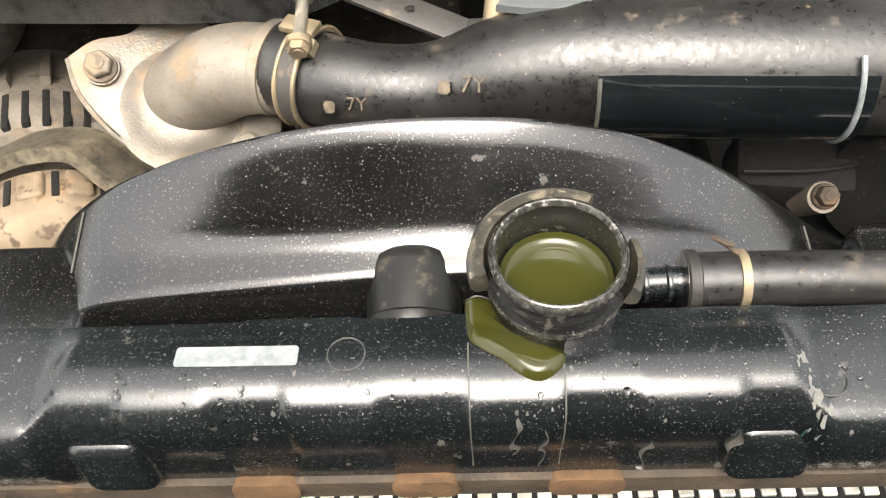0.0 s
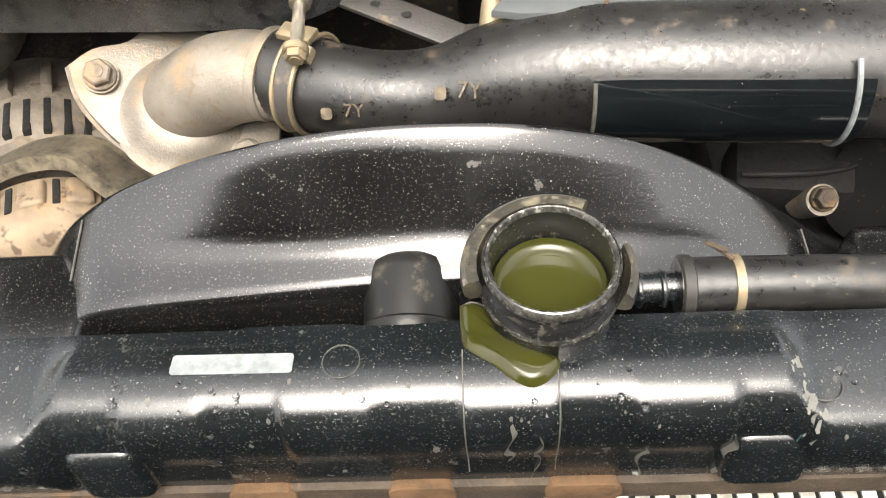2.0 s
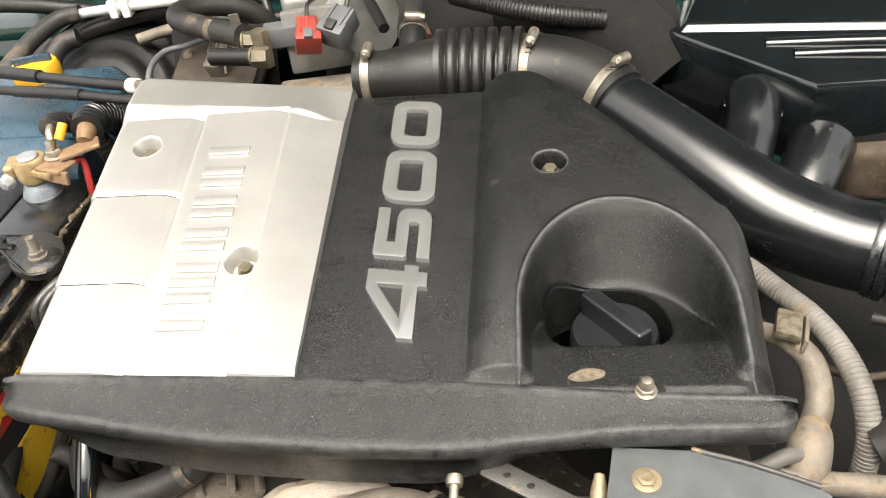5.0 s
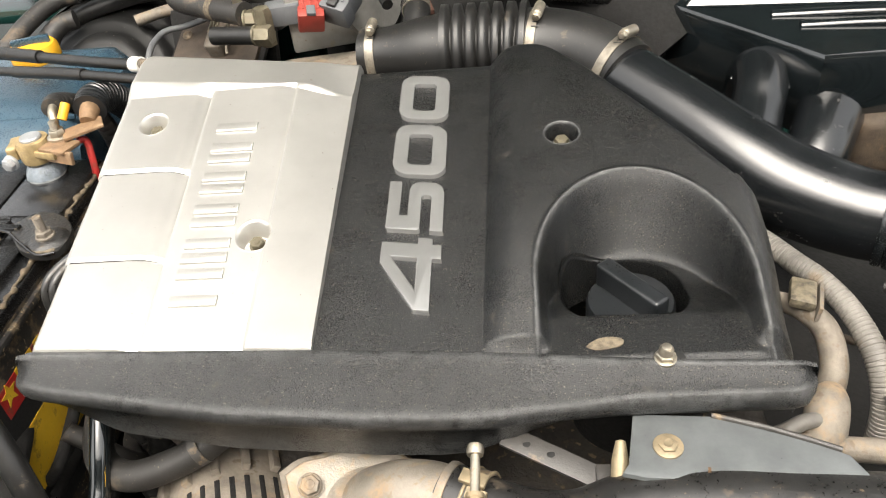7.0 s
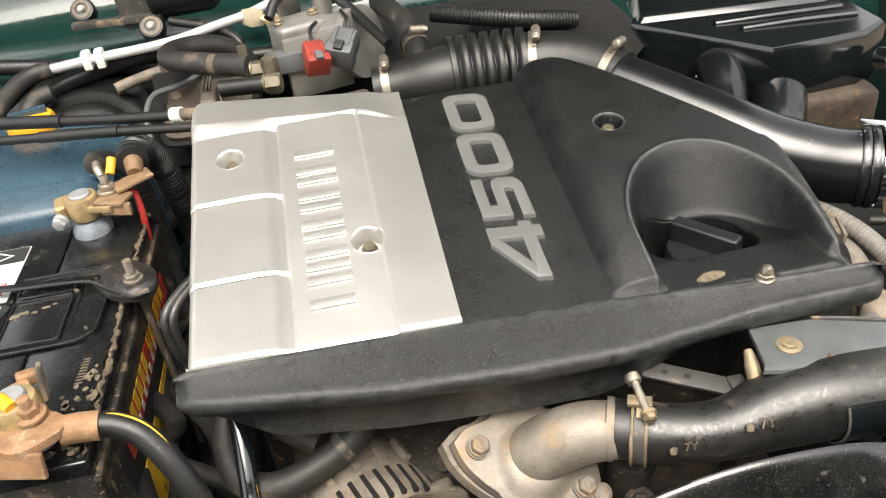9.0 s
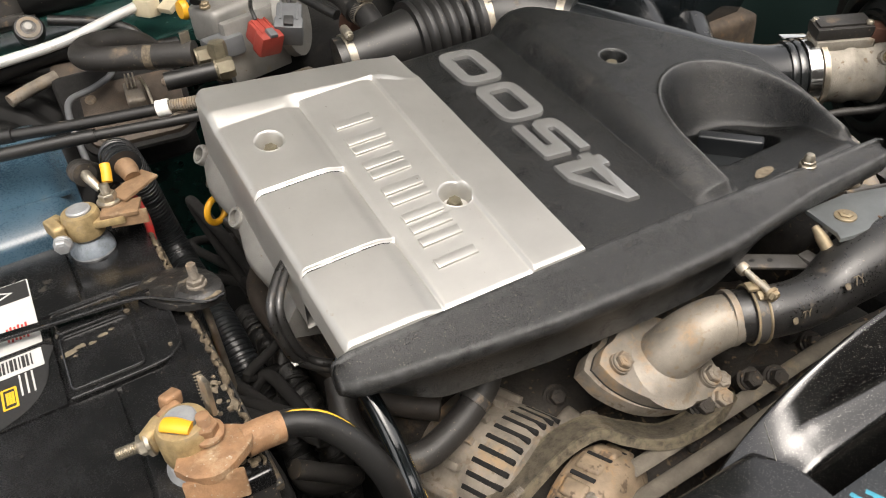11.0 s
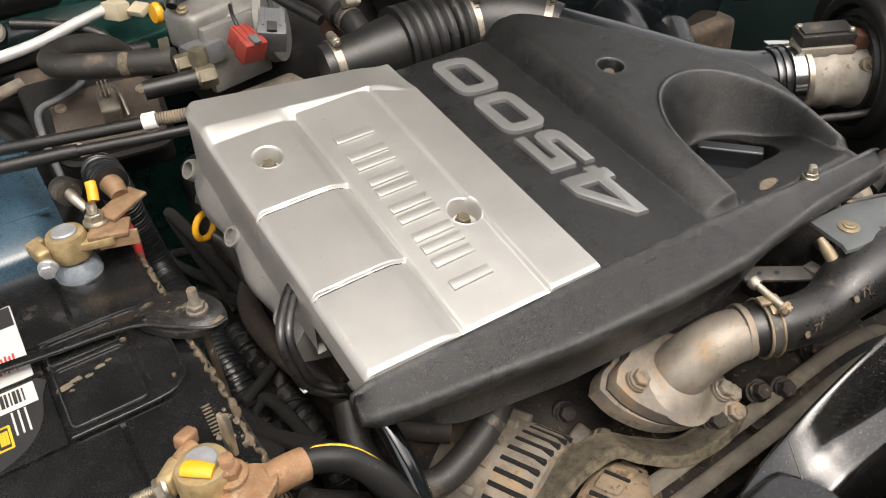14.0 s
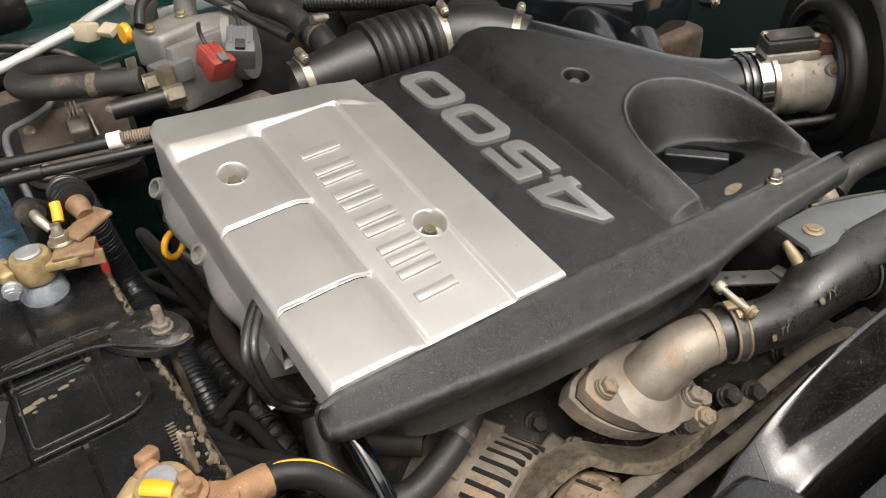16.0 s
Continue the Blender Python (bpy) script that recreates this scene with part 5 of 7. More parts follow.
    five = [[(0.0, 0.0), (0.040, 0.0), (0.046, 0.002), (0.050, 0.007), (0.050, 0.020), (0.046, 0.0255), (0.040, 0.027), (0.0145, 0.027), (0.0145, 0.0325), (0.0495, 0.0325), (0.0495, 0.0425), (0.002, 0.0425), (0.0, 0.041), (0.0, 0.0185), (0.0018, 0.017), (0.0345, 0.017), (0.036, 0.0155), (0.036, 0.0115), (0.0345, 0.010), (0.0, 0.010)]]
    four = [[(0.0, 0.0065), (0.047, 0.0065), (0.047, 0.0), (0.061, 0.0), (0.061, 0.0065), (0.067, 0.0065), (0.067, 0.0175), (0.061, 0.0175), (0.061, 0.0435), (0.041, 0.0435), (0.0, 0.0175)], [(0.0185, 0.0175), (0.047, 0.0355), (0.047, 0.0175)]]
    for shape, y0, k in ((four, 0.3560, 0.925), (five, 0.4245, 0.97), (zero, 0.4805, 0.943), (zero, 0.5450, 0.943)):
        part("digit", slab(shape[0], -0.001, 0.0038, holes=shape[1:], bevel=0.0015,
                           place=lambda u, v, h, y0=y0, k=k: Vector((-0.0942 - v * 0.965, y0 + u * k + 0.14 * v, lane_z(y0 + u * k + 0.14 * v) + h))), "chrome", body, "raised chrome digit", sharp=25)
    # acorn nut in its slot
    slot = part("nut_slot", slab(loop_round(0.017, 0.009, 0.0044), 0, 0.0004, frame_of((0.0415, 0.3175, 1.0022), (1, -0.1, 0), (0, 1, -0.1))), "ink", body)
    part("acorn_nut", bolt((0.0385, 0.3165, 1.0022), (0, -0.05, 1), 0.0098, 0.0052, acorn=True), "steel", slot, "steel acorn nut")
    # clay stain
    out = [(-0.004, 0.331), (0.003, 0.3355), (0.011, 0.3365), (0.017, 0.334), (0.0155, 0.3295), (0.008, 0.327), (0.001, 0.3262), (-0.005, 0.3285)]
    part("clay_stain", slab([tuple(p) for p in smooth([*out, out[0]], 4)[:-1]], 1.0006, 1.0012), "bleach", body, "dried clay stain")


engine_cover()


def oil_cap():
    t = thing("oil_filler_cap", (0.028, 0.389, 0.93), "black plastic oil filler cap with a bar grip", "oil cap")
    part("skirt", lathe([(0, 0.93), (0.026, 0.93), (0.0275, 0.962), (0.029, 0.964), (0.029, 0.981), (0.0275, 0.984), (0.02, 0.985), (0, 0.985)], (0.029, 0.387, 0), seg=60, wave=0.006, teeth=30), "conduit", t)
    m = pose(0.029, 0.387, 0.9915, 0, 0, -52)
    part("grip", box((0.054, 0.0125, 0.020), m, 0.0025, 3), "conduit", t)
    part("filler_tube", lathe([(0.038, 0.86), (0.038, 0.935), (0.034, 0.94), (0, 0.94)], (0.029, 0.387, 0), seg=40), "deep", t)


oil_cap()


def valve_cover():
    """The casting under the silver panel, with its scalloped flank."""
    t = thing("valve_cover", (-0.25, 0.5, 0.86), "grey cast aluminium valve cover below the silver panel", "valve cover")

    def prof(y):
        s = 0.003 * math.cos((y - 0.42) / 0.080 * 2 * math.pi)
        h = 0.058 * sstep(0.38, 0.66, y)
        return [(-0.30, y, 0.925 + h), (-0.366 - s, y, 0.948 + h), (-0.371 - s, y, 0.954 + h), (-0.370 - s, y, 0.962 + h), (-0.362 - s * 0.5, y, 0.975 + h), (-0.354, y, 0.990 + h), (-0.345, y, 1.000 + h), (-0.30, y, 1.002 + h)]
    part("casting", loft([0.425 + 0.005 * k for k in range(37)], prof, close=True), "greyalu", t, sharp=70)
    for y in (0.452, 0.535, 0.617):
        h = 0.058 * sstep(0.38, 0.66, y)
        part("bolt_well", lathe([(0.0062, 0.001), (0.0082, 0.001), (0.0092, -0.002), (0.0100, -0.03), (0.006, -0.03), (0.0062, 0.001)], (-0.368, y, 0.966 + h), (-0.80, -0.15, 0.58), 28), "greyalu", t)
    part("end_boss", lathe([(0, 0), (0.018, 0), (0.020, 0.006), (0.020, 0.03), (0, 0.03)], (-0.335, 0.612, 0.985), (-0.5, 0.4, 0.3), 32), "dirtyalu", t)
    part("back_casting", box((0.15, 0.09, 0.10), pose(-0.262, 0.640, 0.965), 0.02, 3), "dirtyalu", t)
    part("head_flank", box((0.10, 0.26, 0.16), pose(-0.295, 0.54, 0.87), 0.012, 3), "block", t)


valve_cover()

# ---- battery side ----
BZ = 0.982


def battery():
    t = thing("battery", (-0.515, 0.459, 0.76), "large black car battery with a muddy flank and paper label", "battery")
    part("case", box((0.173, 0.318, 0.205), pose(-0.515, 0.459, 0.8725), 0.004, 3), "batteryside", t, "muddy black case")
    lid = part("lid", box((0.174, 0.320, 0.014), pose(-0.515, 0.459, 0.9705), 0.003, 3), "battery", t)

    def deck(x0, x1, y0, y1, z=BZ, r=0.002):
        part("lid_panel", slab(loop_round(x1 - x0, y1 - y0, r, 3, (x0 + x1) / 2, (y0 + y1) / 2), 0.974, z, bevel=0.0008), "battery", lid)
    deck(-0.4935, -0.4325, 0.5235, 0.6125)
    deck(-0.5995, -0.4965, 0.5235, 0.6125)
    deck(-0.4905, -0.4325, 0.3060, 0.4180)
    deck(-0.5995, -0.4935, 0.3060, 0.4180)
    deck(-0.5995, -0.5235, 0.4205, 0.5210)
    # central vent cover: outer rounded plate, a stepped flap and a rib
    out = [(-0.5205, 0.4215), (-0.4650, 0.4215), (-0.4500, 0.4280), (-0.4440, 0.4420), (-0.4440, 0.5020), (-0.4500, 0.5160), (-0.4640, 0.5210), (-0.5205, 0.5210)]
    part("vent_cover", slab([tuple(p) for p in smooth(out, 3)], 0.974, BZ + 0.0012, bevel=0.001), "battery", lid)
    part("vent_flap", slab(loop_round(0.047, 0.058, 0.004, 4, -0.4945, 0.4555), 0.98, BZ + 0.0032, bevel=0.0008), "battery", lid)
    part("vent_flap", slab(loop_round(0.047, 0.026, 0.004, 4, -0.4945, 0.5030), 0.98, BZ + 0.0030, bevel=0.0008), "battery", lid)
    part("vent_edge", tube([(p[0], p[1], BZ + 0.0014) for p in smooth(out, 3)], 0.0011, 8, 2), "battery", lid)
    for cy, hh in ((0.4555, 0.058), (0.5030, 0.026)):
        ring = loop_round(0.047, hh, 0.004, 4, -0.4945, cy)
        part("flap_edge", tube([(p[0], p[1], BZ + 0.0034) for p in [*ring, ring[0]]], 0.0010, 8, 1), "battery", lid)
    part("vent_rib", tube([(-0.4660, 0.442, BZ + 0.0015), (-0.4655, 0.47, BZ + 0.0018), (-0.4662, 0.505, BZ + 0.0015)], 0.0009, 8, 4), "battery", lid)
    random.seed(21)
    for x, y, w in ((-0.514, 0.466, 0.0055), (-0.506, 0.469, 0.0042), (-0.4985, 0.4675, 0.0030), (-0.4905, 0.4715, 0.0034), (-0.484, 0.4745, 0.0022), (-0.511, 0.4605, 0.0020), (-0.470, 0.4900, 0.0018), (-0.452, 0.4350, 0.0016)):
        n = 14
        blob = [(x + w * random.uniform(0.6, 1.25) * math.cos(2 * math.pi * k / n), y + 0.6 * w * random.uniform(0.6, 1.25) * math.sin(2 * math.pi * k / n)) for k in range(n)]
        part("clay_patch", slab(blob, BZ + 0.0008, BZ + 0.0035), "bleach", lid, "dried clay smear")
    for k in range(12):
        x, y, w = random.uniform(-0.452, -0.432), random.uniform(0.303, 0.40), random.uniform(0.0010, 0.0042)
        blob = [(min(-0.4295, x + w * random.uniform(0.6, 1.25) * math.cos(2 * math.pi * j / 12)), y + 1.4 * w * random.uniform(0.6, 1.25) * math.sin(2 * math.pi * j / 12)) for j in range(12)]
        part("clay_patch", slab(blob, BZ - 0.0004, BZ + 0.0006), "bleach", lid, "dried clay smear")
    for k in range(9):
        part("serial_bar", box((0.0055, 0.0013, 0.0004), pose(-0.4445 - 0.0002 * k, 0.3985 - 0.0032 * k, BZ + 0.0002), 0), "chalk", lid)
    # label on the lid
    lab = part("top_label", slab(loop_round(0.070, 0.086, 0.001, 2, -0.5640, 0.5375), BZ + 0.0003, BZ + 0.0007), "label", t, "white printed paper label")
    part("warning_block", slab(loop_round(0.068, 0.024, 0.0005, 1, -0.5640, 0.5675), BZ + 0.0007, BZ + 0.0010), "ink", lab, "black warning block")
    part("warning_triangle", slab([(-0.5580, 0.5585), (-0.5580, 0.5765), (-0.5410, 0.5675)], BZ + 0.0010, BZ + 0.0013, holes=[[(-0.5565, 0.5610), (-0.5440, 0.5675), (-0.5565, 0.5740)]]), "label", lab)
    for k in range(12):
        part("print_line", box((0.0011, 0.030 + 0.006 * ((k * 7) % 3), 0.0003), pose(-0.594 + 0.0032 * k, 0.530, BZ + 0.0009), 0), "lead", lab)
    for k in range(6):
        part("red_print", box((0.0014, 0.016 + 0.003 * (k % 2), 0.0003), pose(-0.5500 + 0.0026 * k, 0.5150, BZ + 0.0009), 0), "redink", lab)
    low = part("black_label", slab([tuple(p) for p in smooth([(-0.600, 0.4185), (-0.572, 0.4190), (-0.546, 0.4300), (-0.5330, 0.4480), (-0.5285, 0.4700), (-0.5285, 0.4900), (-0.600, 0.4900)], 3)], BZ + 0.0003, BZ + 0.0007), "ink", t, "black and yellow label with a curling edge")
    code = part("barcode_field", slab(loop_round(0.066, 0.020, 0.0005, 1, -0.5640, 0.4785), BZ + 0.0007, BZ + 0.0010), "label", low)
    for k in range(22):
        part("barcode_bar", box((0.0010 + 0.0006 * ((k * 5) % 3), 0.013, 0.0003), pose(-0.593 + 0.0026 * k, 0.4795, BZ + 0.0011), 0), "ink", code)
    part("yellow_box", slab(loop_round(0.010, 0.021, 0.0008, 2, -0.5560, 0.4470), BZ + 0.0007, BZ + 0.0010, holes=[loop_round(0.007, 0.018, 0.0006, 2, -0.5560, 0.4470)[::-1]]), "yellowink", low)
    for k in range(3):
        part("white_print", box((0.0012, 0.022, 0.0003), pose(-0.548 + 0.004 * k, 0.4560, BZ + 0.0009), 0), "label", low)
        part("yellow_print", box((0.0016, 0.012, 0.0003), pose(-0.5575 + 0.0018 * k, 0.4470, BZ + 0.0009), 0), "yellowink", low)
    # label on the flank: plain shapes in its colours
    xs = -0.4283
    side = part("side_label", box((0.0006, 0.245, 0.130), pose(xs, 0.462, 0.863), 0), "ink", t, "black side label with red and yellow shapes")
    part("red_band", box((0.0006, 0.215, 0.024), pose(xs + 0.0004, 0.468, 0.921), 0), "redink", side)
    part("yellow_panel", box((0.0006, 0.18, 0.052), pose(xs + 0.0004, 0.440, 0.862), 0), "yellowink", side)
    star = [(0.0105 * (1 if k % 2 == 0 else 0.42) * math.cos(math.pi / 2 + k * math.pi / 5), 0.0105 * (1 if k % 2 == 0 else 0.42) * math.sin(math.pi / 2 + k * math.pi / 5)) for k in range(10)]
    part("yellow_star", slab(star, 0, 0.0005, frame_of((xs + 0.0007, 0.372, 0.925), (0, 1, 0), (0, 0, 1))), "yellowink", side)
    for k in range(11):
        part("yellow_bar", box((0.0006, 0.0098, 0.016), pose(xs + 0.0008, 0.392 + 0.0148 * k + (0.012 if k > 4 else 0), 0.926), 0), "yellowink", side)
        part("pale_bar", box((0.0006, 0.006, 0.007), pose(xs + 0.0008, 0.385 + 0.0148 * k, 0.9135), 0), "label", side)
    part("yellow_disc", lathe([(0, 0), (0.010, 0), (0.010, 0.0005), (0, 0.0006)], (xs + 0.0009, 0.347, 0.868), (1, 0, 0), 28), "yellowink", side)
    part("case_ridge", box((0.006, 0.318, 0.007), pose(-0.4275, 0.459, 0.958), 0.002), "batteryside", t)
    rnd = random.Random(21)
    edge = [(-0.4295 + rnd.uniform(-0.0025, 0.0008), 0.305 + 0.0043 * k, 0.9785 + rnd.uniform(-0.002, 0.0005)) for k in range(72)]
    part("mud_crust", tube(edge, [rnd.uniform(0.0008, 0.0034) for _ in edge], 8, 3), "mud", t, "dried tan mud along the edge", sharp=60)
    for k in range(26):
        x, y, r = -0.434 - abs(rnd.gauss(0, 0.012)), 0.303 + abs(rnd.gauss(0, 0.035)), rnd.uniform(0.0010, 0.0030)
        part("mud_crumb", lathe([(r, -0.0005), (r * 0.9, r * 0.3), (r * 0.5, r * 0.55), (0, r * 0.6)], (x, y, BZ), (rnd.uniform(-0.2, 0.2), rnd.uniform(-0.2, 0.2), 1), 7, wave=0.15, teeth=3), "mud", t)
    for y in (0.325, 0.59):
        part("post", lathe([(0.0175, 0.974), (0.0175, 0.984), (0.0150, 0.988), (0.0105, 0.989), (0.0095, 1.0215), (0.0085, 1.0225), (0, 1.0228)], (-0.475 + (0.01 if y < 0.4 else 0), y, 0), seg=36), "lead", t, "grey lead post")


battery()


def hold_down():
    t = thing("battery_hold_down", (-0.44, 0.48, 0.98), "black steel battery hold-down bar with a bolted end plate", "battery clamp")
    def bar(p, q, w):
        d = Vector(q) - Vector(p)
        m = frame_of((Vector(p) + Vector(q)) / 2, d, (-d.y, d.x, 0))
        return box((d.length + w * 0.5, w, 0.0035), m, 0.001)
    part("bar", bar((-0.602, 0.5105, 0.9905), (-0.452, 0.4935, 0.9905), 0.0065), "battery", t)
    part("bar_lip", tube([(-0.602, 0.5040, 0.993), (-0.520, 0.4945, 0.993), (-0.462, 0.487, 0.9935), (-0.440, 0.472, 0.993), (-0.418, 0.4560, 0.991), (-0.404, 0.4585, 0.990)], 0.0013, 8, 6), "battery", t)
    out = [(-0.460, 0.500), (-0.448, 0.515), (-0.430, 0.514), (-0.412, 0.502), (-0.402, 0.484), (-0.403, 0.462), (-0.416, 0.457), (-0.435, 0.464), (-0.452, 0.483)]
    plate = part("end_plate", slab([tuple(p) for p in smooth([*out, out[0]], 4)[:-1]], 0.984, 0.9900, bevel=0.001), "plategrime", t)
    part("dished_boss", lathe([(0.0175, 0.9898), (0.014, 0.9925), (0.011, 0.9935), (0, 0.9935)], (-0.4185, 0.4765, 0), seg=28), "plategrime", plate)
    part("nut", bolt((-0.4185, 0.4765, 0.9938), (0, 0, 1), 0.0115, 0.006, stud=0.013), "dirtyalu", plate, "dusty nut on a threaded rod")
    part("rod", tube([(-0.4185, 0.4765, 0.99), (-0.417, 0.476, 0.90), (-0.417, 0.476, 0.80)], 0.003, 10, 3), "steel", t)
    part("clay_patch", slab([tuple(p) for p in smooth([(-0.428, 0.4605), (-0.416, 0.4645), (-0.407, 0.4640), (-0.406, 0.4600), (-0.417, 0.4585), (-0.428, 0.4605)], 3)[:-1]], 0.9900, 0.9908), "bleach", plate)


hold_down()


def far_terminal():
    t = thing("battery_terminal", (-0.475, 0.59, 0.99), "brass battery terminal clamp with a copper link plate", "battery terminal", "battery terminals")
    c = (-0.475, 0.590, 0)
    part("ring", lathe([(0.0098, 1.000), (0.0142, 0.999), (0.0150, 1.003), (0.0150, 1.016), (0.0138, 1.0195), (0.0098, 1.0200), (0.0098, 1.000)], c, seg=36), "brass", t)
    part("ear", box((0.010, 0.022, 0.013), pose(-0.4955, 0.592, 1.0085, 0, 0, 12), 0.003, 3), "brass", t)
    part("ear", box((0.014, 0.008, 0.013), pose(-0.4960, 0.6015, 1.0085, 0, 0, 24), 0.003, 3), "brass", t)
    part("pinch_bolt", bolt((-0.4945, 0.578, 1.003), (-0.25, -0.95, 0.0), 0.011, 0.007), "lead", t)
    part("tongue", box((0.026, 0.017, 0.007), pose(-0.4545, 0.5795, 1.0110, 0, -4, -22), 0.002), "brass", t)
    part("grease_ring", lathe([(0.015, 0.983), (0.0180, 0.984), (0.0170, 0.988), (0.0148, 0.992), (0.0120, 0.996)], c, seg=30, wave=0.03, teeth=7), "grease", t, "grey grease round the post")
    link = part("link_plate", box((0.030, 0.022, 0.0035), pose(-0.4450, 0.580, 1.0155, 0, 0, -20), 0.001), "copperwire", t, "brown copper link plate")
    part("link_fold", box((0.030, 0.0035, 0.012), pose(-0.4420, 0.5705, 1.0105, -12, 0, -20), 0.001), "copperwire", link)
    part("upper_plate", box((0.036, 0.020, 0.003), pose(-0.4285, 0.5990, 1.0215, 0, -6, 28), 0.001), "copperwire", t, "brown copper lug plate")
    part("nut", bolt((-0.4505, 0.5935, 1.0180), (0, 0, 1), 0.0125, 0.008, 1.6, stud=0.008), "steel", t, "zinc nut with a washer")
    lug = part("cable_lug", tube([(-0.4535, 0.601, 1.026), (-0.4575, 0.609, 1.032), (-0.460, 0.618, 1.035)], [0.0032, 0.0042, 0.0045], 14, 4), "steel", t)
    part("yellow_tube", tube([(-0.4465, 0.602, 1.030), (-0.4445, 0.6075, 1.036), (-0.4435, 0.6125, 1.0405)], 0.0042, 16, 4), "yellow", lug, "yellow heat-shrink tube")
    part("strand_end", tube([(-0.4265, 0.6070, 1.024), (-0.4275, 0.6160, 1.0275), (-0.4290, 0.6230, 1.0285)], [0.0068, 0.0085, 0.0088], 16, 5), "copperwire", t, "crimped copper strands")


far_terminal()


def near_terminal():
    t = thing("battery_terminal", (-0.465, 0.325, 0.99), "corroded brass battery terminal with bolts and a wing plate", "battery terminal", "battery terminals")
    c = (-0.465, 0.325, 0)
    part("ring", lathe([(0.0098, 0.994), (0.0150, 0.993), (0.0160, 0.998), (0.0160, 1.014), (0.0140, 1.0185), (0.0098, 1.0190), (0.0098, 0.994)], c, seg=32), "brass", t)
    part("ear", box((0.018, 0.010, 0.016), pose(-0.4800, 0.3380, 1.005, 0, 0, 42), 0.004, 3), "brass", t)
    part("ear", box((0.016, 0.009, 0.016), pose(-0.4690, 0.3450, 1.006, 0, 0, 32), 0.004, 3), "corroded", t)
    part("ear_lug", box((0.013, 0.009, 0.010), pose(-0.4655, 0.3535, 1.011, 0, 10, 30), 0.003, 3), "corroded", t)
    part("pinch_bolt", bolt((-0.4840, 0.3350, 1.004), (-0.93, 0.18, -0.12), 0.0115, 0.007, 1.5, stud=0.013), "steel", t, "long pinch bolt and nut")
    part("yellow_tab", tube([(-0.4740, 0.3260, 1.021), (-0.4690, 0.3215, 1.0215), (-0.4615, 0.3150, 1.0205)], [0.0050, 0.0052, 0.0045], 14, 5, flat=0.6), "yellow", t, "yellow insulated crimp")
    part("wing_plate", box((0.0035, 0.012, 0.024), pose(-0.4465, 0.3330, 1.0215, -10, 6, 10), 0.0014), "steel", t)
    part("stacked_nut", bolt((-0.4545, 0.3170, 1.010), (0.05, -0.05, 1), 0.0125, 0.008, 1.6, stud=0.007), "corroded", t)
    part("lug_plate", slab([tuple(p) for p in smooth([(-0.4780, 0.305), (-0.4700, 0.2930), (-0.4560, 0.2880), (-0.4420, 0.2950), (-0.4330, 0.3030), (-0.4330, 0.3130), (-0.4430, 0.3210), (-0.4560, 0.3270), (-0.4700, 0.3200), (-0.4780, 0.305)], 3)[:-1]], 1.0005, 1.0065, bevel=0.0012), "corroded", t, "corroded copper lug plate")
    part("lug_fold", box((0.034, 0.004, 0.018), pose(-0.4610, 0.2900, 0.994, -14, 0, -14), 0.0015), "corroded", t)
    part("crimp_barrel", tube([(-0.4380, 0.3095, 0.998), (-0.4270, 0.3105, 0.997), (-0.4150, 0.3110, 0.995)], 0.0098, 20, 4), "corroded", t, "crimped copper barrel")


near_terminal()


def cable(name, pts, r, label, stripe=None, stripe_side=(0, 0, 1), material="rubber", category="cable", corr=None, seg=16, group=""):
    low = min(pts, key=lambda p: p[2])
    t = thing(name, low, label, category, group)
    part("sheath", tube(pts, r, seg, 8, corr), material, t, sharp=60 if not corr else 40)
    if stripe:
        s = Vector(stripe_side).normalized()
        rr = r if isinstance(r, float) else r[0]
        part("stripe", tube([Vector(p) + s * rr * 0.86 for p in pts], rr * 0.19, 8, 8), stripe, t, "thin yellow stripe")
    return t


cable("battery_cable", [(-0.424, 0.311, 0.996), (-0.408, 0.3115, 0.993), (-0.390, 0.305, 0.984), (-0.374, 0.292, 0.962), (-0.364, 0.280, 0.930), (-0.360, 0.270, 0.86), (-0.36, 0.26, 0.70)], 0.0086, "thick black battery cable with a yellow stripe and clay splashes", "yellowink", (0.55, 0.15, 0.82))
cable("earth_cable", [(-0.350, 0.385, 0.955), (-0.346, 0.366, 0.945), (-0.343, 0.340, 0.925), (-0.342, 0.315, 0.900), (-0.343, 0.285, 0.86), (-0.345, 0.26, 0.75)], 0.0072, "glossy black striped cable falling past the cover's corner", "yellowink", (0.75, -0.6, 0.1), "gloss")
cable("starter_cable", [(-0.4290, 0.622, 1.0285), (-0.431, 0.640, 1.030), (-0.426, 0.664, 1.018), (-0.419, 0.682, 0.985), (-0.412, 0.690, 0.930), (-0.406, 0.672, 0.890), (-0.402, 0.620, 0.878), (-0.400, 0.560, 0.874), (-0.398, 0.520, 0.850), (-0.396, 0.49, 0.78)], 0.0142, "ribbed black conduit running down beside the battery", None, material="conduit", corr=(0.0042, 0.0013), seg=18)
cable("positive_cable", [(-0.460, 0.616, 1.0345), (-0.463, 0.630, 1.033), (-0.458, 0.648, 1.022), (-0.446, 0.660, 1.0), (-0.44, 0.665, 0.94), (-0.44, 0.66, 0.80)], 0.0095, "taped black cable looping off the brass terminal", None, material="dustyrubber", corr=(0.006, 0.0005))
cable("red_wire", [(-0.436, 0.595, 1.012), (-0.431, 0.600, 1.008), (-0.4285, 0.593, 0.990), (-0.430, 0.590, 0.968), (-0.432, 0.588, 0.93)], 0.0032, "thin red wire under the copper plate", None, material="redink", category="wire")


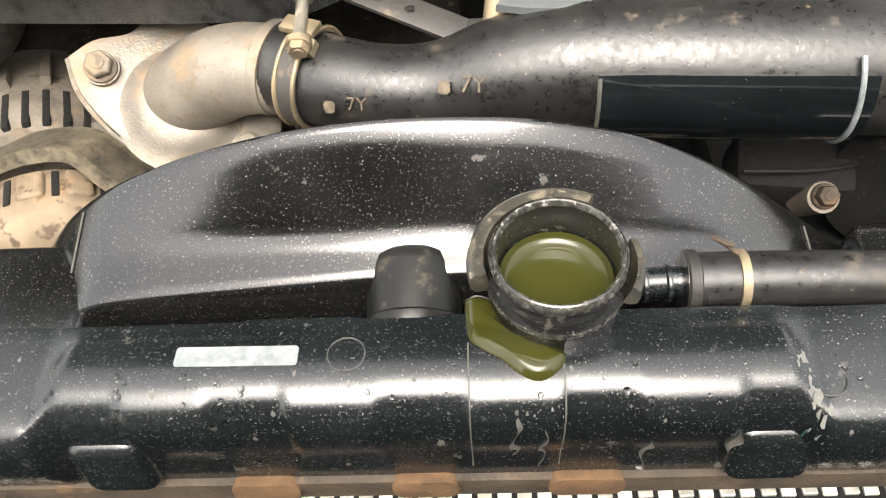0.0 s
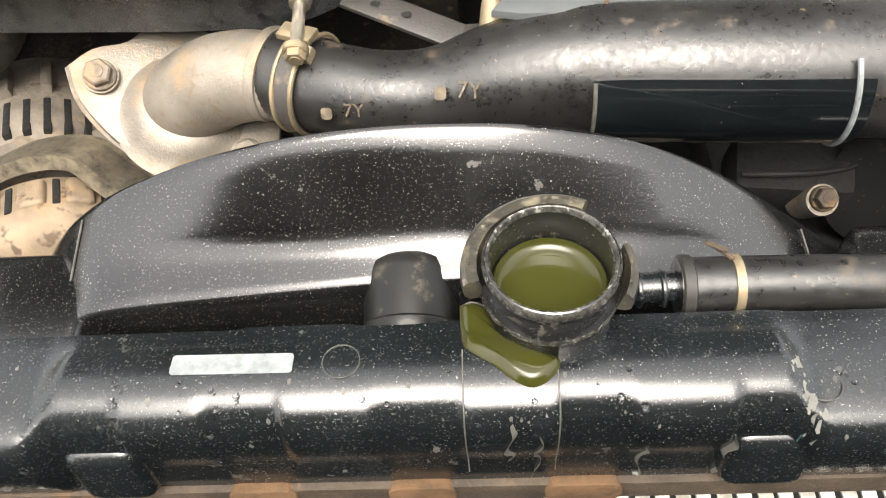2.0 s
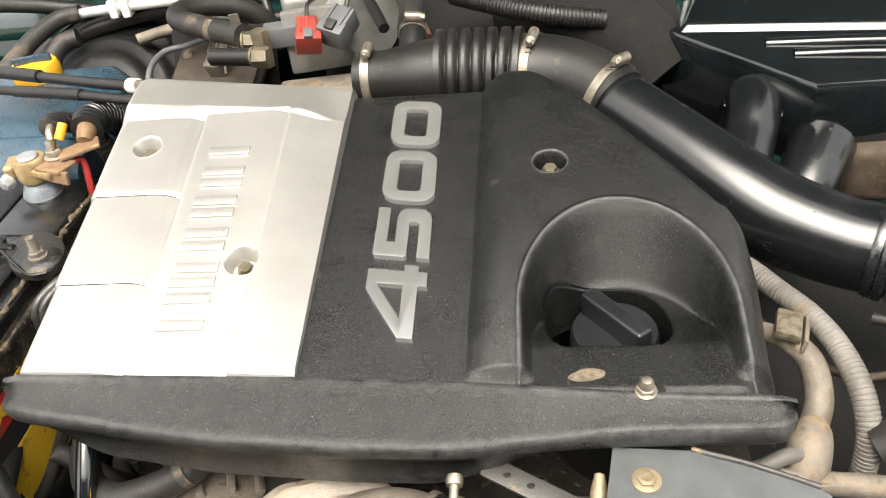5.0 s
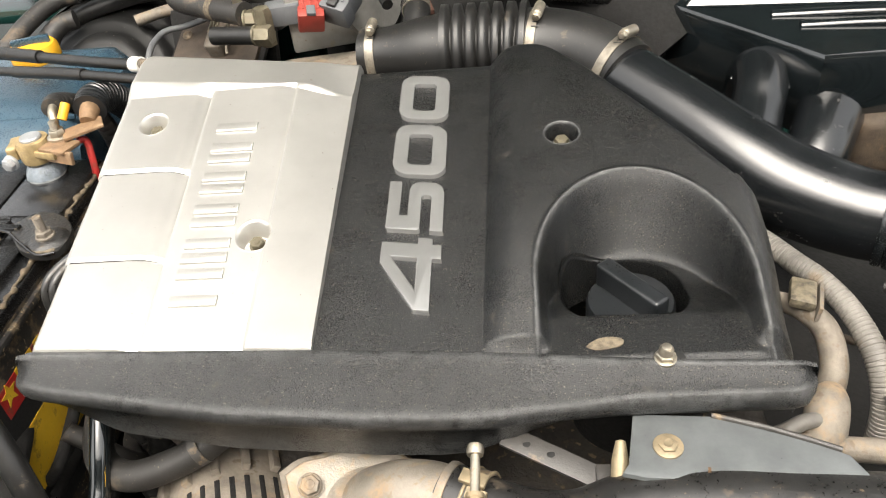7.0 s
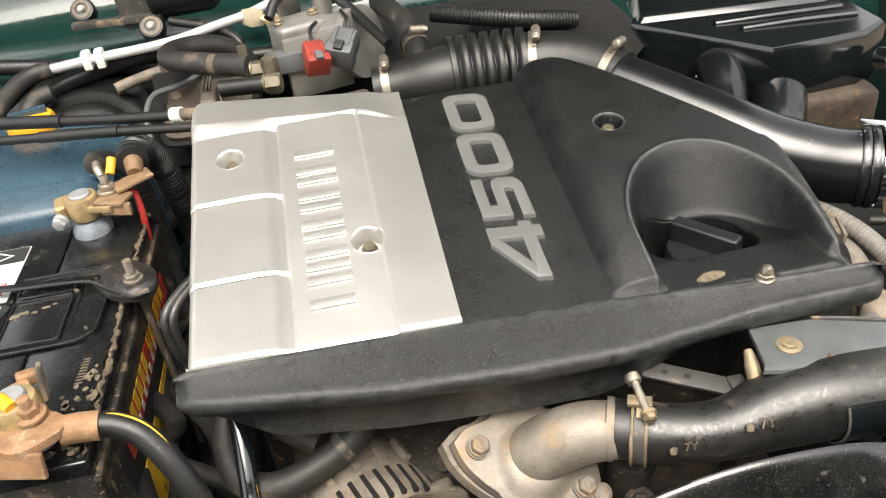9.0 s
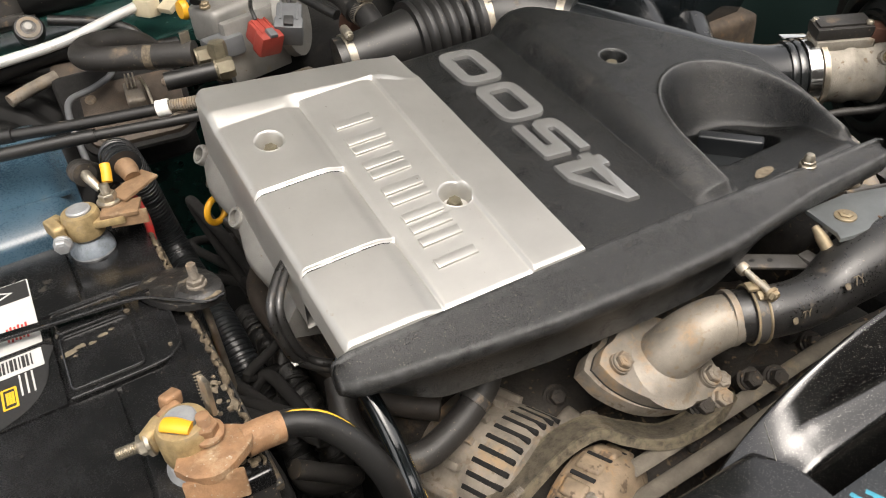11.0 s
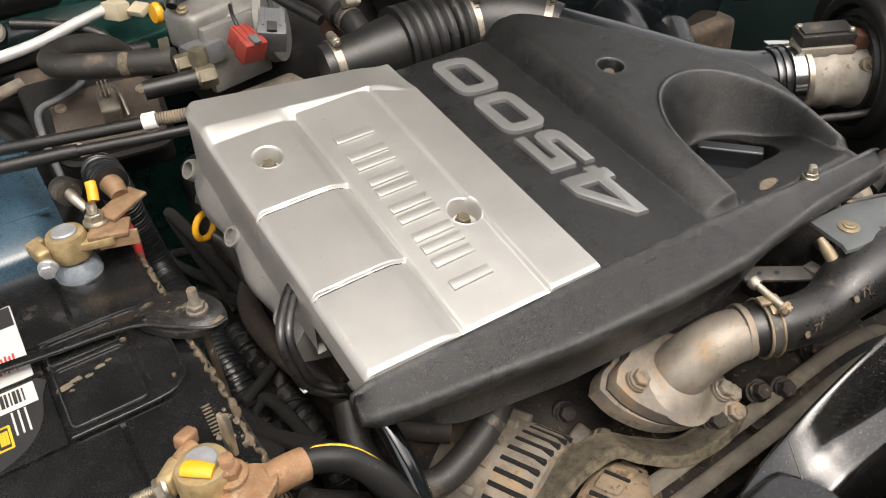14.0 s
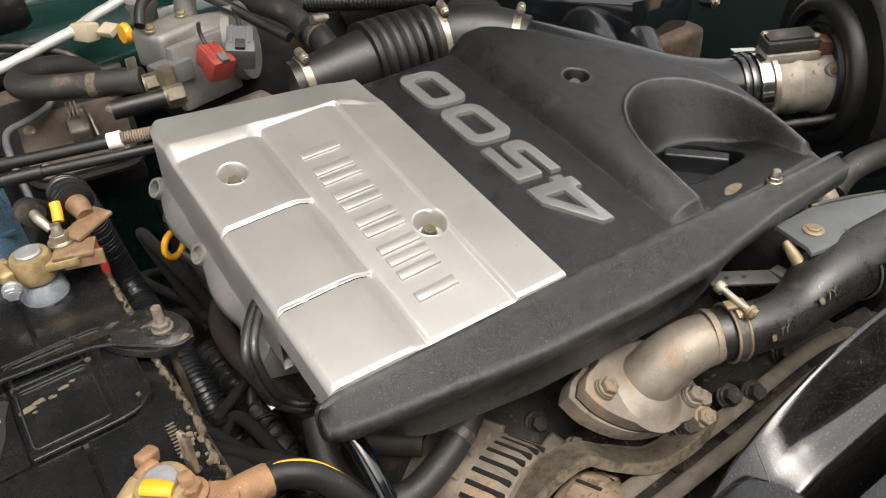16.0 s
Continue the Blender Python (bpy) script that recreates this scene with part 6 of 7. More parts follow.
def taped_loom(pts, r, seed):
    """A lumpy bundle in crumpled cloth tape, with turns of tape standing off it."""
    rnd = random.Random(seed)
    t = thing("wiring_loom", pts[-1], "taped black wiring loom crusted with clay dust", "cable", "taped looms")
    line = smooth(pts, 9)
    core = part("sheath", tube(line, [r * rnd.uniform(0.80, 1.12) for _ in line], 14, 2), "tape", t, sharp=50)
    for k in range(2, len(line) - 2):
        p = Vector(line[k])
        d = (Vector(line[k + 1]) - Vector(line[k - 1])).normalized()
        d = (d + Vector([rnd.uniform(-0.35, 0.35) for _ in range(3)])).normalized()
        h, q = rnd.uniform(0.0012, 0.0034), r * rnd.uniform(1.00, 1.12)
        part("tape_turn", lathe([(q * 0.8, -h), (q, -h * 0.8), (q * 1.03, 0), (q * 0.97, h * 0.8), (q * 0.8, h)], p, d, 16, wave=0.03, teeth=rnd.choice((3, 5))), "tape", core)


taped_loom([(-0.396, 0.610, 0.835), (-0.393, 0.535, 0.836), (-0.390, 0.470, 0.830), (-0.388, 0.430, 0.800), (-0.387, 0.41, 0.72)], 0.0128, 3)
taped_loom([(-0.374, 0.595, 0.855), (-0.370, 0.525, 0.856), (-0.366, 0.460, 0.850), (-0.363, 0.422, 0.820), (-0.362, 0.40, 0.74)], 0.0122, 8)
coolant_hose = cable("coolant_hose", [(-0.345, 0.610, 0.885), (-0.358, 0.577, 0.892), (-0.363, 0.537, 0.896), (-0.358, 0.487, 0.896), (-0.345, 0.443, 0.896), (-0.333, 0.406, 0.896), (-0.318, 0.378, 0.894), (-0.29, 0.355, 0.890)], 0.0108, "dusty black coolant hose curving under the cover", None, material="brownhose", category="hose")
for o in (0.0, 0.006):
    cable("sensor_wire", [(-0.3500 + o, 0.4497, 1.0104), (-0.3682 + o, 0.4317, 1.0084), (-0.3842 + o, 0.4097, 0.9984), (-0.3834 + o, 0.4015, 0.9730), (-0.3746 + o, 0.4014, 0.9496), (-0.352, 0.395, 0.935 + o), (-0.330, 0.400, 0.930)], 0.0034, "thin black rubber-sleeved wire looping out below the silver panel", None, material="hose", category="wire", group="sensor wires")
bypass = cable("bypass_hose", [(-0.352, 0.395, 0.925), (-0.360, 0.365, 0.905), (-0.352, 0.335, 0.893), (-0.325, 0.321, 0.892), (-0.290, 0.326, 0.900), (-0.262, 0.336, 0.912), (-0.25, 0.345, 0.925)], 0.0112, "black rubber bypass hose above the alternator", None, material="dustyrubber", category="hose")
for k in range(7):
    f = k / 6
    part("print_bar", box((0.0050 if k % 3 else 0.0028, 0.0011, 0.0004), pose(-0.3560 + 0.0200 * f, 0.4700 - 0.0600 * f, 0.9068, 0, 0, -72), 0), "chalk", coolant_hose)
part("hose_clamp", band((-0.2715, 0.3325, 0.908), (0.85, 0.3, 0.38), 0.0115, 0.007, 0.0008), "blacksteel", bypass, "black hose clamp")
tagged(part("hose_tag", box((0.0075, 0.0055, 0.002), pose(-0.3776, 0.4014, 0.9516, 20, 20, 20), 0.0006), "white"), "small white plastic tag on the sensor wire", "tag")


def blue_tank():
    t = thing("washer_tank", (-0.55, 0.70, 0.80), "blue plastic fluid tank with a yellow cap", "fluid tank")

    def prof(x):
        e = 0.018 * sstep(-0.49, -0.470, x)
        return [(x, 0.622, 0.80), (x, 0.622 + e, 0.985 - e), (x, 0.628 + e, 0.994 - e), (x, 0.665, 0.999 - e), (x, 0.680, 1.006 - e), (x, 0.795, 1.013 - e), (x, 0.812, 1.008 - e), (x, 0.820, 0.99 - e), (x, 0.822, 0.80)]
    part("body", loft([-0.66, -0.62, -0.58, -0.54, -0.51, -0.495, -0.487, -0.480, -0.474, -0.470], prof, close=True), "blue", t, sharp=50)
    part("seam_ridge", box((0.185, 0.004, 0.004), pose(-0.568, 0.668, 0.9985), 0.001), "blue", t)
    cap = part("cap", lathe([(0, 1.008), (0.024, 1.008), (0.026, 1.012), (0.026, 1.024), (0.0235, 1.028), (0, 1.030)], (-0.566, 0.786, 0), seg=48, wave=0.012, teeth=24), "yellow", t, "yellow screw cap")
    part("cap_grip", box((0.040, 0.007, 0.010), pose(-0.566, 0.786, 1.031, 0, 0, 20), 0.002), "blue", cap)


blue_tank()


def booster():
    """The round black dome with rolled rings behind the tank."""
    t = thing("brake_booster", (-0.52, 0.90, 0.80), "round black brake booster spotted with dried splashes", "brake booster")
    d = Vector((0.05, -0.72, 0.69)).normalized()
    part("shell", lathe([(0.125, -0.10), (0.13, -0.02), (0.130, 0.0), (0.126, 0.006), (0.116, 0.008), (0.110, 0.011), (0.106, 0.018), (0.100, 0.021), (0.090, 0.022), (0.085, 0.026), (0.081, 0.033), (0.074, 0.036), (0.064, 0.037), (0.059, 0.041), (0.055, 0.047), (0.045, 0.050), (0.02, 0.051), (0, 0.051)], (-0.545, 0.892, 0.918), d, 72), "dome", t, sharp=60)
    part("rolled_rim", lathe([(0.1305, -0.006), (0.1335, -0.003), (0.1335, 0.003), (0.1300, 0.006)], (-0.545, 0.892, 0.918), d, 72), "dome", t)
    part("centre_cap", lathe([(0.0, 0.0515), (0.016, 0.0515), (0.018, 0.049)], (-0.545, 0.892, 0.918), d, 32), "dome", t)


booster()


def cables_to_throttle():
    t = thing("throttle_cable", (-0.45, 0.66, 1.04), "pair of thin black throttle cables with a white collar", "cable", "throttle cables")
    part("upper_sheath", tube([(-0.66, 0.748, 1.048), (-0.55, 0.712, 1.050), (-0.45, 0.672, 1.054), (-0.385, 0.646, 1.058)], 0.0052, 14), "rubber", t)
    part("sleeve", tube([(-0.60, 0.729, 1.0495), (-0.55, 0.712, 1.0505), (-0.50, 0.692, 1.0525)], 0.0066, 14, 4), "rubber", t)
    part("collar", tube([(-0.386, 0.6465, 1.058), (-0.380, 0.644, 1.0585), (-0.376, 0.6425, 1.059)], 0.0072, 16, 3), "white", t, "white plastic collar")
    part("spring_end", tube([(-0.377, 0.643, 1.059), (-0.355, 0.634, 1.060), (-0.338, 0.628, 1.062)], 0.0050, 14, 6, (0.0022, 0.0012)), "dirtyalu", t, "ribbed metal cable end")


cables_to_throttle()
t2 = thing("throttle_cable", (-0.45, 0.64, 1.03), "second thin black throttle cable entering the cover", "cable", "throttle cables")
part("lower_sheath", tube([(-0.66, 0.714, 1.042), (-0.55, 0.684, 1.045), (-0.45, 0.656, 1.048), (-0.385, 0.634, 1.050), (-0.345, 0.622, 1.051)], 0.0046, 14), "rubber", t2)
part("sleeve", tube([(-0.52, 0.6755, 1.046), (-0.46, 0.659, 1.048), (-0.44, 0.653, 1.0485)], 0.0058, 14, 4), "rubber", t2)


def pipes():
    t = thing("air_conditioning_pipe", (-0.45, 0.93, 1.02), "pale metal air conditioning pipe with white clips", "pipe")
    part("pipe", tube([(-0.578, 0.925, 1.030), (-0.52, 0.928, 1.034), (-0.43, 0.940, 1.036), (-0.365, 0.968, 1.040), (-0.330, 0.985, 1.042), (-0.300, 1.008, 1.045), (-0.262, 1.025, 1.05), (-0.20, 1.065, 1.06), (-0.05, 1.10, 1.07), (0.10, 1.10, 1.07)], 0.0062, 18), "pipe", t)
    part("rubber_end", tube([(-0.572, 0.9255, 1.031), (-0.597, 0.920, 1.028), (-0.617, 0.895, 1.02), (-0.635, 0.86, 1.005), (-0.655, 0.83, 0.98), (-0.68, 0.80, 0.90)], 0.0105, 18), "dustyrubber", t)
    for x in (-0.528, -0.512):
        part("clip", box((0.011, 0.020, 0.022), pose(x, 0.929, 1.034, 0, 0, 4), 0.003), "white", t, "white plastic pipe clip")
    part("tan_clip", box((0.020, 0.026, 0.020), pose(-0.322, 0.975, 1.040, 0, 8, 30), 0.003), "tan", t, "tan plastic pipe clip")
    part("tan_clip", box((0.018, 0.022, 0.008), pose(-0.300, 0.960, 1.040, 0, -20, 30), 0.002), "tan", t)
    s = thing("second_pipe", (-0.60, 0.88, 0.98), "dusty black rubber pipe bending down beside the tank", "hose")
    part("pipe", tube([(-0.575, 0.905, 1.008), (-0.590, 0.900, 1.006), (-0.603, 0.884, 0.995), (-0.605, 0.868, 0.97), (-0.605, 0.86, 0.90)], 0.0115, 18), "dustyrubber", s)


pipes()


def heater_hose():
    t = thing("heater_hose", (-0.38, 0.83, 1.02), "dusty black heater hose with a tight elbow and spring clip", "hose")
    part("hose", tube([(-0.325, 0.925, 0.975), (-0.340, 0.918, 1.010), (-0.358, 0.911, 1.028), (-0.384, 0.900, 1.038), (-0.406, 0.884, 1.043), (-0.417, 0.862, 1.045), (-0.411, 0.842, 1.045), (-0.392, 0.826, 1.045), (-0.362, 0.807, 1.045), (-0.332, 0.788, 1.046), (-0.318, 0.779, 1.046)], 0.0128, 22), "dustyrubber", t, sharp=60)
    part("tape_mark", band((-0.357, 0.804, 1.045), (0.84, -0.54, 0), 0.0129, 0.009, 0.0003, gap=100), "chalk", t)
    part("spring_clip", box((0.010, 0.003, 0.020), pose(-0.3235, 0.781, 1.060, 8, 0, 10), 0.0008), "steel", t, "bright spring clip")
    part("clip_slot", box((0.0045, 0.0034, 0.011), pose(-0.3235, 0.781, 1.063, 8, 0, 10), 0), "ink", t)
    part("hose_nut", bolt((-0.318, 0.780, 1.040), (1, -0.1, 0), 0.018, 0.016, 1.2), "khaki", t)
    u = thing("lower_heater_hose", (-0.33, 0.765, 1.01), "short black hose stub on a brass fitting", "hose")
    part("stub", tube([(-0.355, 0.772, 1.028), (-0.33, 0.766, 1.029), (-0.305, 0.760, 1.030)], 0.0095, 18, 4), "rubber", u)
    part("fitting", bolt((-0.305, 0.760, 1.030), (1, -0.2, 0.05), 0.019, 0.018, 1.15), "khaki", u)
    part("fitting", lathe([(0, -0.02), (0.009, -0.02), (0.010, 0.015), (0.0085, 0.020), (0, 0.020)], (-0.297, 0.770, 1.035), (0, 0, 1), 6), "khaki", u)


heater_hose()
cable("rear_heater_hose", [(-0.64, 0.93, 0.975), (-0.58, 0.936, 1.002), (-0.52, 0.944, 1.016), (-0.46, 0.950, 1.022), (-0.41, 0.960, 1.020), (-0.37, 0.985, 1.005)], 0.0110, "dark rubber heater hose behind the metal pipe", material="rubber", category="hose")


def solenoid_plate():
    t = thing("vacuum_valve_plate", (-0.385, 0.86, 0.95), "rusty brown valve plate with a grey vacuum pipe", "valve bracket")
    m = frame_of((-0.385, 0.842, 0.980), (1, -0.15, 0.0), (0.1, 0.88, 0.45))
    part("plate", slab(loop_round(0.105, 0.085, 0.016, 5), -0.003, 0.003, m, bevel=0.001), "valveplate", t)
    for x, y in ((-0.042, 0.022), (0.040, 0.024), (-0.038, -0.030), (0.040, -0.028)):
        part("screw", bolt(m @ Vector((x, y, 0.003)), m.to_3x3() @ Vector((0, 0, 1)), 0.009, 0.003), "dirtyalu", t)
    part("valve_body", box((0.020, 0.030, 0.022), m @ pose(0.005, 0.005, 0.012), 0.004, 3), "dirtyalu", t)
    for k in range(3):
        part("valve_terminal", box((0.0016, 0.020, 0.004), m @ pose(0.000 + 0.004 * k, 0.016, 0.026), 0.0004), "steel", t)
    part("vacuum_pipe", tube([(-0.452, 0.79, 0.96), (-0.452, 0.812, 0.995), (-0.445, 0.848, 1.005), (-0.420, 0.862, 1.006), (-0.398, 0.872, 1.010), (-0.388, 0.885, 1.015)], 0.0035, 12), "grey", t)
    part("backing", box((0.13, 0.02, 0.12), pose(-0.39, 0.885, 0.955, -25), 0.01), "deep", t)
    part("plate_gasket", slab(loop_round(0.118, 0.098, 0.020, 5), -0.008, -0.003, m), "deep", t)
    part("spring_clip", tube([m @ Vector((0.012, 0.030, 0.004)), m @ Vector((0.014, 0.026, 0.016)), m @ Vector((0.018, 0.008, 0.020)), m @ Vector((0.020, -0.010, 0.010))], 0.0016, 8, 5), "steel", t, "bright bent wire clip")
    tab = thing("bracket_tab", (-0.432, 0.93, 0.99), "rusty brown steel tab with a rod end", "bracket")
    part("tab", slab(loop_round(0.040, 0.034, 0.006, 4), 0, 0.0025, frame_of((-0.432, 0.928, 1.002), (1, -0.2, 0), (0.1, 0.8, 0.45)), bevel=0.0008), "valveplate", tab)
    part("rod", tube([(-0.500, 0.905, 1.000), (-0.470, 0.918, 1.004), (-0.446, 0.926, 1.006)], 0.007, 14, 4), "dirtyalu", tab, "dull metal rod")


solenoid_plate()


def dipstick():
    t = thing("dipstick", (-0.363, 0.62, 0.90), "yellow dipstick ring in a dark tube", "dipstick")
    c = Vector((-0.366, 0.628, 0.955))
    ring = [c + Vector((0.012 * math.sin(a) * 0.85, 0.012 * math.sin(a) * 0.5, 0.012 * math.cos(a))) for a in [k * 2 * math.pi / 16 for k in range(17)]]
    part("ring", tube(ring, 0.0032, 12, 3, cap=False), "yellow", t, "yellow plastic pull ring")
    part("stem", tube([c + Vector((0.006, 0.002, -0.013)), c + Vector((0.014, -0.010, -0.025)), c + Vector((0.02, -0.03, -0.06))], 0.006, 12), "blacksteel", t)


dipstick()

# ---- throttle side ----


def throttle_body():
    t = thing("idle_air_valve", (-0.23, 0.83, 0.98), "grey cast idle air valve with red and grey plugs", "idle valve")
    part("main_casting", lathe([(0, -0.05), (0.040, -0.05), (0.043, -0.045), (0.043, -0.03), (0.036, -0.026), (0.035, 0.02), (0.042, 0.024), (0.042, 0.034), (0, 0.034)], (-0.215, 0.850, 1.030), (0.75, -0.6, 0.15), 40), "greyalu", t)
    part("air_valve", box((0.060, 0.050, 0.042), pose(-0.262, 0.855, 1.045, 0, 0, 20), 0.008, 3), "greyalu", t)
    part("valve_tower", lathe([(0, 0), (0.017, 0), (0.018, 0.004), (0.014, 0.010), (0.014, 0.042), (0.017, 0.046), (0.017, 0.054), (0, 0.056)], (-0.270, 0.905, 1.030), (0, -0.1, 1), 28), "greyalu", t)
    part("valve_tower", lathe([(0, 0), (0.012, 0), (0.012, 0.040), (0.009, 0.045), (0, 0.046)], (-0.232, 0.885, 1.045), (0.1, -0.1, 1), 24), "greyalu", t)
    part("flange", box((0.075, 0.012, 0.070), pose(-0.245, 0.812, 1.025, 0, 0, 14), 0.004), "greyalu", t)
    for x, y, z in ((-0.283, 0.842, 1.068), (-0.242, 0.862, 1.068), (-0.275, 0.905, 1.087), (-0.232, 0.885, 1.091)):
        part("screw", bolt((x, y, z), (0, -0.1, 1), 0.009, 0.005), "gold", t, "yellow-passivated screw")
    part("orange_cap", lathe([(0, 0), (0.011, 0), (0.012, 0.003), (0.010, 0.008), (0, 0.009)], (-0.291, 0.905, 1.05), (-1, -0.2, 0.1), 24), "yellow", t, "orange sealing cap")
    part("grey_block", box((0.040, 0.026, 0.022), pose(-0.283, 0.803, 1.036, 0, 0, 12), 0.004), "grey", t)
    # plugs
    m = pose(-0.2465, 0.772, 1.047, 24, 8, 14)
    p = part("red_plug", box((0.023, 0.030, 0.021), m, 0.003), "red", t, "faded red connector")
    part("plug_collar", box((0.027, 0.016, 0.024), m @ pose(0, -0.010, -0.001), 0.003), "red", p)
    for o in (-0.0075, 0.0, 0.0075):
        part("plug_rib", box((0.0022, 0.022, 0.0022), m @ pose(o, 0.003, 0.0108), 0.0006), "red", p)
    part("plug_latch", box((0.009, 0.012, 0.004), m @ pose(0, -0.012, 0.0125), 0.001), "grey", p, "grey latch")
    part("plug_wire", tube([m @ Vector((0, 0.016, 0.008)), m @ Vector((0.002, 0.03, 0.012)), m @ Vector((0.015, 0.05, 0.005))], 0.0022, 8), "rubber", p)
    m = pose(-0.2135, 0.780, 1.051, 26, 10, -24)
    q = part("grey_plug", box((0.027, 0.032, 0.025), m, 0.003), "grey", t, "grey connector")
    part("plug_collar", box((0.030, 0.016, 0.028), m @ pose(0, -0.012, -0.001), 0.003), "grey", q)
    for o in (-0.0085, 0.0085):
        part("plug_rib", box((0.0026, 0.024, 0.0026), m @ pose(o, 0.003, 0.0128), 0.0006), "grey", q)
    part("plug_latch", box((0.010, 0.012, 0.004), m @ pose(0, -0.012, 0.0145), 0.001), "ink", q, "black latch")
    part("plug_wire", tube([m @ Vector((0, 0.016, 0.006)), m @ Vector((-0.004, 0.03, 0.01)), m @ Vector((-0.02, 0.05, 0.0))], 0.0022, 8), "rubber", q)
    part("lower_casting", box((0.10, 0.045, 0.05), pose(-0.240, 0.768, 0.968, 0, 0, 8), 0.01, 3), "dirtyalu", t)


throttle_body()
cable("sensor_lead", [(-0.292, 0.842, 1.075), (-0.280, 0.860, 1.090), (-0.255, 0.872, 1.096), (-0.225, 0.866, 1.090), (-0.200, 0.840, 1.075), (-0.180, 0.800, 1.060), (-0.165, 0.765, 1.05)], 0.0058, "black sleeved sensor lead arching over the throttle", category="cable")
cable("crossover_hose", [(-0.150, 0.93, 1.05), (-0.160, 0.89, 1.06), (-0.150, 0.84, 1.060), (-0.140, 0.80, 1.055), (-0.140, 0.77, 1.045)], 0.013, "dusty black hose dropping to the intake bellows", material="dustyrubber", category="hose")
cable("breather_hose", [(-0.10, 0.86, 1.045), (-0.05, 0.82, 1.045), (0.0, 0.80, 1.04), (0.06, 0.80, 1.03)], 0.010, "ribbed dark breather hose", material="rubber", category="hose", corr=(0.004, 0.001))
cable("rear_cable", [(-0.43, 1.00, 1.045), (-0.38, 0.98, 1.035), (-0.345, 0.955, 1.02), (-0.34, 0.93, 0.98)], 0.006, "thin black cable behind the hose", material="rubber")
tagged(part("purple_plug", box((0.022, 0.020, 0.020), pose(-0.135, 0.800, 1.025, 20, 0, 20), 0.003), "brown"), "dark purple connector among the hoses", "connector")


def bellows():
    t = thing("intake_bellows", (-0.06, 0.70, 0.99), "black rubber intake bellows with steel clamps", "intake hose")
    part("inlet_neck", tube([(-0.188, 0.722, 1.016), (-0.160, 0.718, 1.018), (-0.130, 0.715, 1.020), (-0.105, 0.714, 1.020)], [0.026, 0.027, 0.032, 0.036], 36), "rubber", t, sharp=60)
    part("pleats", tube([(-0.108, 0.714, 1.020), (-0.080, 0.713, 1.020), (-0.050, 0.711, 1.020), (-0.026, 0.708, 1.020)], 0.0375, 40, 8, (0.0125, 0.011)), "rubber", t, sharp=80)
    part("bend", tube([(-0.030, 0.708, 1.020), (-0.005, 0.702, 1.021), (0.020, 0.690, 1.020), (0.042, 0.672, 1.016), (0.058, 0.652, 1.010)], [0.037, 0.036, 0.035, 0.034, 0.033], 36), "rubber", t, sharp=60)
    worm_clamp(t, (-0.176, 0.7205, 1.017), (1, -0.1, 0.05), 0.0268, (0.0, -0.15, 1))
    worm_clamp(t, (-0.017, 0.7055, 1.0205), (1, -0.3, 0.03), 0.0365, (0.0, -0.25, 1))
    worm_clamp(t, (0.050, 0.662, 1.013), (0.72, -0.68, -0.2), 0.0338, (0.25, -0.1, 1))
    part("branch_stub", tube([(-0.135, 0.735, 1.035), (-0.135, 0.755, 1.045), (-0.138, 0.775, 1.050)], 0.0135, 20), "rubber", t)
    worm_clamp(t, (-0.136, 0.760, 1.046), (-0.1, 1, 0.3), 0.0135, (0.2, -0.2, 1))


bellows()


def intake_pipe():
    t = thing("intake_pipe", (0.15, 0.5, 0.93), "glossy black plastic intake pipe beside the cover", "intake pipe")
    part("pipe", tube([(0.050, 0.664, 1.008), (0.056, 0.657, 1.005), (0.098, 0.612, 0.990), (0.138, 0.570, 0.974), (0.168, 0.545, 0.962), (0.196, 0.528, 0.955), (0.220, 0.516, 0.951), (0.238, 0.508, 0.950), (0.254, 0.5005, 0.950)], [0.0335, 0.0340, 0.0355, 0.0370, 0.0375, 0.0370, 0.0360, 0.0355, 0.0355], 40), "satin", t, sharp=60)
    for k, r in ((0.243, 0.0378), (0.250, 0.0384)):
        part("pipe_bead", lathe([(0.0345, -0.004), (r, -0.0034), (r + 0.0008, 0), (r, 0.0034), (0.0345, 0.004)], (k, 0.5095 - (k - 0.236) * 0.55, 0.950), (0.87, -0.49, 0), 44), "tank", t)
    part("lower_hem", tube([(0.135, 0.470, 0.930), (0.165, 0.430, 0.918), (0.20, 0.408, 0.914), (0.24, 0.41, 0.915)], 0.003, 10), "rail", t, "dusty lower flange edge")
    part("side_elbow", tube([(0.186, 0.712, 0.950), (0.186, 0.708, 0.972), (0.187, 0.694, 0.984), (0.184, 0.672, 0.980), (0.176, 0.648, 0.968), (0.166, 0.620, 0.958)], [0.023, 0.0235, 0.0245, 0.0245, 0.024, 0.024], 28), "satin", t, "polished black side elbow")
    part("elbow_lip", tube([(0.162, 0.690, 0.982), (0.176, 0.702, 1.000), (0.192, 0.704, 1.004), (0.207, 0.694, 0.996), (0.211, 0.676, 0.976)], 0.0024, 10, 6), "gloss", t)


intake_pipe()


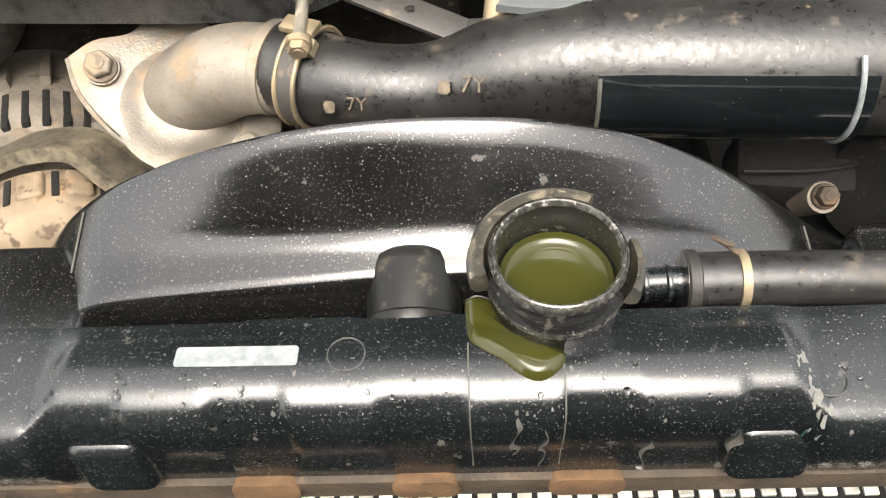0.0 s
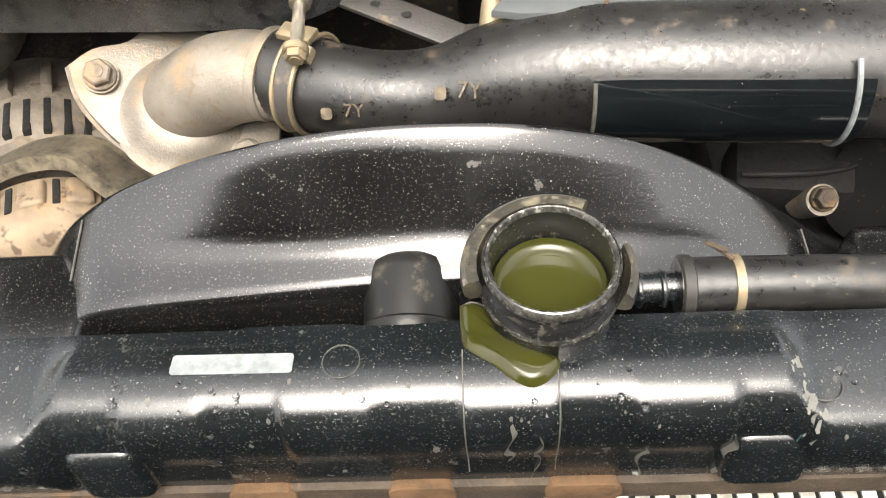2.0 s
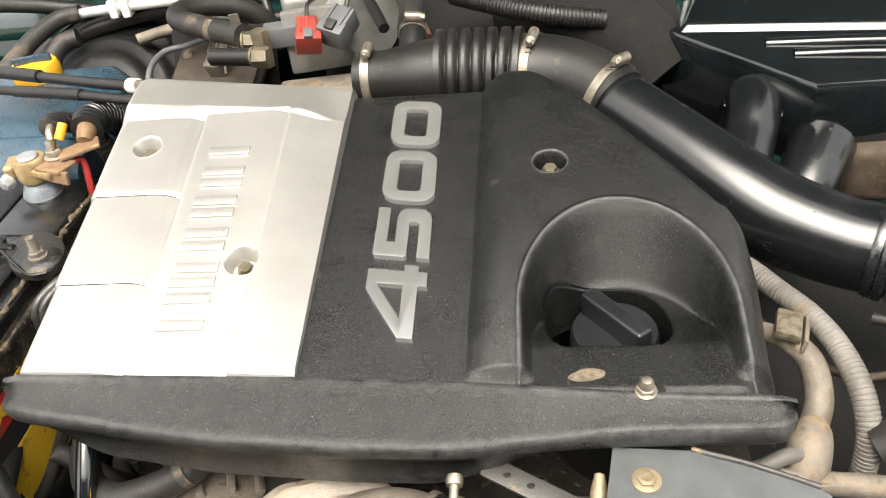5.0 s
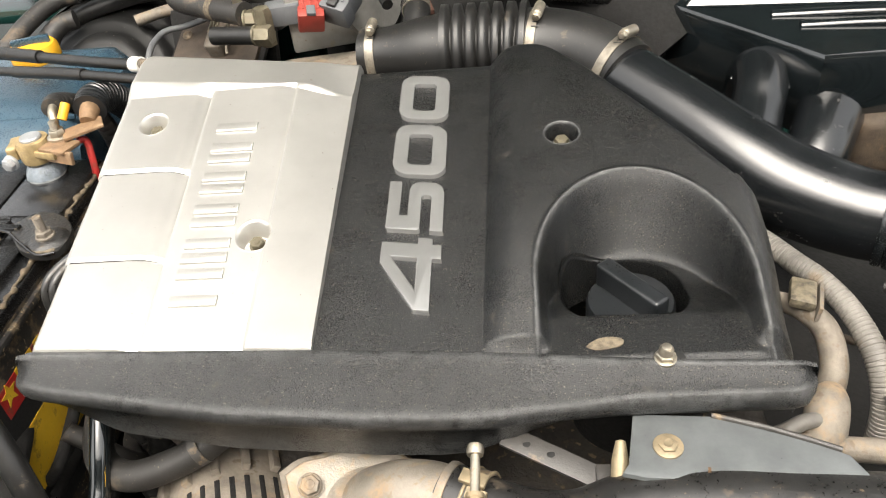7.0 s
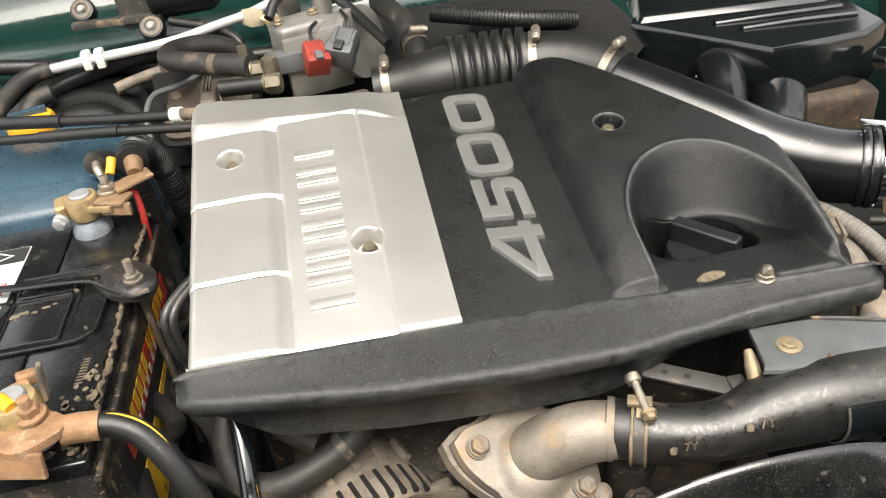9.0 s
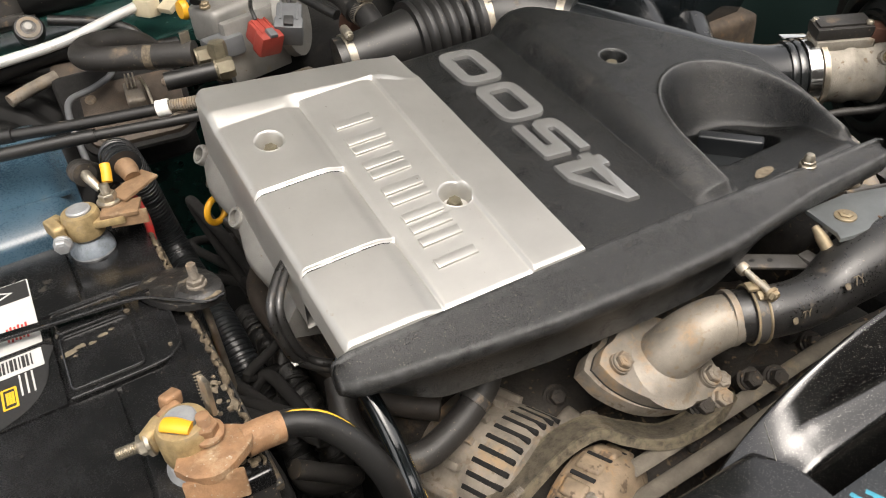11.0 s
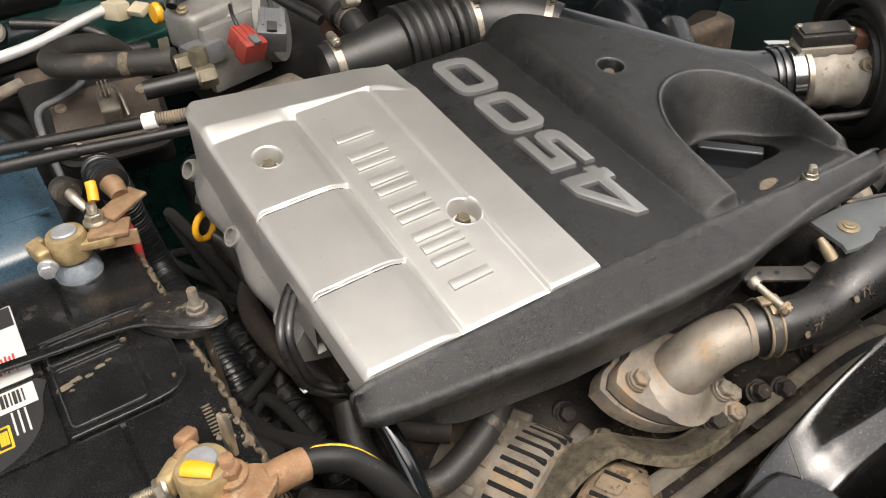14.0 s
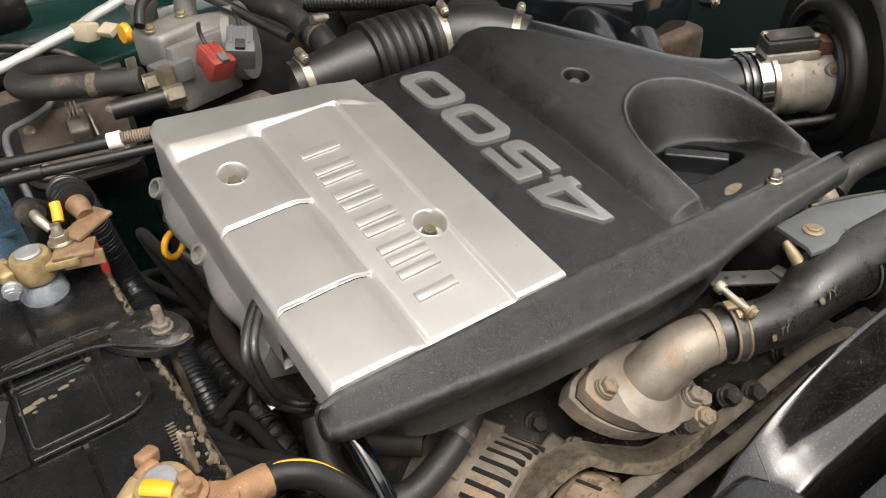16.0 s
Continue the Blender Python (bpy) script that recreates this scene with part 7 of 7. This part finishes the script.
def air_box():
    t = thing("resonator_box", (0.24, 0.68, 0.93), "glossy black resonator box with ribbed lid", "air box")
    ring = [(0.119, 0.796), (0.229, 0.654), (0.340, 0.660), (0.376, 0.682), (0.384, 0.830), (0.145, 0.835)]
    bm = bmesh.new()
    cx, cy = 0.26, 0.74
    loops = []
    for f, z in ((0.90, 0.930), (0.965, 0.950), (0.985, 0.956), (0.990, 0.964), (1.0, 1.010), (0.955, 1.0165)):
        loops.append([bm.verts.new((cx + (x - cx) * f, cy + (y - cy) * f, z)) for x, y in ring])
    for a, b in zip(loops, loops[1:]):
        for i in range(len(a)):
            bm.faces.new((a[i], a[(i + 1) % len(a)], b[(i + 1) % len(a)], b[i]))
    bm.faces.new(loops[-1])
    bm.faces.new(loops[0][::-1])
    ed = [e for e in bm.edges if not e.is_boundary and e.calc_face_angle(0) > 0.3]
    bmesh.ops.bevel(bm, geom=ed, offset=0.009, segments=5, affect="EDGES", profile=0.55)
    part("box", bm, "gloss", t, sharp=40)
    bm = bmesh.new()
    low = [bm.verts.new(p) for p in ((0.128, 0.784, 1.012), (0.360, 0.756, 1.012), (0.380, 0.850, 1.012), (0.150, 0.880, 1.012))]
    high = [bm.verts.new(p) for p in ((0.140, 0.796, 1.024), (0.350, 0.770, 1.024), (0.366, 0.850, 1.024), (0.165, 0.872, 1.024))]
    for i in range(4):
        bm.faces.new((low[i], low[(i + 1) % 4], high[(i + 1) % 4], high[i]))
    bm.faces.new(high)
    bm.faces.new(low[::-1])
    bmesh.ops.bevel(bm, geom=bm.edges[:], offset=0.004, segments=6, affect="EDGES", profile=0.55)
    part("raised_tier", bm, "gloss", t, sharp=40)
    part("lid_rib", tube([(0.209, 0.7500, 1.0150), (0.28, 0.7430, 1.0165), (0.355, 0.7360, 1.0165)], 0.0062, 16), "gloss", t)
    part("lid_rib", tube([(0.228, 0.7222, 1.0150), (0.29, 0.7165, 1.0165), (0.355, 0.7080, 1.0165)], 0.0062, 16), "gloss", t)
    part("front_lug", lathe([(0.006, -0.008), (0.012, -0.008), (0.012, 0.008), (0.006, 0.008), (0.006, -0.008)], (0.352, 0.640, 0.990), (0.3, -1, 0.2), 24), "gloss", t)
    part("lug_bolt", bolt((0.353, 0.632, 0.991), (0.3, -1, 0.2), 0.010, 0.006), "steel", t)
    part("lower_duct", tube([(0.246, 0.66, 0.955), (0.226, 0.622, 0.940), (0.210, 0.598, 0.922), (0.20, 0.58, 0.90)], [0.03, 0.028, 0.026, 0.026], 24), "satin", t)
    part("rear_duct", box((0.09, 0.05, 0.06), pose(0.315, 0.668, 0.925, 0, 0, -4), 0.012, 3), "rail", t)


air_box()


def air_flow_meter():
    t = thing("air_flow_meter", (0.29, 0.48, 0.90), "dusty cast air flow meter with a brown plug", "air flow meter")
    d = Vector((0.87, -0.49, 0.0)).normalized()
    c = Vector((0.262, 0.4965, 0.950))
    m = frame_of(c, d, (0.49, 0.87, 0))
    part("body", lathe([(0.030, -0.004), (0.0335, -0.004), (0.0340, 0.012), (0.0325, 0.018), (0.0325, 0.034), (0.0350, 0.038), (0.0350, 0.044), (0.0330, 0.048), (0.0335, 0.066), (0.0370, 0.070), (0.0370, 0.080), (0, 0.080)], c, d, 48), "castgrey", t, sharp=50)
    part("clamp_band", band(c, d, 0.0372, 0.013, 0.0016), "polished", t, "polished steel band clamp")
    part("clamp_tail", box((0.030, 0.010, 0.0012), m @ pose(-0.012, 0.012, 0.0400, 0, 6, 8), 0.0004), "polished", t)
    part("rear_band", band(c + d * 0.012, d, 0.0368, 0.006, 0.0014), "steel", t)
    part("clamp_screw", bolt(m @ Vector((0.004, -0.034, -0.020)), m.to_3x3() @ Vector((0, -0.9, -0.3)), 0.008, 0.010), "gold", t)
    part("flat_seat", box((0.062, 0.030, 0.012), m @ pose(0.034, 0.002, 0.0365, 6), 0.003), "castgrey", t)
    lid = part("sensor_box", box((0.060, 0.029, 0.013), m @ pose(0.033, 0.003, 0.0490, 6), 0.003), "dustyrubber", t, "dusty black sensor box")
    part("box_cover", box((0.054, 0.023, 0.003), m @ pose(0.033, 0.004, 0.0565, 6), 0.001), "dustyrubber", lid)
    for a, b in ((0.008, 0.011), (0.058, -0.006)):
        part("lid_screw", bolt(m @ Vector((a, b, 0.0560)), (0, -0.1, 1), 0.0062, 0.003), "steel", lid)
    plug = part("plug", box((0.026, 0.021, 0.017), m @ pose(0.074, -0.002, 0.0430, 6, 10), 0.003), "brown", t, "brown connector plug")
    part("plug_rib", box((0.010, 0.024, 0.019), m @ pose(0.086, -0.002, 0.0400, 6, 10), 0.0012), "brown", plug)
    part("plug_clip", tube([m @ Vector((0.082, -0.012, 0.0400)), m @ Vector((0.090, -0.014, 0.0370)), m @ Vector((0.094, -0.011, 0.0330))], 0.0013, 8), "white", plug)
    part("ear", lathe([(0, -0.010), (0.0085, -0.010), (0.0085, 0.003), (0, 0.004)], m @ Vector((0.074, -0.026, 0.0240)), m.to_3x3() @ Vector((0.1, -0.8, 0.55)), 24), "castgrey", t)
    part("ear_screw", bolt(m @ Vector((0.074, -0.0285, 0.0260)), m.to_3x3() @ Vector((0.1, -0.8, 0.55)), 0.009, 0.005), "gold", t)
    lead = [(0.096, -0.004, 0.038), (0.104, -0.012, 0.034), (0.112, -0.026, 0.022), (0.110, -0.042, 0.000), (0.092, -0.050, -0.016), (0.060, -0.048, -0.024), (0.030, -0.046, -0.026), (-0.010, -0.044, -0.032)]
    part("lead", tube([m @ Vector(p) for p in lead], [0.0055, 0.0085, 0.0088, 0.0072, 0.0050, 0.0045, 0.0045, 0.0045], 14), "dustyrubber", t, "dusty sleeved lead")
    # round air cleaner end behind it
    u = thing("air_cleaner", (0.40, 0.42, 0.80), "large round matt black air cleaner housing", "air cleaner")
    c2 = c + d * 0.082 + Vector((0.004, 0.008, 0.006))
    part("drum", lathe([(0.034, 0.004), (0.060, 0.004), (0.066, 0.000), (0.068, 0.010), (0.076, 0.012), (0.082, 0.008), (0.084, -0.004), (0.108, -0.006), (0.114, -0.002), (0.120, -0.006), (0.124, -0.016), (0.126, -0.034), (0.126, -0.20), (0, -0.20)], c2, -d, 72), "rubber", u, sharp=50)
    part("inner_ring", lathe([(0.046, 0.003), (0.049, 0.008), (0.053, 0.008), (0.056, 0.003)], c2, -d, 60), "rubber", u)


air_flow_meter()


def right_side():
    cable("ribbed_conduit", [(0.110, 0.520, 0.952), (0.137, 0.482, 0.957), (0.155, 0.451, 0.957), (0.170, 0.428, 0.955), (0.182, 0.402, 0.949), (0.189, 0.372, 0.938), (0.192, 0.352, 0.915), (0.192, 0.345, 0.88)], 0.0080, "grey ribbed wiring conduit beside the cover", material="corr", corr=(0.0032, 0.0006), seg=20, category="conduit")
    t = thing("spark_plug_boot", (0.13, 0.31, 0.90), "dusty grey plug boot under the cover's corner", "plug boot")
    part("boot", tube([(0.134, 0.300, 0.905), (0.138, 0.312, 0.922), (0.144, 0.328, 0.936), (0.148, 0.338, 0.940), (0.150, 0.345, 0.938)], [0.012, 0.0135, 0.0135, 0.011, 0.006], 18), "dirtyalu", t)
    part("boot_collar", lathe([(0.0125, -0.003), (0.0150, -0.002), (0.0150, 0.002), (0.0125, 0.003)], (0.1375, 0.311, 0.921), (0.15, 0.6, 0.75), 24), "dirtyalu", t)
    part("cross_pipe", tube([(0.085, 0.306, 0.930), (0.114, 0.310, 0.930), (0.150, 0.309, 0.926), (0.190, 0.308, 0.920), (0.23, 0.31, 0.90)], [0.006, 0.0065, 0.0075, 0.0085, 0.0085], 16), "dirtyalu", t)
    part("lead", tube([(0.140, 0.322, 0.938), (0.126, 0.317, 0.942), (0.108, 0.311, 0.938), (0.07, 0.31, 0.92)], 0.0050, 12), "corr", t)
    u = thing("cylinder_head_flank", (0.13, 0.38, 0.84), "dusty aluminium flank of the cylinder head", "casting")
    part("casting", tube([(0.136, 0.432, 0.940), (0.152, 0.412, 0.946), (0.163, 0.395, 0.942), (0.164, 0.372, 0.928), (0.154, 0.352, 0.908), (0.148, 0.340, 0.88)], [0.006, 0.0080, 0.0090, 0.0092, 0.0095, 0.011], 20), "dirtyalu", u, sharp=60)
    part("bracket", box((0.018, 0.026, 0.008), pose(0.150, 0.413, 0.960, 0, 6, -18), 0.003), "armsteel", u)
    part("bracket_wall", box((0.003, 0.028, 0.024), pose(0.160, 0.409, 0.950, 0, 6, -18), 0.001), "dirtyalu", u)
    part("mass", box((0.08, 0.22, 0.10), pose(0.075, 0.42, 0.875), 0.02, 3), "block", u)
    # plate with its bolt
    v = thing("support_plate", (0.06, 0.275, 0.93), "grey painted steel support plate with a yellow bolt", "bracket")
    out = [(0.008, 0.256), (0.012, 0.262), (0.0185, 0.296), (0.062, 0.293), (0.110, 0.275), (0.128, 0.265), (0.135, 0.250), (0.125, 0.243), (0.06, 0.250), (0.02, 0.253)]
    pl = part("plate", slab(out, 0.9755, 0.9790, bevel=0.0008), "plate", v)
    part("plate_hem", tube([(0.062, 0.2935, 0.979), (0.088, 0.2845, 0.9795), (0.110, 0.2755, 0.979), (0.125, 0.2685, 0.979)], 0.0018, 8, 4), "blacksteel", pl)
    part("plate_bolt", bolt((0.0345, 0.2725, 0.9790), (0, 0, 1), 0.0095, 0.0035, 1.75), "gold", pl, "yellow-passivated flanged bolt")
    part("pin", lathe([(0, -0.006), (0.0052, -0.006), (0.0048, 0.004), (0.0028, 0.014), (0, 0.015)], (0.0085, 0.268, 0.968), (0.1, 0.9, 0.6), 20), "gold", v, "yellow tapered pin")
    part("plate_leg", box((0.02, 0.012, 0.08), pose(0.06, 0.262, 0.938), 0.002), "plate", v)
    part("red_dab", box((0.0016, 0.004, 0.0008), pose(0.0535, 0.2565, 0.9792, 0, 0, -10), 0), "rust", pl)
    # slotted bracket arm under the cover
    w = thing("slotted_arm", (-0.03, 0.285, 0.93), "black slotted steel arm beneath the cover", "bracket")
    part("arm", box((0.070, 0.014, 0.003), pose(-0.025, 0.283, 0.955, 12, 10, -24), 0.001), "blacksteel", w)
    for o in (-0.018, -0.004):
        part("slot", lathe([(0, 0), (0.0024, 0), (0, 0.0005)], (-0.025 + o, 0.283 - o * 0.42, 0.9572 - o * 0.17), (0, 0.1, 1), 14), "ink", w)
    part("leg", box((0.012, 0.012, 0.09), pose(0.002, 0.274, 0.91), 0.002), "blacksteel", w)
    # hose at the edge
    cable("right_hose", [(0.195, 0.345, 0.915), (0.215, 0.345, 0.928), (0.25, 0.341, 0.932), (0.30, 0.338, 0.92), (0.36, 0.335, 0.86)], 0.0135, "dusty black rubber hose near the cover's corner", material="dustyrubber", category="hose")
    # lower right bracket
    y = thing("lower_bracket", (0.15, 0.24, 0.84), "black bracket with a dusty bolt under the hose", "bracket")
    part("bracket", box((0.055, 0.030, 0.035), pose(0.150, 0.252, 0.875, 20, 0, -8), 0.005), "deep", y)
    part("bracket_fold", tube([(0.122, 0.238, 0.893), (0.150, 0.236, 0.894), (0.172, 0.240, 0.892), (0.182, 0.252, 0.886)], 0.0012, 8, 4), "rubber", y)
    part("boss", lathe([(0, -0.02), (0.0082, -0.02), (0.0074, 0.004), (0, 0.004)], (0.157, 0.228, 0.884), (0, -0.6, 0.8), 24), "dirtyalu", y)
    part("bolt", bolt((0.157, 0.2255, 0.888), (0, -0.6, 0.8), 0.009, 0.006), "rail", y)
    # drive belts
    for z0, o in ((0.875, 0.0), (0.869, 0.0185)):
        b = thing("drive_belt", (-0.08, 0.242 - o, z0 - 0.01), "dusty grey drive belt behind the shroud", "belt", "drive belts")
        part("strand", tube([(-0.26, 0.242 - o, z0 - 0.008), (-0.10, 0.241 - o, z0), (0.02, 0.243 - o, z0 + 0.004), (0.10, 0.246 - o, z0 - 0.02)], 0.0068, 10, 6, flat=0.45), "dustbelt", b)
    z = thing("idler_pulley", (0.215, 0.25, 0.80), "black grooved pulley behind the shroud", "pulley")
    part("pulley", lathe([(0.02, 0.0), (0.045, 0.0), (0.05, 0.003), (0.046, 0.007), (0.05, 0.011), (0.046, 0.015), (0.05, 0.019), (0.03, 0.022), (0, 0.022)], (0.215, 0.262, 0.878), (0, -1, 0.15), 40), "rubber", z)


right_side()


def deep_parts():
    """Filler masses whose near-black colour stands in for shade in the bay's depth."""
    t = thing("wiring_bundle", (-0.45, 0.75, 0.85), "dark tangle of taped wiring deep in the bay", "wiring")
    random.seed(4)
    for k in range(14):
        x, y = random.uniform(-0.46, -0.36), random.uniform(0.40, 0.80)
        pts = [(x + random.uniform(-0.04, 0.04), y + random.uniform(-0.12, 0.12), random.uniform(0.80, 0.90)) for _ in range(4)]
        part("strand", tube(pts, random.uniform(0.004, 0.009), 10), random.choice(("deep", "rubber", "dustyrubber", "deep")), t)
    u = thing("side_depth_filler", (0.28, 0.40, 0.62), "near-black filler sheet for the shaded depth beside the engine", "shield")
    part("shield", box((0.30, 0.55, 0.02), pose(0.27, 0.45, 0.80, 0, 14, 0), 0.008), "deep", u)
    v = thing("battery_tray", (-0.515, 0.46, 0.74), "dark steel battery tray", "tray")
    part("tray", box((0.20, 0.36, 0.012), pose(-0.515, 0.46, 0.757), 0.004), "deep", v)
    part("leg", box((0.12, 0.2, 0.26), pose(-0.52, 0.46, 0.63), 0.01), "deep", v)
    w = thing("rear_depth_filler", (-0.12, 0.95, 0.93), "near-black filler mass for the shaded depth behind the intake", "casting")
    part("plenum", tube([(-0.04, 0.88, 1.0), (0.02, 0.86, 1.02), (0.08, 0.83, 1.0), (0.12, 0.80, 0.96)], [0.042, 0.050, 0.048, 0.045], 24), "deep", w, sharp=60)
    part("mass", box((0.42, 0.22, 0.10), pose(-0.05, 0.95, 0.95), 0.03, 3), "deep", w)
    z = thing("wiper_motor", (-0.42, 1.04, 1.03), "black wiper motor on the bulkhead ledge", "motor")
    part("can", lathe([(0, 0), (0.032, 0), (0.034, 0.004), (0.034, 0.075), (0.028, 0.084), (0, 0.085)], (-0.45, 1.035, 1.075), (1, -0.1, 0.05), 36), "dome", z)
    part("gearbox", box((0.06, 0.05, 0.05), pose(-0.47, 1.045, 1.06, 0, 0, 10), 0.01, 3), "blacksteel", z)
    for at in ((-0.453, 0.989, 1.044), (-0.550, 1.060, 1.060)):
        foot = part("foot", lathe([(0, -0.012), (0.016, -0.012), (0.017, 0.0), (0.015, 0.004), (0.010, 0.005), (0, 0.005)], at, (0, -0.75, 0.65), 28), "rubber", z)
        part("foot_ring", lathe([(0.0085, 0.0048), (0.0085, 0.0060), (0.0128, 0.0056), (0.0128, 0.0045)], at, (0, -0.75, 0.65), 28), "dirtyalu", foot, "dull metal washer")
        part("foot_screw", bolt(Vector(at) + Vector((0, -0.0035, 0.0032)), (0, -0.75, 0.65), 0.009, 0.004), "greyalu", foot)
    part("arm", box((0.12, 0.012, 0.010), pose(-0.50, 1.02, 1.05, 0, 0, -6), 0.002), "blacksteel", z)
    y = thing("bulkhead_loom", (-0.5, 1.0, 1.0), "black cable loom along the bulkhead", "cable")
    part("loom", tube([(-0.80, 0.98, 1.035), (-0.66, 0.97, 1.03), (-0.52, 0.965, 1.01), (-0.42, 0.96, 1.0), (-0.30, 0.97, 0.99)], 0.010, 14), "rubber", y)
    part("shelf", box((0.62, 0.14, 0.02), pose(-0.53, 1.04, 1.00, 6), 0.006), "green", y)


deep_parts()
